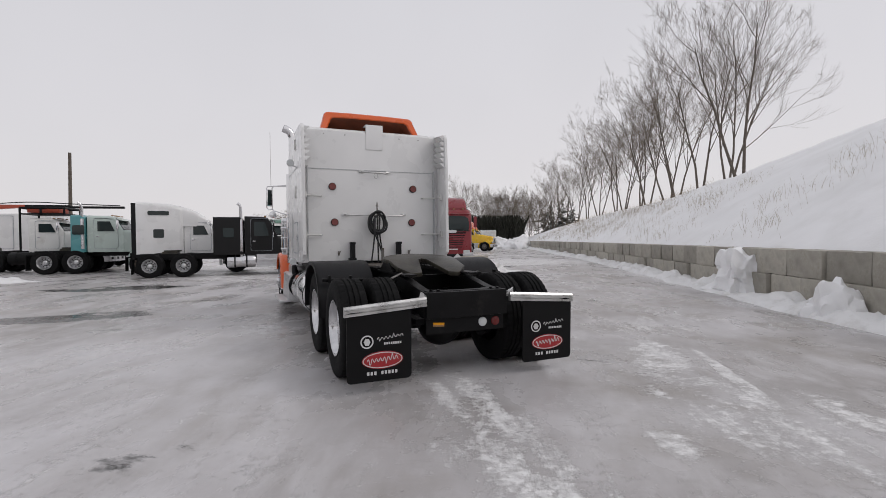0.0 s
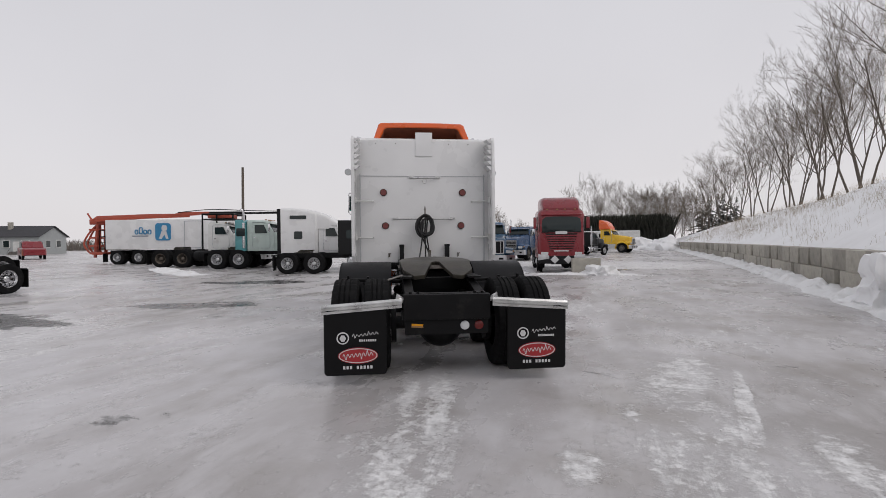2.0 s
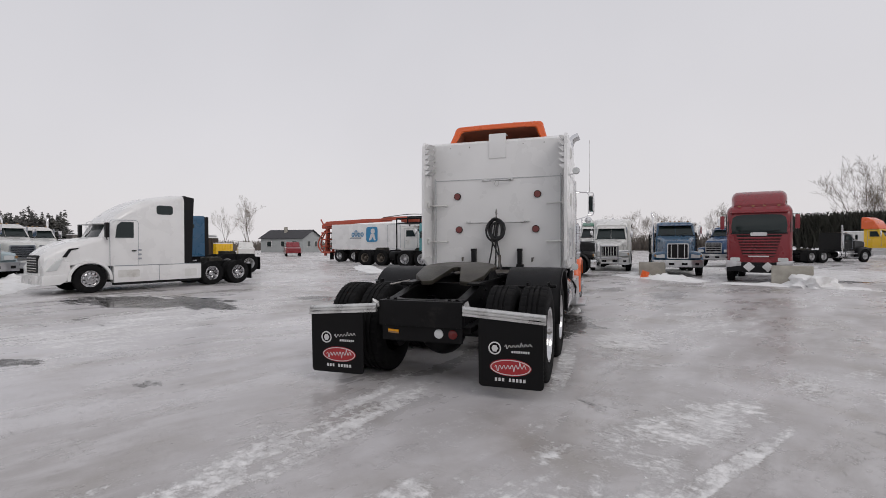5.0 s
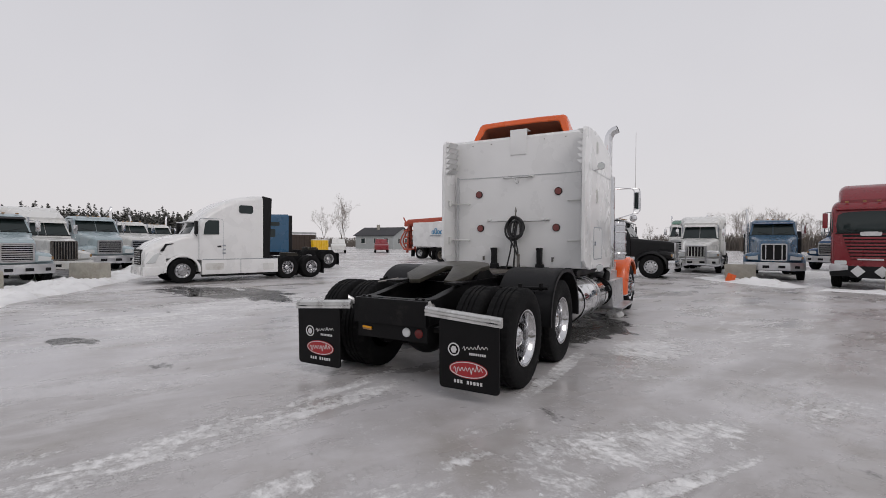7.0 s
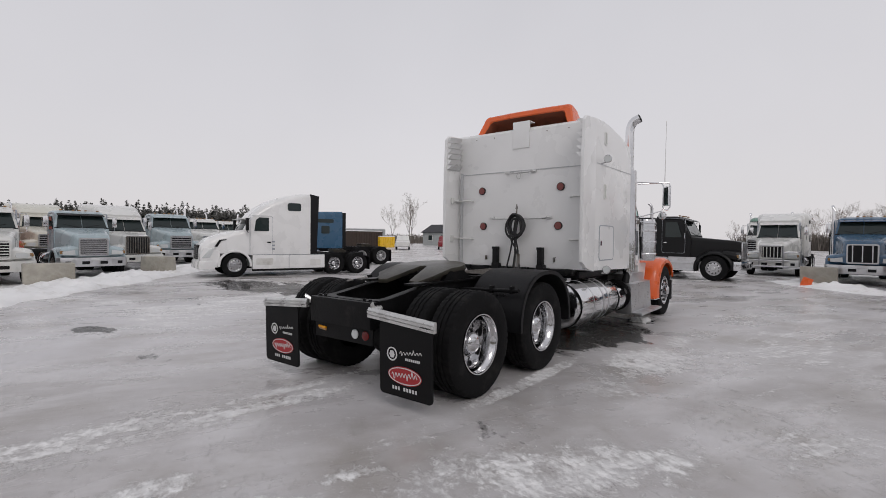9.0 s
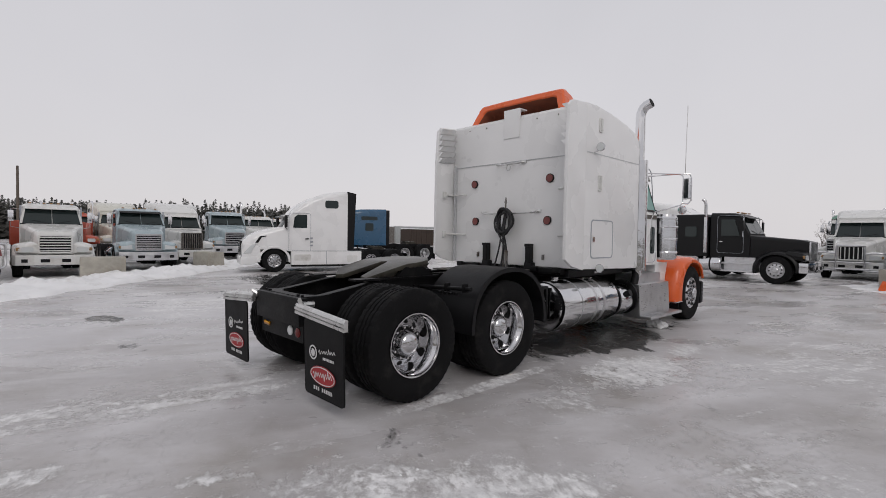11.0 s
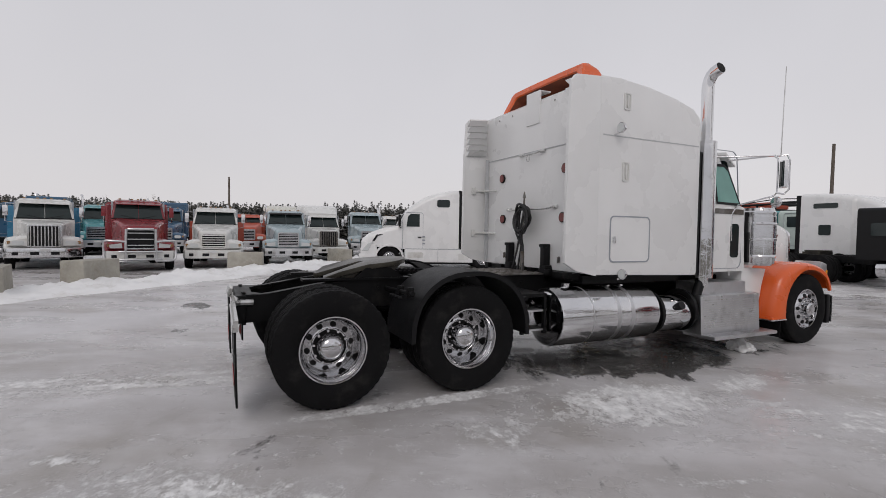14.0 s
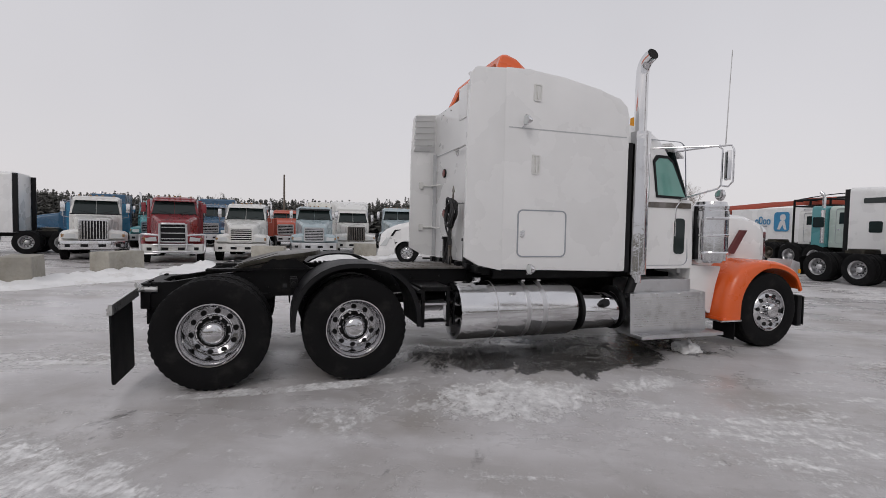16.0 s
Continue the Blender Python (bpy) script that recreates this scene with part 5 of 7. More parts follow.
def ice_fall(x, y):
    """Snow pushed over the wall and frozen to its face: a blocky column with a flared foot."""
    bm = B()
    bmesh.ops.create_cube(bm, size=1.0)
    for k in range(4):
        bmesh.ops.subdivide_edges(bm, edges=bm.edges[:], cuts=1, use_grid_fill=True)
    for v in bm.verts:
        c = v.co.copy()
        z = c.z + 0.5
        flare = 1.0 + 0.75 * max(0, 0.42 - z) ** 1.2
        k = 1 + 0.45 * noise.noise(c * 1.9 + Vector((0, 2, 0))) + 0.24 * noise.noise(c * 4.5) + 0.12 * noise.noise(c * 11)
        c.x, c.y = c.x * (1 - 0.25 * z), c.y * (1 - 0.3 * z * z)
        v.co = Vector((c.x * 0.9 * flare * k, c.y * 1.05 * flare * k, z * 1.05 + 0.28 * noise.noise(c * 3 + Vector((4, 0, 0)))))
    single("ice_lump", bm, SNOW, "tall lump of snow and ice against the wall", "snow", pose(x, y, -0.02, 0, 0, -5), kind="structure", smooth=45)


bank()
snow_line = [(5.34, -8.76), (1.25, -6.31), (-3.96, -3.08), (-7.26, -1.64), (-11.74, -0.1), (-15.79, 1.36), (-20.34, 3.03), (-25.87, 4.89)]
drift("snow_ridge", snow_line, 1.15, 0.28, "low ploughed snow ridge in front of parked lorries", 3)
drift("snow_ridge", [(-5.98, 24.12), (-4.09, 22.77), (-2.48, 22.12), (-1.47, 21.98)], 0.7, 0.24, "low ploughed snow ridge before parked lorries", 9)
drift("snow_ridge", [(6.12, 0), (6.86, 8), (7.33, 13), (7.98, 20), (9.0, 31), (9.75, 48), (10.6, 66), (11.9, 95)], 0.55, 0.27, "heaped snow along the foot of the block wall", 12)
drift("snow_ridge", [(-23.88, 22.17), (-19.9, 19.34), (-15.91, 17.33)], 0.7, 0.14, "thin snow ridge under parked lorries", 15)
drift("snow_ridge", [(10.9, 76.5), (7.13, 81.0), (-2.64, 90.18), (-20.76, 96.83)], 2.2, 0.9, "ploughed snow ridge at the end of the yard", 19, SNOW)
drift("snow_ridge", [(-1.07, 21.87), (0.98, 21.88), (3.23, 22.28)], 0.6, 0.10, "thin ploughed snow ridge before the red tractor", 23)
snow_heap("snow_heap", 1.55, 21.9, 0.75, 0.42, "rough heap of ploughed snow and ice", 2)
ice_fall(7.5, 12.6)
snow_heap("ice_lump", 6.85, 8.6, 0.42, 0.6, "lump of snow and ice against the wall", 8, SNOW)
snow_heap("snow_heap", 9.6, 76.0, 2.3, 1.7, "large ploughed snow heap", 11, SNOW)
snow_heap("snow_heap", 6.0, 78.5, 2.6, 1.9, "large ploughed snow heap", 14, SNOW)
snow_heap("snow_heap", -1.38, 11.05, 0.17, 0.12, "small crumbled heap of snow beside the lorry", 21)
for k, (x, y) in enumerate(((4.4, 9.3), (3.4, 11.2), (5.3, 7.9), (-0.9, 6.4))):
    snow_heap("ice_chip", x, y, 0.022 + 0.004 * k, 0.02, "loose chip of ice on the yard", 30 + k)


def block_wall():
    """Two courses of cast concrete blocks, each with a groove and worn edges."""
    W = thing("retaining_wall", "retaining wall of large stacked grey concrete blocks", "wall", kind="structure")
    made = []
    for v in range(5):
        bm = B()
        box(bm, 0, 0, 0.29, 0.60, 1.17 + 0.012 * v, 0.575, 0.025)
        for k in range(3):
            bmesh.ops.subdivide_edges(bm, edges=[e for e in bm.edges if e.calc_length() > 0.32], cuts=1, use_grid_fill=True)
        for vert in bm.verts:
            vert.co += 0.016 * noise.noise_vector(vert.co * 3.3 + Vector((v * 7, 0, 0)))
        made.append(mesh_of("block", bm, CONCRETE, 40))
    y = -30.0
    while y < 100:
        for c in (0, 1):
            yy = y + 0.6 * c
            part("block", made[random.randrange(5)], None, W, at=Matrix.Translation((wall_x(yy) + 0.12 + random.uniform(-0.045, 0.045) + 0.05 * c, yy, 0.58 * c)) @ Matrix.Rotation(radians(random.uniform(-1.6, 1.6) - (5.3 if y < 30 else 2.6)), 4, "Z"))
        y += 1.235


block_wall()


def barrier(x, y, h, L=1.2, H=0.68, D=0.7):
    bm = B()
    prism(bm, [(-D / 2, 0), (D / 2, 0), (D / 2 - 0.03, H), (-D / 2 + 0.03, H)], -L / 2, L / 2, 0.03)
    for vert in bm.verts:
        vert.co += 0.02 * noise.noise_vector(vert.co * 2 + Vector((x, y, 0)))
    return single("concrete_block", bm, CONCRETE, "weathered cast concrete block on the snow edge", "barrier", pose(x, y, 0, 0, 0, h), "blocks along the snow")


for x, y, h in ((-7.42, -2.35, -4.64), (-4.95, -2.75, 35), (-12.8, -0.48, 106), (-17.77, 1.96, 41), (0.95, 22.45, 8)):
    barrier(x, y, h)
barrier(-4.18, 23.07, 23.08, 1.05)
bm = B()
box(bm, 0, 0, 0.17, 0.3, 0.03, 0.3, 0.01, rot=Matrix.Rotation(radians(20), 4, "Y"))
box(bm, 0.0, 0.01, 0.05, 0.36, 0.06, 0.10, 0.02)
single("marker_board", bm, ORANGE, "bent orange marker board leaning on a concrete block", "marker", pose(-4.21, 22.37, 0, 0, 0, 28.1))


# ---- trees ----
def branch(bm_t, bm_c, p, d, length, r, depth, rng):
    """Grows a limb with finer limbs on it; thick ones go to the trunk, fine ones to the crown."""
    segs = 4 if depth > 1 else 3
    pts, rad = [p.copy()], [r]
    for k in range(segs):
        d = (d + Vector((rng.uniform(-1, 1), rng.uniform(-1, 1), rng.uniform(-0.4, 0.9))) * (0.13 if depth > 2 else 0.20)).normalized()
        pts.append(pts[-1] + d * length / segs)
        rad.append(r * (1 - 0.72 * (k + 1) / segs))
    tube(bm_t if depth > 2 else bm_c, pts, rad, 7 if depth > 3 else 5 if depth > 2 else 3)
    if depth == 0:
        return
    kids = {4: 7, 3: 6, 2: 5, 1: 5}.get(depth, 5)
    for k in range(kids):
        t = 0.25 + 0.75 * (k + rng.random()) / kids
        i = min(int(t * segs), segs - 1)
        f = t * segs - i
        q = pts[i].lerp(pts[i + 1], f)
        along = (pts[i + 1] - pts[i]).normalized()
        side = Vector((rng.uniform(-1, 1), rng.uniform(-1, 1), rng.uniform(-0.3, 0.4)))
        side = (side - along * side.dot(along)).normalized()
        spread = rng.uniform(0.42, 0.8)
        branch(bm_t, bm_c, q, (along + side * spread + Vector((0, 0, 0.12))).normalized(), length * rng.uniform(0.42, 0.66) * (1.1 - 0.35 * t), max(rad[i] * 0.5, 0.006), depth - 1, rng)


def bare_tree(seed, height, stems, label, depth=4):
    rng = random.Random(seed)
    T = thing("bare_tree", label, "tree", group="bare trees")
    bt, bc = B(), B()
    for k in range(stems):
        a = k * math.tau / stems + rng.random()
        lean = 0.10 if stems == 1 else 0.22
        branch(bt, bc, Vector((0.25 * math.cos(a) * (stems > 1), 0.25 * math.sin(a) * (stems > 1), -0.3)), Vector((lean * math.cos(a), lean * math.sin(a), 1)).normalized(), height * rng.uniform(0.62, 0.8), height * 0.0092 / (1 + 0.2 * (stems - 1)), depth, rng)
    part("trunk", bt, BARK, T)
    part("crown", bc, TWIG, T, smooth=0)
    return T


tall = bare_tree(11, 15.5, 2, "tall leafless tree with forked trunk on the snowy bank")
slim = bare_tree(12, 14, 3, "leafless many-stemmed tree on the snowy bank")
thin = bare_tree(13, 13, 2, "slender leafless tree on the snowy bank")
small = bare_tree(14, 8.5, 1, "small leafless tree at the edge of the yard", 4)
places = ((tall, 19.4, 33.5, 0.95, 110), (slim, 20.25, 36.5, 0.95, 90), (thin, 19.94, 40, 1.0, 10), (slim, 20.63, 46, 1.0, 200), (thin, 21.32, 49.5, 1.0, 140), (slim, 20.99, 54, 1.05, 300), (thin, 22.1, 59, 1.05, 250), (slim, 22.2, 65, 1.05, 33), (thin, 22.81, 70, 1.05, 77), (slim, 22.39, 77, 1.05, 160), (thin, 22.55, 85, 1.05, 220), (slim, 19.63, 80, 0.9, 15), (thin, 19.21, 87, 0.9, 120), (slim, 18.21, 93, 0.85, 70), (thin, 17.7, 99, 0.85, 300))
used = set()
for ob, x, y, s, a in places:
    m = pose(x, y, bank_z(x, y), 0, 0, a)
    if ob in used:
        copy_thing(ob, m).scale = (s, s, s)
    else:
        ob.matrix_basis = m
        ob.scale = (s, s, s)
        used.add(ob)
bushy = bare_tree(15, 9.0, 5, "broad leafless tree at the far end of the yard", 4)
far_bushy = [(-29.12, 93.06, 0.75), (-24.94, 94.95, 0.62), (-19.78, 95.8, 0.85), (-33.31, 91.15, 0.78), (-37.51, 89.22, 0.7), (-14.62, 96.63, 0.6), (-0.6, 100.04, 1.5), (5.6, 103.82, 1.3), (9.0, 107.68, 1.3), (12.3, 105.49, 1.35), (15.6, 109.35, 1.3), (19.0, 112.2, 1.25), (7.2, 109, 1.3), (14.1, 112, 1.3)]
for k, (x, y, s) in enumerate(far_bushy):
    m = pose(x, y, 0, 0, 0, 61 * k)
    if k:
        copy_thing(bushy, m).scale = (s, s, s)
    else:
        bushy.matrix_basis, bushy.scale = m, (s, s, s)
far_trees = [(1.7, 108.01, 1.1), (8.5, 111.72, 0.95), (12.74, 115.53, 1.0), (16.64, 111.35, 1.0), (-26.81, 99.02, 0.75), (-31, 97.12, 0.7), (-34.92, 101.23, 0.8), (-21.61, 100.87, 0.65), (-49.84, 89.39, 0.6), (-87.2, 41.4, 1.25), (-90.5, 43.8, 1.15), (-93.0, 40.6, 1.0), (-115.98, -65.02, 1.1), (-109.65, -73.04, 1.0)]
for k, (x, y, s) in enumerate(far_trees):
    m = pose(x, y, 0, 0, 0, 47 * k)
    if k:
        copy_thing(small, m).scale = (s, s, s)
    else:
        small.matrix_basis, small.scale = m, (s, s, s)


def conifers(name, spots, label, seed):
    """A far belt of snow-dusted conifers as one mass of drooping boughs."""
    rng = random.Random(seed)
    verts, faces = [], []
    for x, y, h in spots:
        base = len(verts)
        verts += [(x - 0.12, y, 0), (x + 0.12, y, 0), (x, y + 0.12, 0), (x, y, h)]
        faces += [(base, base + 1, base + 3), (base + 1, base + 2, base + 3), (base + 2, base, base + 3)]
        for k in range(80):
            t = rng.random() ** 0.8
            z = h * (0.10 + 0.9 * t)
            r = (1 - t) * h * 0.30 * rng.uniform(0.5, 1.2) + 0.12
            a = rng.uniform(0, math.tau)
            c, s = math.cos(a), math.sin(a)
            w = 0.16 + 0.18 * r
            b = len(verts)
            verts += [(x, y, z + 0.15), (x + r * c - w * s, y + r * s + w * c, z - 0.28 * r), (x + r * 1.15 * c, y + r * 1.15 * s, z - 0.2 * r), (x + r * c + w * s, y + r * s - w * c, z - 0.28 * r)]
            faces += [(b, b + 1, b + 2), (b, b + 2, b + 3)]
    me = bpy.data.meshes.new(name)
    me.from_pydata(verts, [], faces)
    me.materials.append(NEEDLE)
    return tagged(new(name, me), label, "trees", kind="stuff")


rng = random.Random(5)
spots = []
for k in range(760):
    a = radians(83 + 75 * k / 760 + rng.uniform(-0.2, 0.2))
    d = 102 + rng.uniform(-6, 14)
    spots.append((-d * math.sin(a), d * math.cos(a) + 4, rng.uniform(5.2, 7.6) * (1.06 if k < 205 else 0.93)))
for k in range(900):
    a = radians(83 + 75 * k / 900 + rng.uniform(-0.2, 0.2))
    d = 99 + rng.uniform(-4, 4)
    spots.append((-d * math.sin(a), d * math.cos(a) + 4, rng.uniform(5.0, 6.6)))
conifers("conifer_belt", spots, "distant belt of snow-dusted dark conifers", 6)
conifers("conifer_group", [(23.0 + rng.uniform(-3.2, 3.2), 112 + rng.uniform(-3, 3), rng.uniform(8.5, 11.5)) for k in range(9)], "dark conifers at the end of the bank", 7)


def brush(name, x0, x1, y0, y1, h, count, label, mat, seed, lean=0.4):
    """Many thin bent stems with a few side shoots, rooted on the bank."""
    rng = random.Random(seed)
    verts, faces = [], []

    def stem(p, q, w, a, taper):
        b = len(verts)
        c, s = w * math.cos(a), w * math.sin(a)
        verts.extend([(p[0] - c, p[1] - s, p[2]), (p[0] + c, p[1] + s, p[2]), (q[0] + c * taper, q[1] + s * taper, q[2]), (q[0] - c * taper, q[1] - s * taper, q[2])])
        faces.append((b, b + 1, b + 2, b + 3))

    tufts = [(rng.uniform(x0, x1), rng.uniform(y0, y1)) for k in range(max(count // 14, 1))]
    for k in range(count):
        if mat is not GRASS:
            x, y = rng.uniform(x0, x1), rng.uniform(y0, y1)
        else:
            x, y = rng.choice(tufts)
            x, y = x + rng.gauss(0, 0.35), y + rng.gauss(0, 0.45)
        z0 = bank_z(x, y) - 0.05
        hh = h * rng.uniform(0.35, 1.15)
        dx, dy, a = rng.uniform(-lean, lean) * hh, rng.uniform(-lean, lean) * hh, rng.uniform(0, math.pi)
        w = 0.0035 if mat is GRASS else 0.030 * hh
        mid = (x + dx * 0.4, y + dy * 0.4, z0 + hh * 0.6)
        tip = (x + dx, y + dy, z0 + hh)
        stem((x, y, z0), mid, w, a, 0.8)
        stem(mid, tip, w * 0.8, a, 0.3)
        if mat is GRASS:
            for j in range(2):
                g = rng.uniform(0.15, 0.3) * hh
                q = rng.uniform(0, math.tau)
                stem(mid, (mid[0] + g * math.cos(q), mid[1] + g * math.sin(q), mid[2] + g * 0.9), w * 0.6, a + 1, 0.3)
    me = bpy.data.meshes.new(name)
    me.from_pydata(verts, [], faces)
    me.materials.append(mat)
    return tagged(new(name, me), label, "grass", kind="stuff")


brush("dark_hedge", -9, 12.0, 92, 97, 5.4, 11000, "dense dark leafless hedge at the end of the yard", HEDGE, 3, 0.35)
brush("far_scrub", -160, -118, 10, 100, 2.6, 9000, "leafless grey scrub far behind the yard", SCRUB, 4, 0.35)
brush("far_scrub", -60, -12, 104, 116, 3.2, 5000, "leafless grey scrub far behind the parked lorries", SCRUB, 8, 0.35)
for k, (y0, y1, n_) in enumerate(((13, 17, 90), (20, 25, 130), (26, 33, 150), (34, 44, 240), (44, 58, 300), (58, 78, 380))):
    brush("dry_grass", wall_x(y0) + 1.2, wall_x(y0) + (8.5 if y0 > 30 else 5), y0, y1, 0.55, int(n_ * (2 if y0 < 30 else 5)), "dry brown weed stems poking out of the snow", GRASS, 40 + k, 0.5)

# ---- parked lorries ----
def sections(rows, n=4):
    """Rings of a body from rows of (y, half width, bottom, top, corner radius)."""
    rings = []
    for y, w, z0, z1, r in rows:
        ring = [(-w, y, z0), (w, y, z0)]
        for k in range(n + 1):
            a = math.pi / 2 * k / n
            ring.append((w - r + r * math.cos(a), y, z1 - r + r * math.sin(a)))
        for k in range(n + 1):
            a = math.pi / 2 + math.pi / 2 * k / n
            ring.append((-w + r + r * math.cos(a), y, z1 - r + r * math.sin(a)))
        rings.append(ring)
    return rings


def chassis(T, y_front, y_rear, axles, kind, R=0.52, duals=True, tanks=True, tank_mat=None):
    for s in (-1, 1):
        bm = B()
        span(bm, s * 0.40, s * 0.47, y_rear, y_front, 0.76, 1.02, 0.01)
        part("frame_rail", bm, CHASSIS, T)
    for y in np.arange(y_rear + 0.2, y_front, 1.6):
        bm = B()
        span(bm, -0.41, 0.41, y, y + 0.12, 0.80, 0.98)
        part("cross_member", bm, CHASSIS, T)
    for y in axles:
        bm = B()
        rod(bm, (-0.95, y, R), (0.95, y, R), 0.09, n=10)
        part("axle", bm, CHASSIS, T)
    bm = B()
    span(bm, -0.9, 0.9, -0.07, 0.07, 0.40, 0.54, 0.02)
    part("front_axle", bm, CHASSIS, T)
    bm = B()
    span(bm, -0.62, 0.62, 0.25, 0.60, 0.42, 0.95, 0.03)
    part("radiator", bm, PLASTIC, T)
    for x in (-1.04, 1.04):
        wheel(T, x, 0, R, kind, True)
    for y in axles:
        for x in (-1.06, 1.06):
            wheel(T, x, y, R, kind)
    if tanks:
        for s in (-1, 1):
            bm = B()
            lathe(bm, [(-3.1, 0.0), (-3.1, 0.28), (-3.07, 0.30), (-1.93, 0.30), (-1.9, 0.28), (-1.9, 0.0)], 24, "y")
            bmesh.ops.translate(bm, vec=(s * 0.9, 0, 0.66), verts=bm.verts)
            tank = part("fuel_tank", bm, tank_mat or TANKALU, T)
            for y in (-2.8, -2.3):
                bm = B()
                lathe(bm, [(y, 0.301), (y, 0.31), (y + 0.06, 0.31), (y + 0.06, 0.301)], 24, "y")
                bmesh.ops.translate(bm, vec=(s * 0.9, 0, 0.66), verts=bm.verts)
                part("strap", bm, CHASSIS, tank)
            bm = B()
            span(bm, s * 0.8, s * 1.2, -1.85, -0.75, 0.38, 0.44, 0.01)
            span(bm, s * 0.8, s * 1.12, -1.85, -0.75, 0.68, 0.74, 0.01)
            span(bm, s * 0.8, s * 0.84, -1.85, -0.75, 0.38, 0.95)
            part("step", bm, ALU, T)
    for s in (-1, 1):
        bm = B()
        span(bm, s * 0.72, s * 1.22, y_rear - 0.02, y_rear, 0.18, 0.82, 0.004)
        part("mud_flap", bm, FLAP, T)
    if duals:
        bm = B()
        span(bm, -1.2, 1.2, y_rear + 0.002, y_rear + 0.05, 0.80, 0.86)
        part("flap_bar", bm, CHASSIS, T)
    if duals and axles:
        yc = sum(axles) / len(axles)
        bm = B()
        prism(bm, [(0.46 * math.cos(radians(a)), yc + 0.45 * math.sin(radians(a))) for a in range(-30, 211, 20)], 1.12, 1.18, axis="z")
        span(bm, -0.4, 0.4, yc - 0.3, yc + 0.3, 1.02, 1.12)
        part("fifth_wheel", bm, GREASE, T)


def lorry(label, at, mat, kind="alu", hood="slope", roof=2.72, sleeper=None, grille="h", grille_mat=None, bumper=None, bars=7, axles=(-4.7, -6.0), rear=-6.6, stacks=(1,), visor=True, bull=False, lamps="round", R=0.52, group="parked lorries", tank_mat=None, marker=True, body=None, tall=None, mirrors=True, category="truck", nose_z=1.72, tanks=True, size=1.0, tall_mat=None, ribs=True):
    """A conventional lorry; the origin lies under its front axle and it faces +y."""
    T = thing("parked_lorry", label, category, at, group)
    T.scale = (size, size, size)
    chassis(T, 0.7, rear, axles, kind, R, body is None, tanks, tank_mat)
    grille_mat, bumper = grille_mat or ALU, bumper or ALU
    # bonnet
    bm = B()
    if hood == "slope":
        rows = [(0.86, 0.50, 0.85, nose_z - 0.22, 0.12), (0.74, 0.58, 0.80, nose_z - 0.06, 0.16), (0.3, 0.68, 0.85, nose_z + 0.04, 0.18), (-0.3, 0.78, 0.95, nose_z + 0.14, 0.18), (-0.95, 0.95, 0.95, nose_z + 0.24, 0.18)]
    else:
        rows = [(0.86, 0.52, 0.85, nose_z - 0.02, 0.08), (0.6, 0.56, 0.85, nose_z + 0.04, 0.10), (-0.1, 0.66, 0.95, nose_z + 0.10, 0.12), (-0.95, 0.86, 0.95, nose_z + 0.18, 0.14)]
    loft(bm, sections(rows))
    bonnet = part("bonnet", bm, mat, T)
    gw, g0, g1 = (0.46, 0.92, nose_z - 0.22) if hood == "slope" else (0.47, 0.88, nose_z - 0.06)
    yg = 0.865 if hood == "slope" else 0.87
    bm = B()
    ring_strip(bm, round_rect(2 * gw + 0.08, g1 - g0 + 0.08, 0.07, 3, 0, (g0 + g1) / 2), round_rect(2 * gw - 0.02, g1 - g0 - 0.02, 0.05, 3, 0, (g0 + g1) / 2), yg, yg + 0.05, "y")
    fr = part("grille", bm, grille_mat, bonnet)
    bm = B()
    span(bm, -gw, gw, yg, yg + 0.012, g0, g1)
    part("grille_backing", bm, PLASTIC, fr)
    for k in range(bars):
        f = (k + 0.5) / bars
        bm = B()
        if grille == "v":
            span(bm, -gw + 2 * gw * f - 0.018, -gw + 2 * gw * f + 0.018, yg + 0.012, yg + 0.04, g0 + 0.02, g1 - 0.02)
        else:
            span(bm, -gw + 0.02, gw - 0.02, yg + 0.012, yg + 0.04, g0 + (g1 - g0) * f - 0.018, g0 + (g1 - g0) * f + 0.018)
        part("grille_bar", bm, grille_mat, fr)
    for s in (-1, 1):
        # wings
        bm = B()
        rings = []
        for a in range(-8, 197, 12):
            c, q = math.cos(radians(a)), math.sin(radians(a))
            ring = []
            for x, r in ((0.48, 0.70), (0.80, 0.72), (1.02, 0.70), (1.13, 0.665), (1.185, 0.61), (1.195, 0.575), (1.17, 0.57), (1.10, 0.60), (0.48, 0.63)):
                ring.append((s * x, r * c * (1.10 if a < 90 else 1.14), R + 0.02 + r * q * 0.98))
            rings.append(ring)
        loft(bm, rings)
        loft(bm, [[(s * x, y, z) for x, z in ((0.46, z0), (xo, z0 + 0.03), (xo + 0.02, (z0 + z1) / 2), (xo - 0.05, z1 - 0.05), (xo - 0.22, z1), (0.46, z1 + 0.06))] for y, z0, z1, xo in ((0.30, 1.0, 1.26, 1.12), (0.62, 0.90, 1.24, 1.12), (0.80, 0.86, 1.19, 1.09), (0.86, 0.89, 1.13, 1.02))])
        wing = part("front_wing", bm, mat, T)
        bm = B()
        if lamps == "round":
            prism(bm, round_rect(0.34, 0.18, 0.06, 4, s * 0.78, 1.01), 0.84, 0.885, axis="y")
        else:
            prism(bm, [(s * 0.60, 0.93), (s * 1.0, 0.93), (s * 1.02, 1.06), (s * 0.62, 1.12)], 0.83, 0.885, axis="y")
        part("headlamp", bm, LAMP, wing)
        bm = B()
        prism(bm, round_rect(0.10, 0.12, 0.03, 3, s * 1.04, 1.03), 0.80, 0.86, axis="y")
        part("indicator", bm, DULLAMBER, wing)
    bm = B()
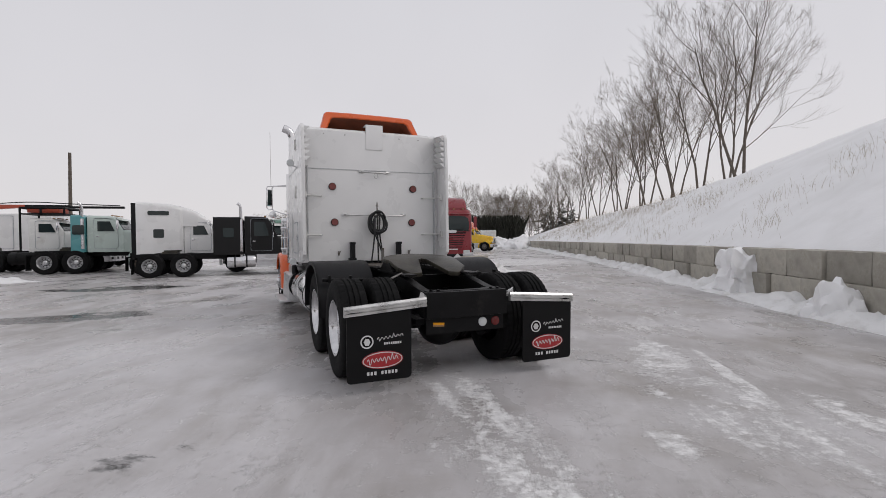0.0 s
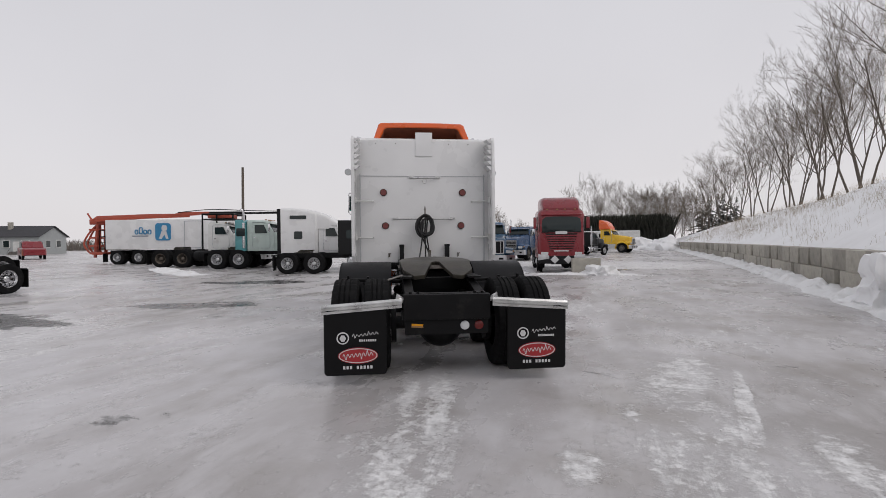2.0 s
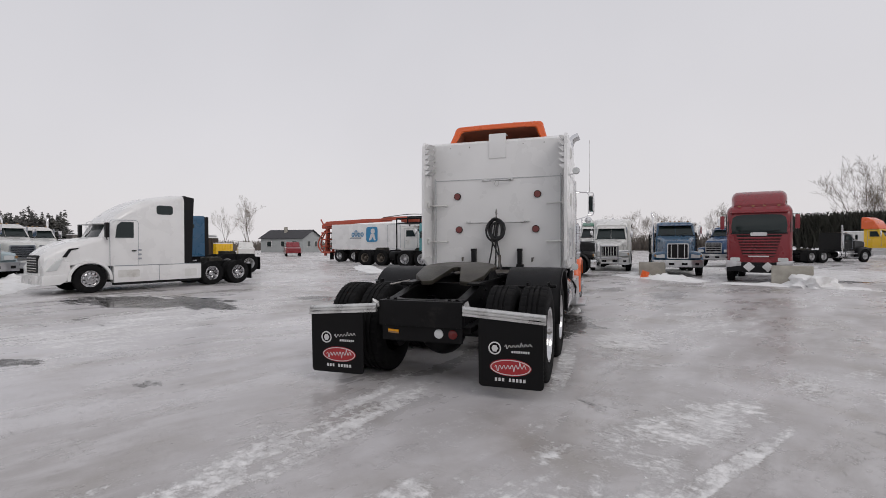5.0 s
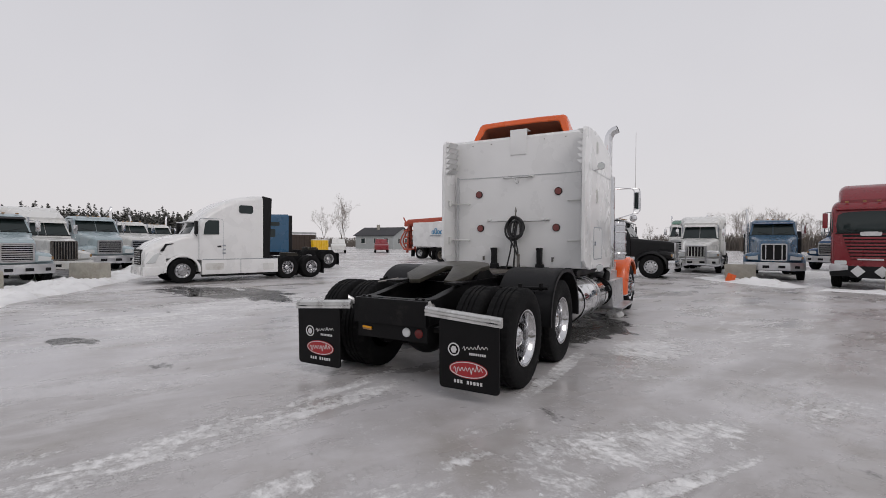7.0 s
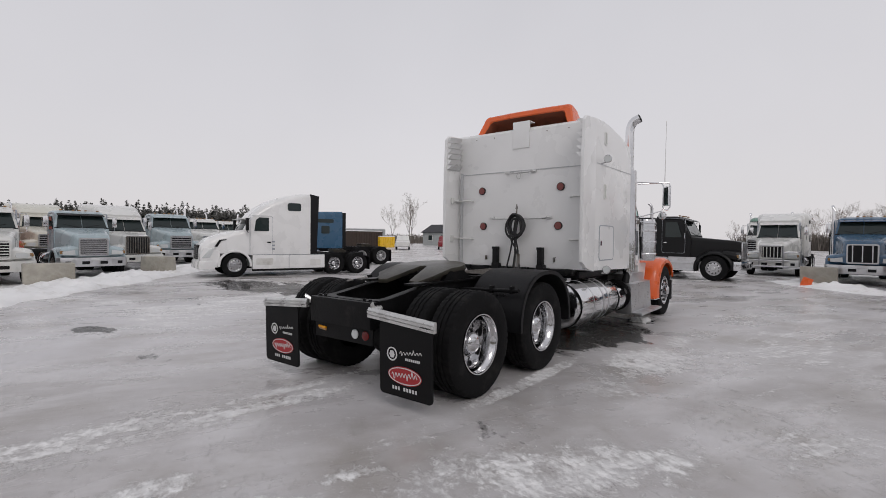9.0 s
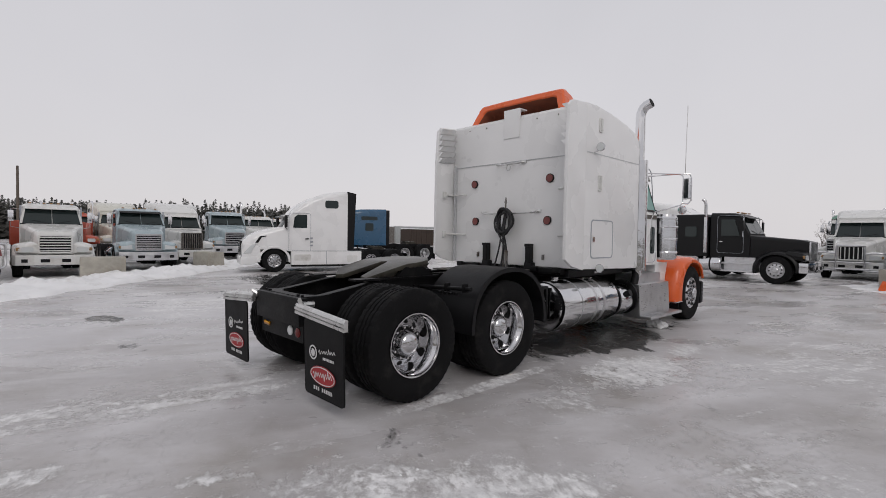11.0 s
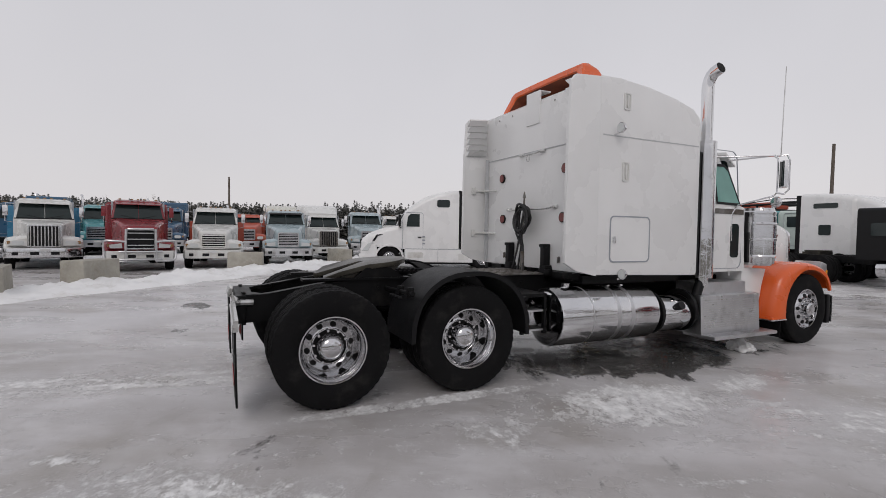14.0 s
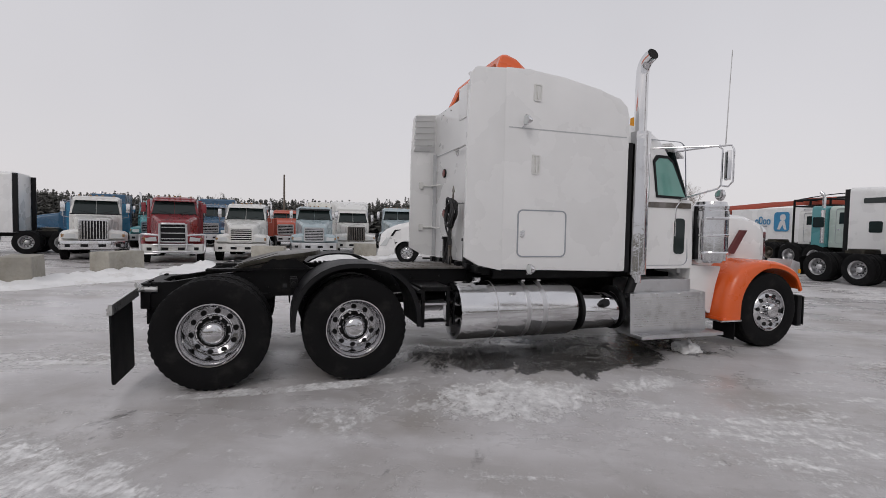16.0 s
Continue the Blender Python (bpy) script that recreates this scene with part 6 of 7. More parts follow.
    prism(bm, [(-1.2, 0.72), (-1.1, 0.98), (-0.6, 1.08), (0.6, 1.08), (1.1, 0.98), (1.2, 0.72), (1.15, 0.70), (0.6, 0.98), (-0.6, 0.98), (-1.15, 0.70)], 0.46, 0.82, 0.02, axis="z")
    bump = part("bumper", bm, bumper, T)
    for x in (-0.82, -0.3, 0.3, 0.82):
        bm = B()
        span(bm, x - 0.13, x + 0.13, 1.0, 1.086 if abs(x) < 0.5 else 1.045, 0.56, 0.68, 0.01)
        part("bumper_opening", bm, PLASTIC, bump)
    bm = B()
    span(bm, -0.16, 0.16, 1.08, 1.092, 0.70, 0.80, 0.004)
    part("plate_bar", bm, WHITEPRINT, bump)
    # cab
    zc = nose_z + 0.22
    bm = B()
    loft(bm, sections([(-0.92, 0.97, 0.95, zc - 0.02, 0.05), (-1.32, 0.91, 0.95, roof - 0.08, 0.20), (-1.55, 0.93, 0.95, roof, 0.24), (-2.35, 0.95, 0.95, roof + 0.02, 0.22)], 6))
    cab = part("cab", bm, mat, T)

    def slope_y(z):
        return -0.92 - 0.40 * (z - zc + 0.02) / (roof - 0.06 - zc) + 0.004

    bm = B()
    prism(bm, [(-0.95, slope_y(zc) + 0.002), (0.95, slope_y(zc) + 0.002), (0.95, slope_y(zc) - 0.02), (-0.95, slope_y(zc) - 0.02)], zc - 0.01, zc + 0.03, axis="z")
    part("scuttle", bm, PLASTIC, cab)
    bm = B()
    for s in (-1, 1):
        q = [(s * 0.012, slope_y(zc + 0.03), zc + 0.03), (s * 0.88, slope_y(zc + 0.03), zc + 0.03), (s * 0.78, slope_y(roof - 0.20), roof - 0.20), (s * 0.012, slope_y(roof - 0.15), roof - 0.15)]
        vs = [bm.verts.new(p) for p in q] + [bm.verts.new((x, y + 0.02, z + 0.01)) for x, y, z in q]
        for f in ((4, 5, 6, 7), (0, 1, 5, 4), (1, 2, 6, 5), (2, 3, 7, 6), (3, 0, 4, 7), (3, 2, 1, 0)):
            bm.faces.new([vs[i] for i in f])
    bmesh.ops.recalc_face_normals(bm, faces=bm.faces)
    wind = part("windscreen", bm, GLASS, cab)
    for s in (-1, 1):
        bm = B()
        tube(bm, [(s * 0.15, slope_y(zc + 0.05) + 0.03, zc + 0.05), (s * 0.62, slope_y(zc + 0.16) + 0.03, zc + 0.16)], 0.010, 5)
        part("wiper", bm, PLASTIC, wind)
        bm = B()
        prism(bm, [(-1.28, zc - 0.05), (-1.95, zc - 0.05), (-1.95, roof - 0.26), (-1.47, roof - 0.26)], s * 0.90, s * 0.962)
        part("side_window", bm, GLASS, cab)
        bm = B()
        ring_strip(bm, round_rect(0.95, roof - 1.2, 0.1, 3, -1.62, (roof + 1.0) / 2), round_rect(0.93, roof - 1.22, 0.095, 3, -1.62, (roof + 1.0) / 2), s * 0.90, s * 0.957)
        door = part("door_gap", bm, GREYPRINT, cab)
        bm = B()
        box(bm, s * 0.965, -1.95, zc - 0.28, 0.03, 0.12, 0.04, 0.008)
        part("door_handle", bm, CHROME, door)
        if mirrors:
            bm = B()
            tube(bm, [(s * 0.95, -1.25, roof - 0.25), (s * 1.20, -1.1, roof - 0.22), (s * 1.22, -1.1, zc - 0.1), (s * 0.98, -1.2, zc - 0.15)], 0.014, 6)
            arm = part("mirror_arm", bm, CHROME, T)
            bm = B()
            box(bm, s * 1.21, -1.09, (roof + zc) / 2 - 0.1, 0.17, 0.06, 0.42, 0.02)
            part("mirror", bm, mat if mat in (BLACKP, REDP) else CHROME, arm)
    if visor:
        bm = B()
        prism(bm, [(-1.25, roof - 0.12), (-1.02, roof - 0.20), (-1.02, roof - 0.225), (-1.25, roof - 0.16)], -0.82, 0.82)
        part("sun_visor", bm, mat if visor is True else visor, cab)
    if marker:
        for x in (-0.65, -0.22, 0.0, 0.22, 0.65):
            bm = B()
            box(bm, x, -1.45, roof + 0.02, 0.09, 0.09, 0.05, 0.015)
            part("marker_lamp", bm, DULLAMBER, cab)
    for s in stacks:
        bm = B()
        tube(bm, [(s * 1.08, -2.5, 0.8), (s * 1.08, -2.5, roof + 0.35), (s * 1.10, -2.54, roof + 0.5), (s * 1.14, -2.62, roof + 0.58)], 0.065, 12)
        stack = part("exhaust_pipe", bm, CHROME, T)
        bm = B()
        rod(bm, (s * 1.085, -2.5, 1.1), (s * 1.085, -2.5, roof - 0.15), 0.10, n=14)
        part("heat_shield", bm, CHROME, stack)
    if sleeper:
        L, z1, smat, style = sleeper
        bm = B()
        if style == "aero":
            d = z1 - roof
            loft(bm, sections([(-1.35, 0.9, roof - 0.15, roof + 0.03, 0.08), (-1.75, 0.96, roof - 0.3, roof + d * 0.42, 0.2), (-2.1, 1.0, roof - 0.3, roof + d * 0.66, 0.22), (-2.45, 1.05, roof - 0.3, roof + d * 0.80, 0.25)]))
            loft(bm, sections([(-2.37, 1.02, 0.95, roof + d * 0.76, 0.26), (-2.50, 1.14, 0.95, roof + d * 0.82, 0.26), (-2.4 - 0.3 * L, 1.2, 0.95, roof + d * 0.93, 0.24), (-2.4 - 0.6 * L, 1.21, 0.95, z1 - 0.01, 0.20), (-2.35 - L, 1.21, 0.95, z1 + 0.01, 0.16)]))
        else:
            loft(bm, sections([(-2.40, 1.1, 0.95, z1 - 0.1, 0.10), (-2.5, 1.18, 0.95, z1, 0.12), (-2.35 - L, 1.18, 0.95, z1, 0.12)]))
        slp = part("sleeper", bm, smat, T)
        for s in (-1, 1):
            bm = B()
            prism(bm, round_rect(0.45, 0.42, 0.06, 4, -2.3 - L * 0.55, 1.95), s * 1.17, s * 1.222)
            part("sleeper_window", bm, GLASS, slp)
            if style == "aero":
                bm = B()
                prism(bm, round_rect(0.9, 0.20, 0.05, 4, -2.4 - L * 0.5, z1 - 0.52), s * 1.17, s * 1.222)
                part("roof_window", bm, GLASS, slp)
                bm = B()
                span(bm, s * 1.12, s * 1.20, -2.35 - L - 0.20, -2.36 - L, 0.98, z1 - 0.05, 0.02)
                part("side_extender", bm, PLASTIC, slp)
    if tall:
        bm = B()
        loft(bm, sections([(-1.35, 0.88, roof - 0.05, roof + 0.03, 0.05), (-1.7, 0.95, roof - 0.05, roof + (tall - roof) * 0.7, 0.15), (-2.2, 1.0, roof - 0.05, tall, 0.2), (-2.5, 1.0, roof - 0.05, tall, 0.2)]))
        part("roof_fairing", bm, tall_mat or mat, T)
    if bull:
        bm = B()
        top = nose_z - 0.18
        for z, w in ((0.50, 0.72), (0.80, 0.72), (top, 0.42)):
            tube(bm, curve_pts([(-w, 1.14, z), (-w * 0.6, 1.18, z), (w * 0.6, 1.18, z), (w, 1.14, z)], 4), 0.04, 8)
        for q in (-1, 1):
            tube(bm, curve_pts([(q * 0.50, 1.16, 0.42), (q * 0.50, 1.18, 0.9), (q * 0.48, 1.17, top)], 4), 0.045, 8)
            tube(bm, curve_pts([(q * 0.50, 1.17, 1.18), (q * 0.95, 1.12, 1.22), (q * 1.18, 0.98, 1.18), (q * 1.19, 0.95, 0.80), (q * 1.12, 1.02, 0.46), (q * 0.5, 1.15, 0.44)], 5), 0.04, 8)
        part("bull_bar", bm, ALU, T, "polished tubular bull bar")
    if body:
        L, z1, bmat = body
        bm = B()
        span(bm, -1.22, 1.22, -2.7 - L, -2.7, 1.1, z1, 0.04)
        box_ = part("load_body", bm, bmat, T)
        for k in range(int(L / 0.6) if ribs else 0):
            for s in (-1, 1):
                bm = B()
                span(bm, s * 1.22, s * 1.25, -3.0 - 0.6 * k, -2.95 - 0.6 * k, 1.12, z1 - 0.02)
                part("rib", bm, bmat, box_)
    return T


def at_(x, y, h):
    return pose(x, y, 0, 0, 0, h)


# row to the south, facing the yard
lorry("white day-cab lorry with tall chrome barred grille, parked on snow", at_(-12.44, -7.71, -50.46), WHITE2, "alu", "long", 2.78, grille="v", grille_mat=CHROME, bumper=CHROME, bars=9, stacks=(), visor=WHITE2, body=(3.4, 2.5, SKYP), size=0.93)
lorry("dark red lorry with white grille surround and tubular bull bar", at_(-12.14, -4.04, -55.7), REDP, "alu", "slope", 2.9, grille="h", grille_mat=ALU, bumper=WHITE2, bars=3, visor=REDP, bull=True, lamps="wide", stacks=(), sleeper=(1.4, 2.8, REDP, "box"), nose_z=1.85, size=0.89)
lorry("white day-cab lorry with black-slotted bumper, parked on snow", at_(-14.01, -2.23, -66.9), WHITE2, "dull", "slope", 2.75, bumper=WHITE2, grille_mat=WHITE2, bars=6, stacks=(), body=(3.0, 2.1, CRANE), size=0.88)
lorry("pale blue day-cab lorry with wide chrome grille", at_(-16.69, -0.20, -68.0), PALEB, "dull", "slope", 2.75, bars=8, bumper=ALU, visor=PLASTIC, lamps="wide", stacks=(), nose_z=1.78, size=0.89)
lorry("white lorry with raised roof cap and upright radiator grille", at_(-19.76, 0.81, -66.1), WHITE2, "alu", "long", 2.75, grille="v", bars=9, grille_mat=STEEL, bumper=WHITE2, sleeper=(1.6, 3.35, WHITE2, "aero"), stacks=(), size=0.88)
lorry("pale teal day-cab lorry standing in a row", at_(-23.62, 2.37, -73.21), PALEB, "dull", "slope", 2.70, bars=6, stacks=(-1,))
lorry("white day-cab lorry standing at the end of a row", at_(-27.05, 3.86, -75.29), WHITE2, "dull", "slope", 2.60, bars=6, stacks=(1,))
lorry("white lorry with dark windscreen standing far down the row", at_(-31.38, 5.44, -77.35), WHITE2, "dull", "slope", 2.60, bars=5, stacks=(-1, 1))
lorry("navy blue sleeper tractor seen from behind its cab", at_(-19.6, -17.56, -148.32), DEEPB, "alu", "slope", 2.75, sleeper=(1.8, 3.1, DEEPB, "box"), bars=6)
lorry("white sleeper tractor with dark roof window, parked on the snow", at_(-12.24, -16.87, -148.17), WHITE, "alu", "slope", 2.75, sleeper=(1.9, 3.6, WHITE, "aero"), bars=6)
lorry("blue sleeper lorry standing behind the first row", at_(-24.23, -10.17, -64.62), BLUEP, "dull", "slope", 2.8, sleeper=(1.6, 3.2, BLUEP, "box"), bars=6)
lorry("blue lorry standing behind the first row", at_(-21.34, -12.04, -60.5), TEALP, "dull", "slope", 2.8, bars=6, body=(3.0, 2.6, BLUEP))
lorry("orange lorry standing behind the first row", at_(-25.1, -5.51, -66.82), CRANE, "dull", "slope", 2.5, bars=6, body=(3.0, 2.2, CRANE))
lorry("cream lorry with raised roof standing behind the first row", at_(-27.66, -3.92, -66.93), CREAM, "dull", "slope", 2.7, bars=6, sleeper=(1.6, 3.3, CREAM, "aero"))
lorry("blue sleeper tractor with white stripe seen from its rear side", at_(-22.09, 6.07, -175.41), DEEPB, "alu", "slope", 2.5, sleeper=(2.0, 2.95, DEEPB, "aero"), bars=6, axles=(-5.5, -6.7), rear=-7.3)
# row to the north, facing the yard
lorry("white lorry with slotted black grille and raised roof", at_(-8.11, 27.46, -157.8), WHITE2, "alu", "slope", 2.85, sleeper=(1.7, 3.35, WHITE2, "aero"), grille="v", bars=6, bumper=WHITE2, lamps="wide", grille_mat=WHITE2, bull=True, stacks=(), size=0.9)
lorry("steel blue day-cab lorry with chrome grille and dark body", at_(-3.98, 25.60, -158.0), BLUEP, "dull", "slope", 2.85, grille="v", bars=3, grille_mat=ALU, bumper=ALU, lamps="wide", visor=NAVYP, stacks=(1,), body=(3.4, 2.3, PLASTIC), nose_z=1.85, size=0.9)
lorry("white lorry with green roof fairing standing behind", at_(-12.24, 33.41, -161.72), WHITE2, "dull", "long", 2.8, tall=3.1, bars=6, stacks=(-1, 1), sleeper=(1.5, 3.0, WHITE2, "aero"), tall_mat=GREENP)
lorry("black long-nosed tractor with chrome stack and polished tanks", at_(-7.39, 22.40, -67.6), BLACKP, "alu", "long", 2.70, grille="v", bars=8, bumper=CHROME, sleeper=(1.3, 2.66, BLACKP, "box"), stacks=(1,), visor=BLACKP, nose_z=1.62, axles=(-4.85, -6.15), rear=-6.8, size=0.95)
lorry("white aerodynamic sleeper tractor with dirty wheels", at_(-10.9, 23.9, -69.43), WHITE, "muddy", "slope", 2.6, sleeper=(2.0, 3.45, WHITE, "aero"), bars=6, axles=(-2.9, -4.15), rear=-4.8, stacks=(), tanks=False, size=0.96)
lorry("yellow tractor with orange roof fairing", at_(3.7, 60.5, -108), YELLOWP, "dull", "slope", 2.6, bars=6, stacks=(), tall=3.55, tall_mat=ORANGE, axles=(-3.6, -4.7), rear=-5.4, size=1.08)
lorry("navy lorry standing behind the front row", at_(-4.9, 36.5, 172), NAVYP, "dull", "slope", 2.6, bars=5, body=(3.4, 2.6, NAVYP))
lorry("black day-cab tractor without trailer seen from behind", at_(0.6, 51.5, -30), BLACKP, "alu", "long", 2.45, bars=6, axles=(-4.7, -6.0), rear=-6.6, size=0.92)


def cab_over(label, at):
    """A tall flat-fronted tractor."""
    T = thing("cab_over_tractor", label, "truck", at, "parked lorries")
    T.scale = (0.90, 0.90, 0.92)
    chassis(T, 0.9, -5.2, (-3.4, -4.7), "alu", 0.52, True, True)
    bm = B()
    loft(bm, sections([(1.13, 1.0, 0.78, 2.62, 0.2), (1.10, 1.07, 0.75, 2.72, 0.24), (0.96, 1.15, 0.72, 2.88, 0.28), (0.6, 1.18, 0.72, 2.98, 0.28), (-1.4, 1.2, 0.72, 3.0, 0.24)], 7))
    cab = part("cab", bm, REDP, T)
    bm = B()
    loft(bm, sections([(0.85, 0.90, 2.85, 3.0, 0.08), (0.5, 0.98, 2.85, 3.36, 0.2), (0.0, 1.02, 2.85, 3.52, 0.25), (-1.4, 1.04, 2.85, 3.58, 0.25)]))
    part("roof_fairing", bm, REDP, T)
    bm = B()
    loft(bm, [[(x, y, 1.94), (x, y + 0.012, 2.2), (x * 0.985, y - 0.01, 2.58), (x * 0.96, y - 0.05, 2.66), (x * 0.96, y - 0.12, 2.66), (x, y - 0.08, 1.94)] for x, y in ((-1.11, 1.06), (-0.95, 1.135), (-0.5, 1.15), (0, 1.155), (0.5, 1.15), (0.95, 1.135), (1.11, 1.06))])
    wind = part("windscreen", bm, GLASS, cab)
    bm = B()
    span(bm, -1.0, 1.0, 1.12, 1.158, 1.90, 1.94, 0.008)
    part("scuttle", bm, PLASTIC, wind)
    for s in (-1, 1):
        bm = B()
        tube(bm, [(s * 0.2, 1.175, 1.96), (s * 0.75, 1.17, 2.04)], 0.010, 5)
        part("wiper", bm, PLASTIC, wind)
    bm = B()
    prism(bm, [(1.0, 2.76), (1.24, 2.70), (1.24, 2.67), (1.0, 2.68)], -1.02, 1.02)
    part("sun_visor", bm, REDP, cab)
    for k in range(7):
        bm = B()
        span(bm, -0.56 - 0.035 * k, 0.56 + 0.035 * k, 1.11, 1.165, 1.10 + 0.105 * k, 1.165 + 0.105 * k, 0.015)
        part("grille_slat", bm, REDP, cab)
    bm = B()
    prism(bm, [(-0.55, 1.08), (0.55, 1.08), (0.80, 1.86), (-0.80, 1.86)], 1.115, 1.138, axis="y")
    part("grille_backing", bm, PLASTIC, cab)
    bm = B()
    prism(bm, round_rect(0.6, 0.13, 0.05, 4, 0, 1.90), 1.12, 1.16, axis="y")
    part("badge", bm, WHITEPRINT, cab)
    bm = B()
    span(bm, -0.36, 0.36, 1.15, 1.17, 1.06, 1.11)
    part("grille_strip", bm, WHITEPRINT, cab)
    bm = B()
    span(bm, -1.16, 1.16, 0.85, 1.20, 0.46, 0.84, 0.07)
    bump = part("bumper", bm, PLASTIC, T, "dark bumper with silver corners")
    for s in (-1, 1):
        bm = B()
        prism(bm, [(s * 1.165, 0.62), (s * 1.165, 0.92), (s * 0.62, 0.86), (s * 0.62, 0.70)], 0.86, 1.215, 0.02, axis="y")
        part("bumper_corner", bm, ALU, bump, "silver bumper corner")
    bm = B()
    span(bm, -0.55, 0.55, 1.2, 1.228, 0.42, 0.72, 0.01)
    part("bumper_opening", bm, PLASTIC, bump)
    for x in (-0.32, 0.34):
        bm = B()
        box(bm, x, 1.245, 0.66, 0.30, 0.02, 0.30, 0.004, rot=Matrix.Rotation(radians(45), 4, "Y"))
        part("placard", bm, WHITEPRINT, bump, "blank white diamond placard")
    for s in (-1, 1):
        bm = B()
        prism(bm, round_rect(0.36, 0.15, 0.04, 4, s * 0.84, 0.96), 1.08, 1.145, axis="y")
        part("headlamp", bm, LAMP, cab)
        bm = B()
        tube(bm, [(s * 1.15, 1.0, 2.6), (s * 1.32, 1.1, 2.6), (s * 1.32, 1.1, 1.95), (s * 1.18, 1.0, 1.95)], 0.015, 6)
        arm = part("mirror_arm", bm, PLASTIC, T)
        bm = B()
        box(bm, s * 1.32, 1.08, 2.33, 0.16, 0.08, 0.5, 0.03)
        part("mirror", bm, REDP, arm)
        bm = B()
        prism(bm, [(0.75, 2.0), (0.0, 2.0), (0.0, 2.6), (0.6, 2.6)], s * 1.1, s * 1.21)
        part("side_window", bm, GLASS, cab)
    for x in (-0.7, -0.2, 0.2, 0.7):
        bm = B()
        box(bm, x, 0.98, 2.93, 0.1, 0.06, 0.05, 0.01)
        part("marker_lamp", bm, DULLAMBER, cab)
    for ob in T.children_recursive:
        if ob.name.startswith(("cab", "roof_fairing", "windscreen", "sun_visor", "grille", "badge", "mirror", "side_window", "scuttle", "wiper", "marker")):
            for v in ob.data.vertices:
                if v.co.z > 1.1:
                    v.co.z = 1.1 + (v.co.z - 1.1) * 1.13
    return T


cab_over("dark red cab-over tractor with red slatted grille", at_(-0.32, 23.79, -169.2))


def aero_tractor(label, at):
    """The white streamlined sleeper tractor beside the yard."""
    T = thing("aero_tractor", label, "truck", at, "parked lorries")
    T.scale = (0.87, 0.87, 0.87)
    chassis(T, 0.9, -6.35, (-4.5, -5.72), "chrome", 0.52, True, False)
    bm = B()
    rows = [(1.36, 0.72, 0.62, 1.22, 0.2), (1.28, 0.95, 0.50, 1.42, 0.25), (1.0, 1.05, 0.72, 1.66, 0.3), (0.6, 1.06, 1.02, 1.84, 0.3), (0.1, 1.08, 1.06, 1.98, 0.26), (-0.35, 1.12, 1.02, 2.05, 0.2), (-0.72, 1.14, 0.95, 2.06, 0.12)]
    loft(bm, sections(rows))
    bonnet = part("bonnet", bm, WHITE, T)
    bm = B()
    loft(bm, sections([(-0.40, 1.10, 0.98, 2.05, 0.10), (-0.72, 1.16, 0.95, 2.66, 0.20), (-0.85, 1.17, 0.95, 2.85, 0.25), (-1.2, 1.18, 0.95, 3.14, 0.30), (-1.7, 1.2, 0.95, 3.44, 0.30), (-2.3, 1.21, 0.95, 3.66, 0.28), (-2.9, 1.22, 0.95, 3.76, 0.24), (-3.35, 1.22, 0.95, 3.78, 0.20)]))
    cab = part("cab", bm, WHITE, T)
    bm = B()
    rings = []
    for y, z, w in ((-0.36, 2.06, 0.98), (-0.52, 2.36, 0.95), (-0.66, 2.62, 0.86)):
        rings.append([(-w, y - 0.16, z), (-w * 0.6, y - 0.0, z), (0, y + 0.05, z), (w * 0.6, y, z), (w, y - 0.16, z), (w, y - 0.4, z), (-w, y - 0.4, z)])
    loft(bm, rings)
    part("windscreen", bm, GLASS, cab)
    bm = B()
    prism(bm, [(-0.62, 2.62), (-0.30, 2.56), (-0.30, 2.53), (-0.62, 2.52)], -1.0, 1.0)
    part("sun_visor", bm, WHITE, cab)
    for s in (-1, 1):
        bm = B()
        prism(bm, [(-0.80, 2.02), (-1.42, 2.02), (-1.42, 2.62), (-1.0, 2.62), (-0.86, 2.5)], s * 1.15, s * 1.196)
        w = part("side_window", bm, GLASS, cab)
        bm = B()
        prism(bm, round_rect(0.62, 0.36, 0.1, 4, -2.55, 3.14), s * 1.16, s * 1.224)
        part("roof_window", bm, GLASS, cab, "dark upper sleeper window")
        bm = B()
        ring_strip(bm, round_rect(0.98, 1.95, 0.12, 4, -1.1, 1.72), round_rect(0.955, 1.925, 0.11, 4, -1.1, 1.72), s * 1.17, s * 1.20)
        door = part("door_gap", bm, GREYPRINT, cab)
        bm = B()
        prism(bm, round_rect(0.16, 0.05, 0.02, 3, -1.42, 1.52), s * 1.19, s * 1.225)
        part("door_handle", bm, PLASTIC, door)
        bm = B()
        for y0, z0 in ((-1.62, 1.55), (-1.62, 1.38), (-1.62, 1.22)):
            prism(bm, round_rect(0.13, 0.07, 0.02, 3, y0, z0), s * 1.2, s * 1.215)
        part("side_marking", bm, GREYPRINT, cab)
        bm = B()
        span(bm, s * 0.98, s * 1.235, -0.72, -4.0, 0.33, 0.95, 0.03)
        skirt = part("side_skirt", bm, WHITE, T, "white side skirt with step openings")
        for y0, y1, z0, z1 in ((-0.85, -1.6, 0.52, 0.80), (-3.3, -3.8, 0.45, 0.75)):
            bm = B()
            prism(bm, round_rect(abs(y1 - y0), z1 - z0, 0.05, 3, (y0 + y1) / 2, (z0 + z1) / 2), s * 1.22, s * 1.242)
            part("step_opening", bm, WHITE2, skirt)
        bm = B()
        span(bm, s * 1.19, s * 1.238, -0.75, -4.0, 0.955, 0.975)
        span(bm, s * 1.236, s * 1.242, -2.3, -2.32, 0.35, 0.94)
        part("trim_line", bm, GREYPRINT, skirt)
        bm = B()
        span(bm, s * 0.95, s * 1.2, -0.75, -3.9, 0.24, 0.33, 0.01)
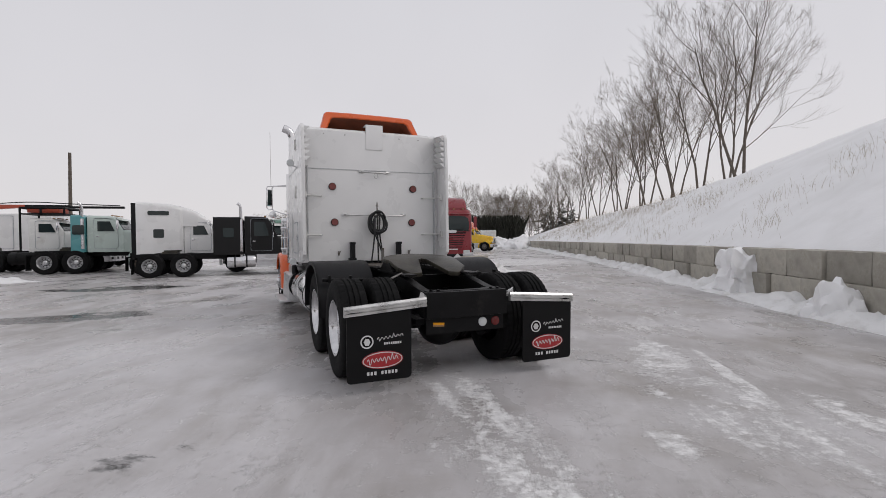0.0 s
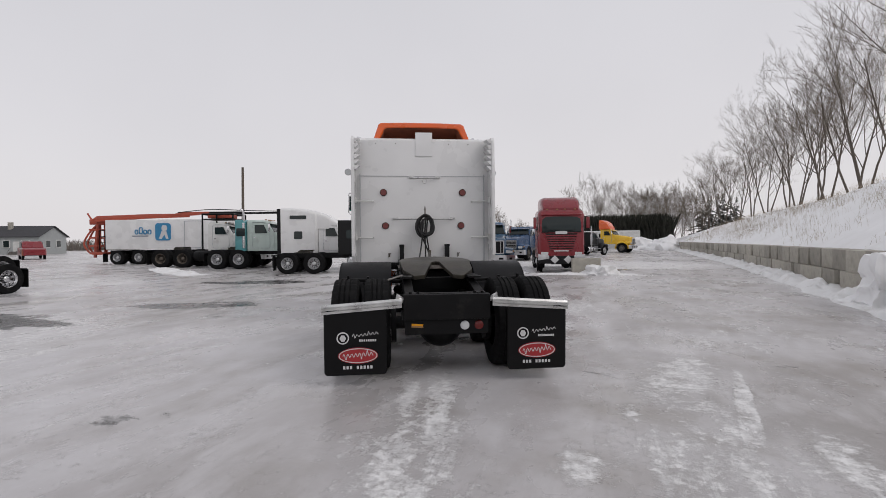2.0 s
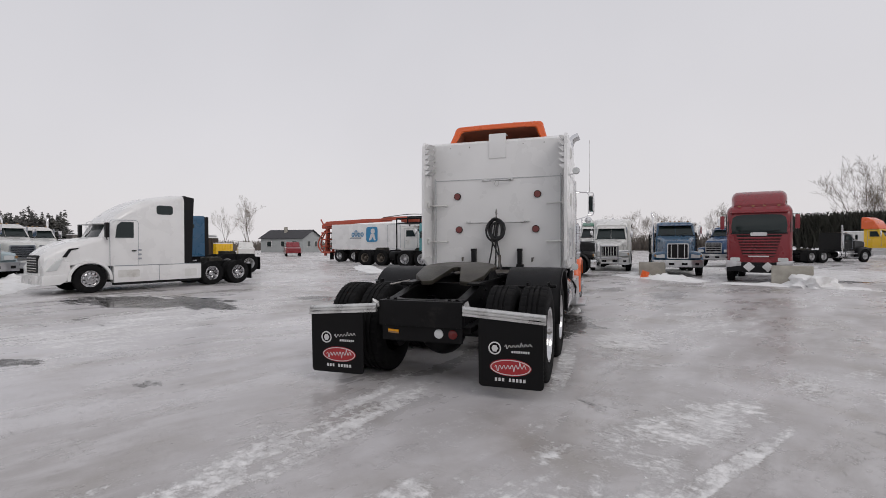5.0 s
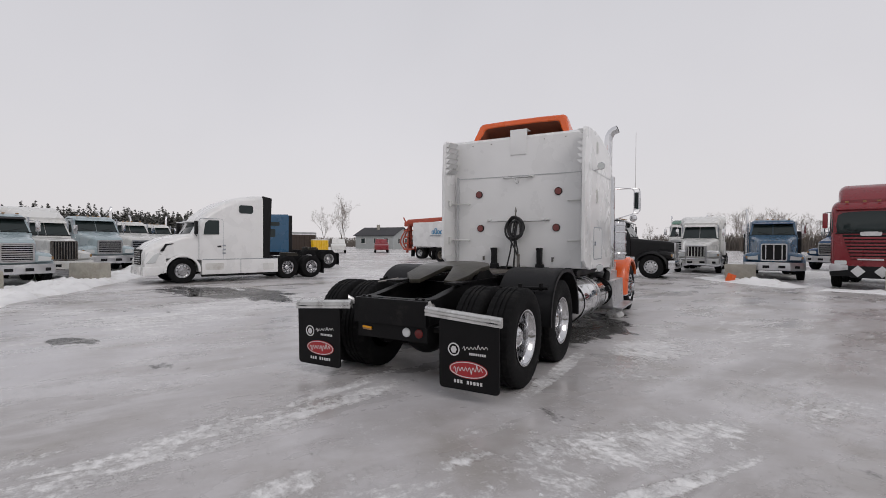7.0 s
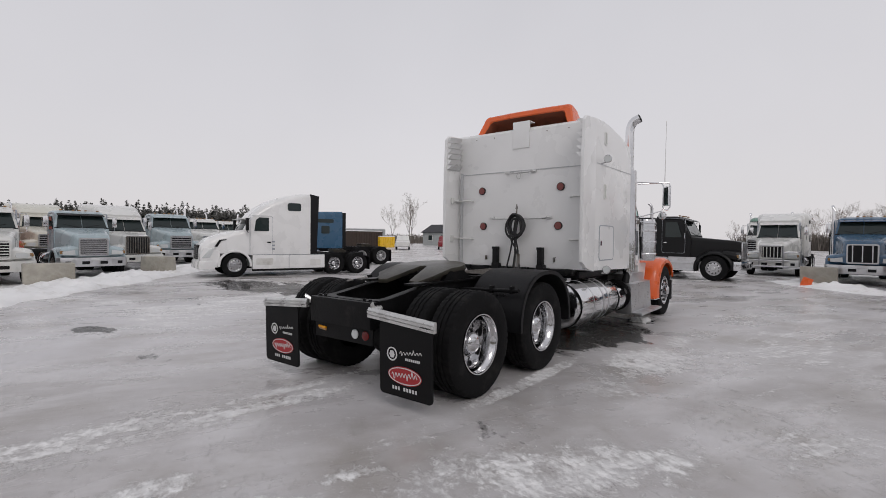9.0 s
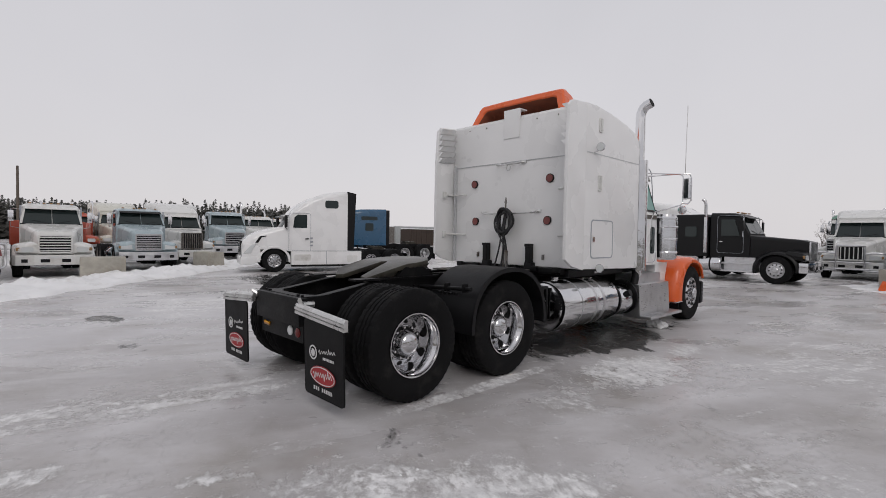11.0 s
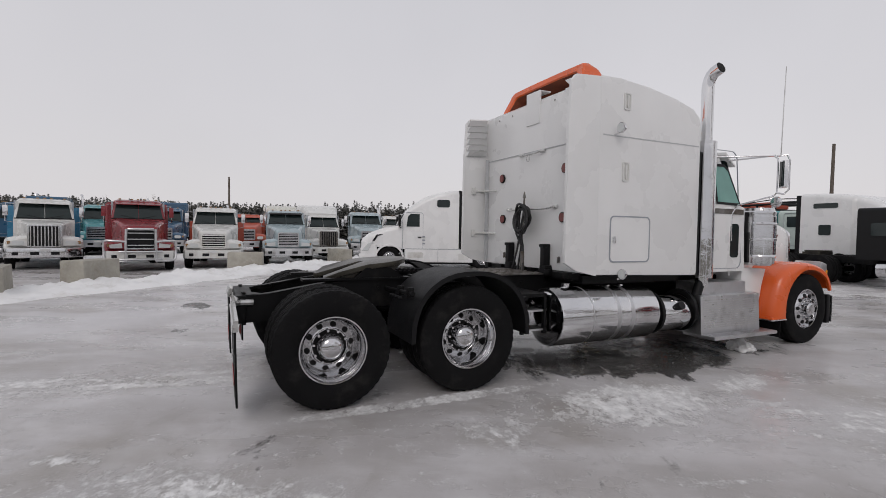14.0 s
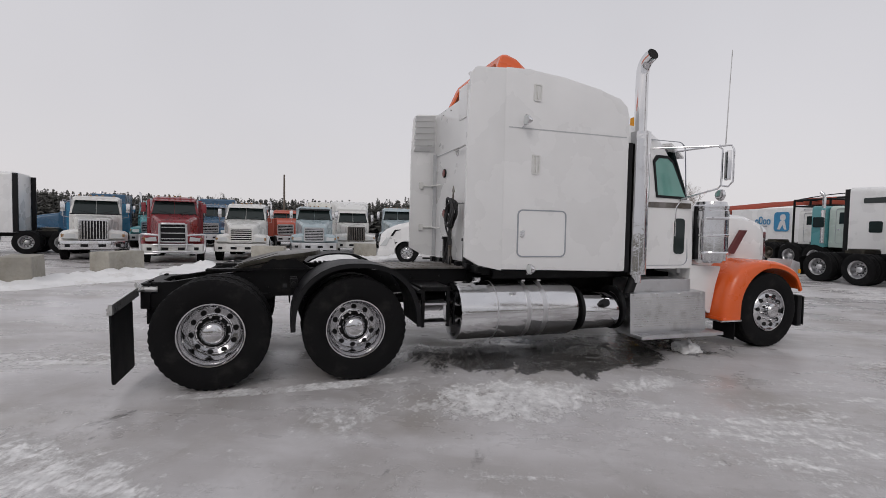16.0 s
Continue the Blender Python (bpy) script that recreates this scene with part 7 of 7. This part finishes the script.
        part("underside", bm, PLASTIC, skirt)
        bm = B()
        prism(bm, [(-3.30, 0.98), (-3.62, 0.98), (-3.66, 2.2), (-3.72, 3.70), (-3.30, 3.78)], s * 1.10, s * 1.222, 0.015)
        part("side_extender", bm, PLASTIC, T, "dark grey side extender")
        out_ = [(0.70 * math.cos(radians(a)), 0.52 + 0.66 * math.sin(radians(a))) for a in range(-6, 187, 12)]
        inn = [(0.60 * math.cos(radians(a)), 0.52 + 0.57 * math.sin(radians(a))) for a in range(-6, 187, 12)]
        bm = B()
        prism(bm, out_ + inn[::-1], s * 1.04, s * 1.225, 0.025)
        prism(bm, out_ + [(y, z - 0.03) for y, z in out_[::-1]], s * 0.6, s * 1.2)
        prism(bm, [(0.55, 0.55), (1.34, 0.52), (1.36, 0.95), (1.2, 1.30), (0.6, 1.16)], s * 0.7, s * 1.16, 0.06)
        wing = part("front_wing", bm, WHITE, T)
        bm = B()
        prism(bm, [(1.30, 0.84), (0.98, 0.86), (0.78, 1.30), (1.02, 1.18)], s * 1.0, s * 1.19, 0.03)
        part("headlamp", bm, LAMP, wing, "swept-back headlamp")
        bm = B()
        prism(bm, [(0.80, 1.32), (0.60, 1.62), (0.30, 1.64), (0.36, 1.60), (0.54, 1.56), (0.68, 1.32)], s * 1.04, s * 1.085)
        part("air_intake", bm, PLASTIC, wing)
        bm = B()
        prism(bm, [(1.42, 0.36), (1.40, 0.70), (0.66, 0.72), (0.66, 0.50), (0.9, 0.36)], s * 0.5, s * 1.19, 0.05)
        part("bumper_corner", bm, WHITE, T)
        bm = B()
        tube(bm, [(s * 1.12, -0.6, 2.55), (s * 1.36, -0.45, 2.55), (s * 1.36, -0.45, 2.0), (s * 1.12, -0.55, 1.95)], 0.02, 6)
        arm = part("mirror_arm", bm, PLASTIC, T)
        bm = B()
        box(bm, s * 1.36, -0.46, 2.30, 0.18, 0.12, 0.55, 0.04)
        part("mirror", bm, PLASTIC, arm)
    bm = B()
    span(bm, -0.6, 0.6, 1.25, 1.43, 0.36, 0.70, 0.04)
    part("bumper", bm, WHITE, T)
    bm = B()
    prism(bm, round_rect(1.2, 0.62, 0.1, 4, 0, 1.08), 1.30, 1.385, axis="y")
    g = part("grille", bm, PLASTIC, bonnet)
    for k in range(6):
        bm = B()
        span(bm, -0.55, 0.55, 1.38, 1.40, 0.83 + 0.09 * k, 0.86 + 0.09 * k)
        part("grille_bar", bm, CHROME, g)
    return T


aero_tractor("white streamlined sleeper tractor with dark rear extenders on wet ice", at_(-15.62, 4.54, 187.7))

# ---- the municipal lorries beyond, house, cars, masts ----
box_lorry = lorry("white box lorry with a blue square emblem on its side", at_(-21.81, 29.88, -73.0), WHITE2, "alu", "slope", 2.7, bars=6, stacks=(), axles=(-9.3, -10.9), rear=-11.9, body=(9.0, 3.25, WHITE), ribs=False, group="parked lorries")
for s in (-1, 1):
    bm = B()
    prism(bm, round_rect(1.15, 1.25, 0.2, 4, -7.4, 2.35), s * 1.252, s * 1.262)
    emblem = part("emblem", bm, BLUEPRINT, box_lorry, "blue square emblem with a white shape")
    bm = B()
    prism(bm, round_rect(0.4, 0.42, 0.15, 4, -7.3, 2.62), s * 1.262, s * 1.268)
    prism(bm, [(-7.7, 1.85), (-7.5, 2.4), (-7.15, 2.4), (-7.0, 1.85), (-7.18, 1.85), (-7.3, 2.15), (-7.5, 1.85)], s * 1.262, s * 1.268)
    part("emblem_shape", bm, WHITEPRINT, emblem)
    for k, (w, h, z) in enumerate(((0.32, 0.42, 2.45), (0.30, 0.42, 2.45), (0.32, 0.62, 2.55), (0.30, 0.42, 2.45))):
        bm = B()
        ring_strip(bm, round_rect(w * 0.9, h * 0.85, 0.12, 4, -8.4 - 0.32 * k, z - 0.1), round_rect(w * 0.9 - 0.14, h * 0.85 - 0.14, 0.07, 4, -8.4 - 0.32 * k, z - 0.1), s * 1.252, s * 1.262)
        part("plain_letter_bar", bm, BLUEPRINT, box_lorry)
    bm = B()
    span(bm, s * 1.252, s * 1.258, -8.5, -9.7, 2.0, 2.1)
    part("plain_letter_bar", bm, GREYPRINT, box_lorry)
    bm = B()
    ring_strip(bm, round_rect(1.25, 1.95, 0.05, 2, -5.2, 2.15), round_rect(1.2, 1.9, 0.05, 2, -5.2, 2.15), s * 1.252, s * 1.262)
    part("side_door", bm, GREYPRINT, box_lorry)

# crane on the box lorry: column behind the body, boom folded along its roof
bm = B()
for x in (-0.55, 0.55):
    rod(bm, (x, -13.0, 0.5), (x * 0.7, -12.9, 3.1), 0.12, 0.09, n=8)
rod(bm, (0, -13.2, 0.7), (0, -13.1, 3.0), 0.20, 0.16, n=10)
for z in (0.75, 1.3, 1.9, 2.5):
    span(bm, -0.75, 0.75, -13.3, -12.7, z, z + 0.13, 0.02)
for x in (-0.5, 0.3, 0.6):
    tube(bm, curve_pts([(x, -13.3, 0.8), (x * 1.3, -13.65, 1.5), (x, -13.4, 2.3), (0.1, -13.0, 3.1)], 5), 0.07, 6)
span(bm, -0.45, 0.45, -13.5, -12.3, 2.95, 3.35, 0.08)
rod(bm, (0.2, -13.4, 3.2), (0.2, -13.8, 3.8), 0.07, n=6)
span(bm, -0.9, 0.9, -13.0, -11.9, 0.72, 0.9, 0.02)
part("crane_column", bm, CRANE, box_lorry, "orange crane column with rams")
bm = B()
for z in (1.15, 1.6, 2.05, 2.5):
    tube(bm, [(-1.1, -11.75, z), (-1.1, -12.25, z), (1.1, -12.25, z), (1.1, -11.75, z)], 0.025, 5)
for x, y in ((-1.1, -11.8), (-1.1, -12.25), (0, -12.25), (1.1, -12.25), (1.1, -11.8)):
    rod(bm, (x, y, 1.05), (x, y, 2.5), 0.025, n=5)
part("ladder_cage", bm, CHASSIS, box_lorry, "black tubular cage")
bm = B()
prism(bm, [(-13.0, 3.32), (-12.6, 3.56), (-8.6, 3.68), (-5.8, 3.68), (-5.8, 3.42), (-9.0, 3.34), (-12.9, 3.12)], 0.55, 0.85, 0.03)
boom = part("boom", bm, CRANE, box_lorry, "orange folded crane boom")
bm = B()
prism(bm, [(-7.2, 3.62), (-5.9, 3.80), (-4.2, 3.80), (-4.2, 3.64), (-6.0, 3.50)], 0.50, 0.90, 0.03)
part("boom_joint", bm, CRANE, boom)
bm = B()
span(bm, 0.58, 0.82, -4.3, -1.9, 3.62, 3.80, 0.03)
span(bm, 0.60, 0.80, -2.0, 1.0, 3.60, 3.74, 0.03)
part("boom_tip", bm, PLASTIC, boom, "dark grey boom extension")
bm = B()
tube(bm, curve_pts([(0.9, -6.5, 3.75), (0.92, -4.0, 3.95), (0.9, -1.5, 3.85), (0.85, 0.8, 3.78)], 5), 0.03, 5)
part("boom_hose", bm, PLASTIC, boom)

crane_lorry = lorry("white day-cab lorry with black gantry over its cab", at_(-19.42, 25.39, -72), WHITE2, "muddy", "slope", 2.55, bars=6, stacks=(), axles=(-3.75, -5.0), rear=-5.75, tank_mat=CHASSIS, size=1.08)
bm = B()
span(bm, -0.85, 0.85, -2.75, -0.9, 2.74, 2.80, 0.02)
gantry = part("gantry", bm, CHASSIS, crane_lorry, "black tubular gantry")
bars_ = [((x, -2.72, 1.0), (x, -2.72, 3.05)) for x in (-0.85, 0.85)] + [((x, y, 2.8), (x, y, 3.05)) for x in (-0.85, 0.85) for y in (-1.9, -0.95)]
bars_ += [((x, -2.72, 3.05), (x, -0.95, 3.05)) for x in (-0.85, 0.85)] + [((-0.85, y, 3.05), (0.85, y, 3.05)) for y in (-2.72, -1.9, -0.95)]
for a, b in bars_:
    bm = B()
    rod(bm, a, b, 0.05, n=6)
    part("gantry_bar", bm, CHASSIS, gantry)
bm = B()
span(bm, -0.5, 0.5, -2.6, -1.3, 2.84, 3.05, 0.04)
part("gantry_box", bm, CRANE, gantry)
lorry("pale green tractor with teal sleeper and bright rims", at_(-15.73, 24.57, -71), MINTP, "alu", "slope", 2.6, bars=6, axles=(-2.75, -3.9), rear=-4.55, sleeper=(0.55, 2.62, TEALP, "box"), size=1.08, tanks=False)


def mast(x, y, h, r, label):
    bm = B()
    rod(bm, (0, 0, -0.3), (0.08, 0, h), r, r * 0.7, n=10)
    single("wooden_pole", bm, BARK, label, "pole", pose(x, y, 0))


mast(-26.08, 31.8, 7.6, 0.13, "bare dark wooden pole standing behind the lorries")
mast(-62.9, -23.4, 8.8, 0.17, "bare dark wooden pole standing before the conifers")


def house():
    H = thing("house", "single-storey grey sided house with dark gabled roof", "house", pose(-89.83, 52.76, 0, 0, 0, -61.18))
    H.scale = (0.88, 0.88, 0.88)
    bm = B()
    span(bm, -4.2, 4.2, -5.5, 5.5, 0, 3.3)
    wall = part("wall", bm, SIDING, H)
    bm = B()
    prism(bm, [(-4.2, 3.3), (4.2, 3.3), (0, 5.1)], -5.5, 5.5, axis="y")
    part("gable", bm, SIDING, H)
    bm = B()
    for s in (-1, 1):
        prism(bm, [(s * 4.6, 3.12), (s * 4.6, 3.24), (0, 5.28), (0, 5.14)], -5.9, 5.9, axis="y")
    part("roof", bm, SHINGLE, H)
    bm = B()
    span(bm, 1.0, 1.6, -1.0, -0.4, 4.2, 5.9)
    part("chimney", bm, CONCRETE, H)
    for x, y, sx, sy, z, h in ((4.21, -3.2, 0.06, 1.1, 1.9, 1.2), (4.21, 0.4, 0.06, 0.9, 1.9, 1.2), (4.21, 3.4, 0.06, 1.2, 1.9, 1.2), (-1.6, 5.51, 1.1, 0.06, 1.9, 1.2), (1.6, 5.51, 1.1, 0.06, 1.9, 1.2)):
        bm = B()
        box(bm, x, y, z, sx + 0.06, sy + 0.24 if sy > 0.1 else sy + 0.02, h + 0.24)
        if sx > 0.1:
            box(bm, x, y, z, sx + 0.24, 0.06, h + 0.24)
        w = part("window", bm, WHITE2, H)
        bm = B()
        box(bm, x + (0.06 if sx < 0.1 else 0), y + (0.06 if sx > 0.1 else 0), z, sx, sy, h)
        part("pane", bm, GLASS, w)
    bm = B()
    box(bm, 4.24, 1.9, 1.3, 0.1, 0.95, 2.1)
    part("door", bm, WHITE2, H)
    bm = B()
    for k in range(3):
        span(bm, 4.25, 4.9 + 0.3 * (2 - k), 1.2, 2.6, 0.18 * k, 0.18 * k + 0.18)
    for y in (1.2, 2.6):
        rod(bm, (5.4, y, 0.4), (4.4, y, 1.4), 0.03, n=6)
    part("steps", bm, STEEL, H)


house()


def car(label, at, mat, pickup):
    C = thing("car", label, "car", at, "far parked cars")
    bm = B()
    if pickup:
        loft(bm, sections([(2.7, 0.85, 0.45, 1.0, 0.15), (2.5, 0.95, 0.4, 1.12, 0.12), (1.2, 0.98, 0.4, 1.2, 0.1), (-2.7, 0.98, 0.45, 1.2, 0.06)]))
        cabr = [(0.95, 0.88, 1.1, 1.25, 0.05), (0.3, 0.82, 1.1, 1.85, 0.12), (-1.1, 0.82, 1.1, 1.88, 0.12), (-1.25, 0.85, 1.1, 1.25, 0.05)]
    else:
        loft(bm, sections([(2.2, 0.75, 0.4, 0.72, 0.12), (2.0, 0.85, 0.35, 0.85, 0.12), (0.9, 0.88, 0.35, 0.98, 0.1), (-1.6, 0.88, 0.35, 1.0, 0.1), (-2.2, 0.8, 0.4, 0.9, 0.1)]))
        cabr = [(0.9, 0.8, 0.9, 1.0, 0.05), (0.1, 0.68, 0.9, 1.42, 0.12), (-1.0, 0.68, 0.9, 1.42, 0.12), (-1.8, 0.78, 0.9, 1.0, 0.05)]
    part("body", bm, mat, C)
    bm = B()
    loft(bm, sections(cabr))
    top = part("cabin", bm, mat, C)
    for s in (-1, 1):
        bm = B()
        z0, z1 = (1.25, 1.75) if pickup else (1.0, 1.34)
        prism(bm, [(0.6 if pickup else 0.5, z0), (-1.05, z0), (-0.95, z1), (0.25 if pickup else 0.1, z1)], s * 0.7, s * 0.87)
        part("side_window", bm, GLASS, top)
        for y in ((1.75, -1.75) if pickup else (1.35, -1.35)):
            w = part("wheel", RIM_ALU_S, None, C, at=Matrix.Translation((s * 0.85, y, 0.36)) @ Matrix.Rotation(0 if s > 0 else math.pi, 4, "Z") @ Matrix.Diagonal((0.7, 0.69, 0.69, 1)))
            part("tyre", TYRE_FAR, None, w)


car("white pickup truck parked far off on snow", pose(-56.1, 28.0, 0, 0, 0, -112), WHITE2, True)
car("dark red pickup parked in front of the grey house", pose(-55.5, 34.1, 0, 0, 0, -116), REDP, True)
car("white pickup truck parked in the far yard", pose(-74.01, 26.67, 0, 0, 0, -119.76), WHITE2, True)


def container(label, at, mat, L=9.0, H=2.7):
    C = thing("container", label, "container", at, "far containers")
    bm = B()
    span(bm, -1.22, 1.22, -L / 2, L / 2, 0.0, H, 0.03)
    body = part("body", bm, mat, C)
    for k in range(int(L / 0.5)):
        for s in (-1, 1):
            bm = B()
            span(bm, s * 1.22, s * 1.26, -L / 2 + 0.2 + 0.5 * k, -L / 2 + 0.42 + 0.5 * k, 0.25, H - 0.15)
            part("rib", bm, mat, body)
    bm = B()
    span(bm, -1.2, 1.2, -L / 2, L / 2, H, H + 0.12, 0.05)
    part("snow_cover", bm, SNOW, C)


container("rust-red container with snow on top, far across the yard", pose(-67.5, 25.9, 0, 0, 0, 24), RUST, 6, 2.5)
container("orange-red container with snow on top, far across the yard", pose(-69.98, 15.41, 0, 0, 0, 10.47), RUST, 8, 2.2)
container("grey container with snow on top, far across the yard", pose(-92.01, 21.31, 0, 0, 0, 10.42), STEEL, 12, 3.2)
container("grey site container with snow on top, beyond the house", pose(-95.03, 32.58, 0, 0, 0, 15.24), SIDING, 14, 3.4)
container("white site container with snow on top", pose(2.2, 85.0, 0, 0, 0, 86), WHITE2, 9, 2.9)
container("yellow machine body with snow on top, far across the yard", pose(-68.5, 29.4, 0, 0, 0, 24), YELLOWP, 3.2, 1.7)

# ---- loose crumbs of snow and ice, too many to count ----
def crumbs_of_snow():
    rng = random.Random(77)
    beds = ((2.33, 5.54, 0.55, 1.2, 90), (2.83, 6.39, 0.35, 0.6, 40), (0.82, 8.68, 0.7, 1.2, 90), (0.57, 3.69, 0.3, 1.8, 60), (2.93, 4.4, 0.25, 1.6, 70), (2.69, 3.59, 0.8, 0.9, 60), (-0.61, 10.03, 0.7, 0.5, 30), (3.83, 10.21, 3.0, 4.5, 40))
    verts, faces = [], []
    for cx, cy, rx, ry, n_ in beds:
        for k in range(n_ // 7):
            x, y = rng.gauss(cx, rx * 0.55), rng.gauss(cy, ry * 0.55)
            r = 0.003 + 0.009 * rng.random() ** 2
            b, turn = len(verts), rng.uniform(0, 6)
            for j in range(5):
                q = turn + j * math.tau / 5
                w = r * rng.uniform(0.7, 1.4)
                verts.append((x + w * math.cos(q), y + w * math.sin(q), -0.002))
            for j in range(5):
                q = turn + 0.4 + j * math.tau / 5
                w = r * rng.uniform(0.4, 0.9)
                verts.append((x + w * math.cos(q), y + w * math.sin(q), r * rng.uniform(0.5, 1.0)))
            for j in range(5):
                i = (j + 1) % 5
                faces.append((b + j, b + i, b + 5 + i, b + 5 + j))
            faces.append((b + 5, b + 6, b + 7, b + 8, b + 9))
    me = bpy.data.meshes.new("snow_crumbs")
    me.from_pydata(verts, [], faces)
    me.materials.append(SNOW)
    tagged(new("snow_crumbs", me), "loose crumbs of snow scattered over the ice", "snow", kind="stuff")


crumbs_of_snow()
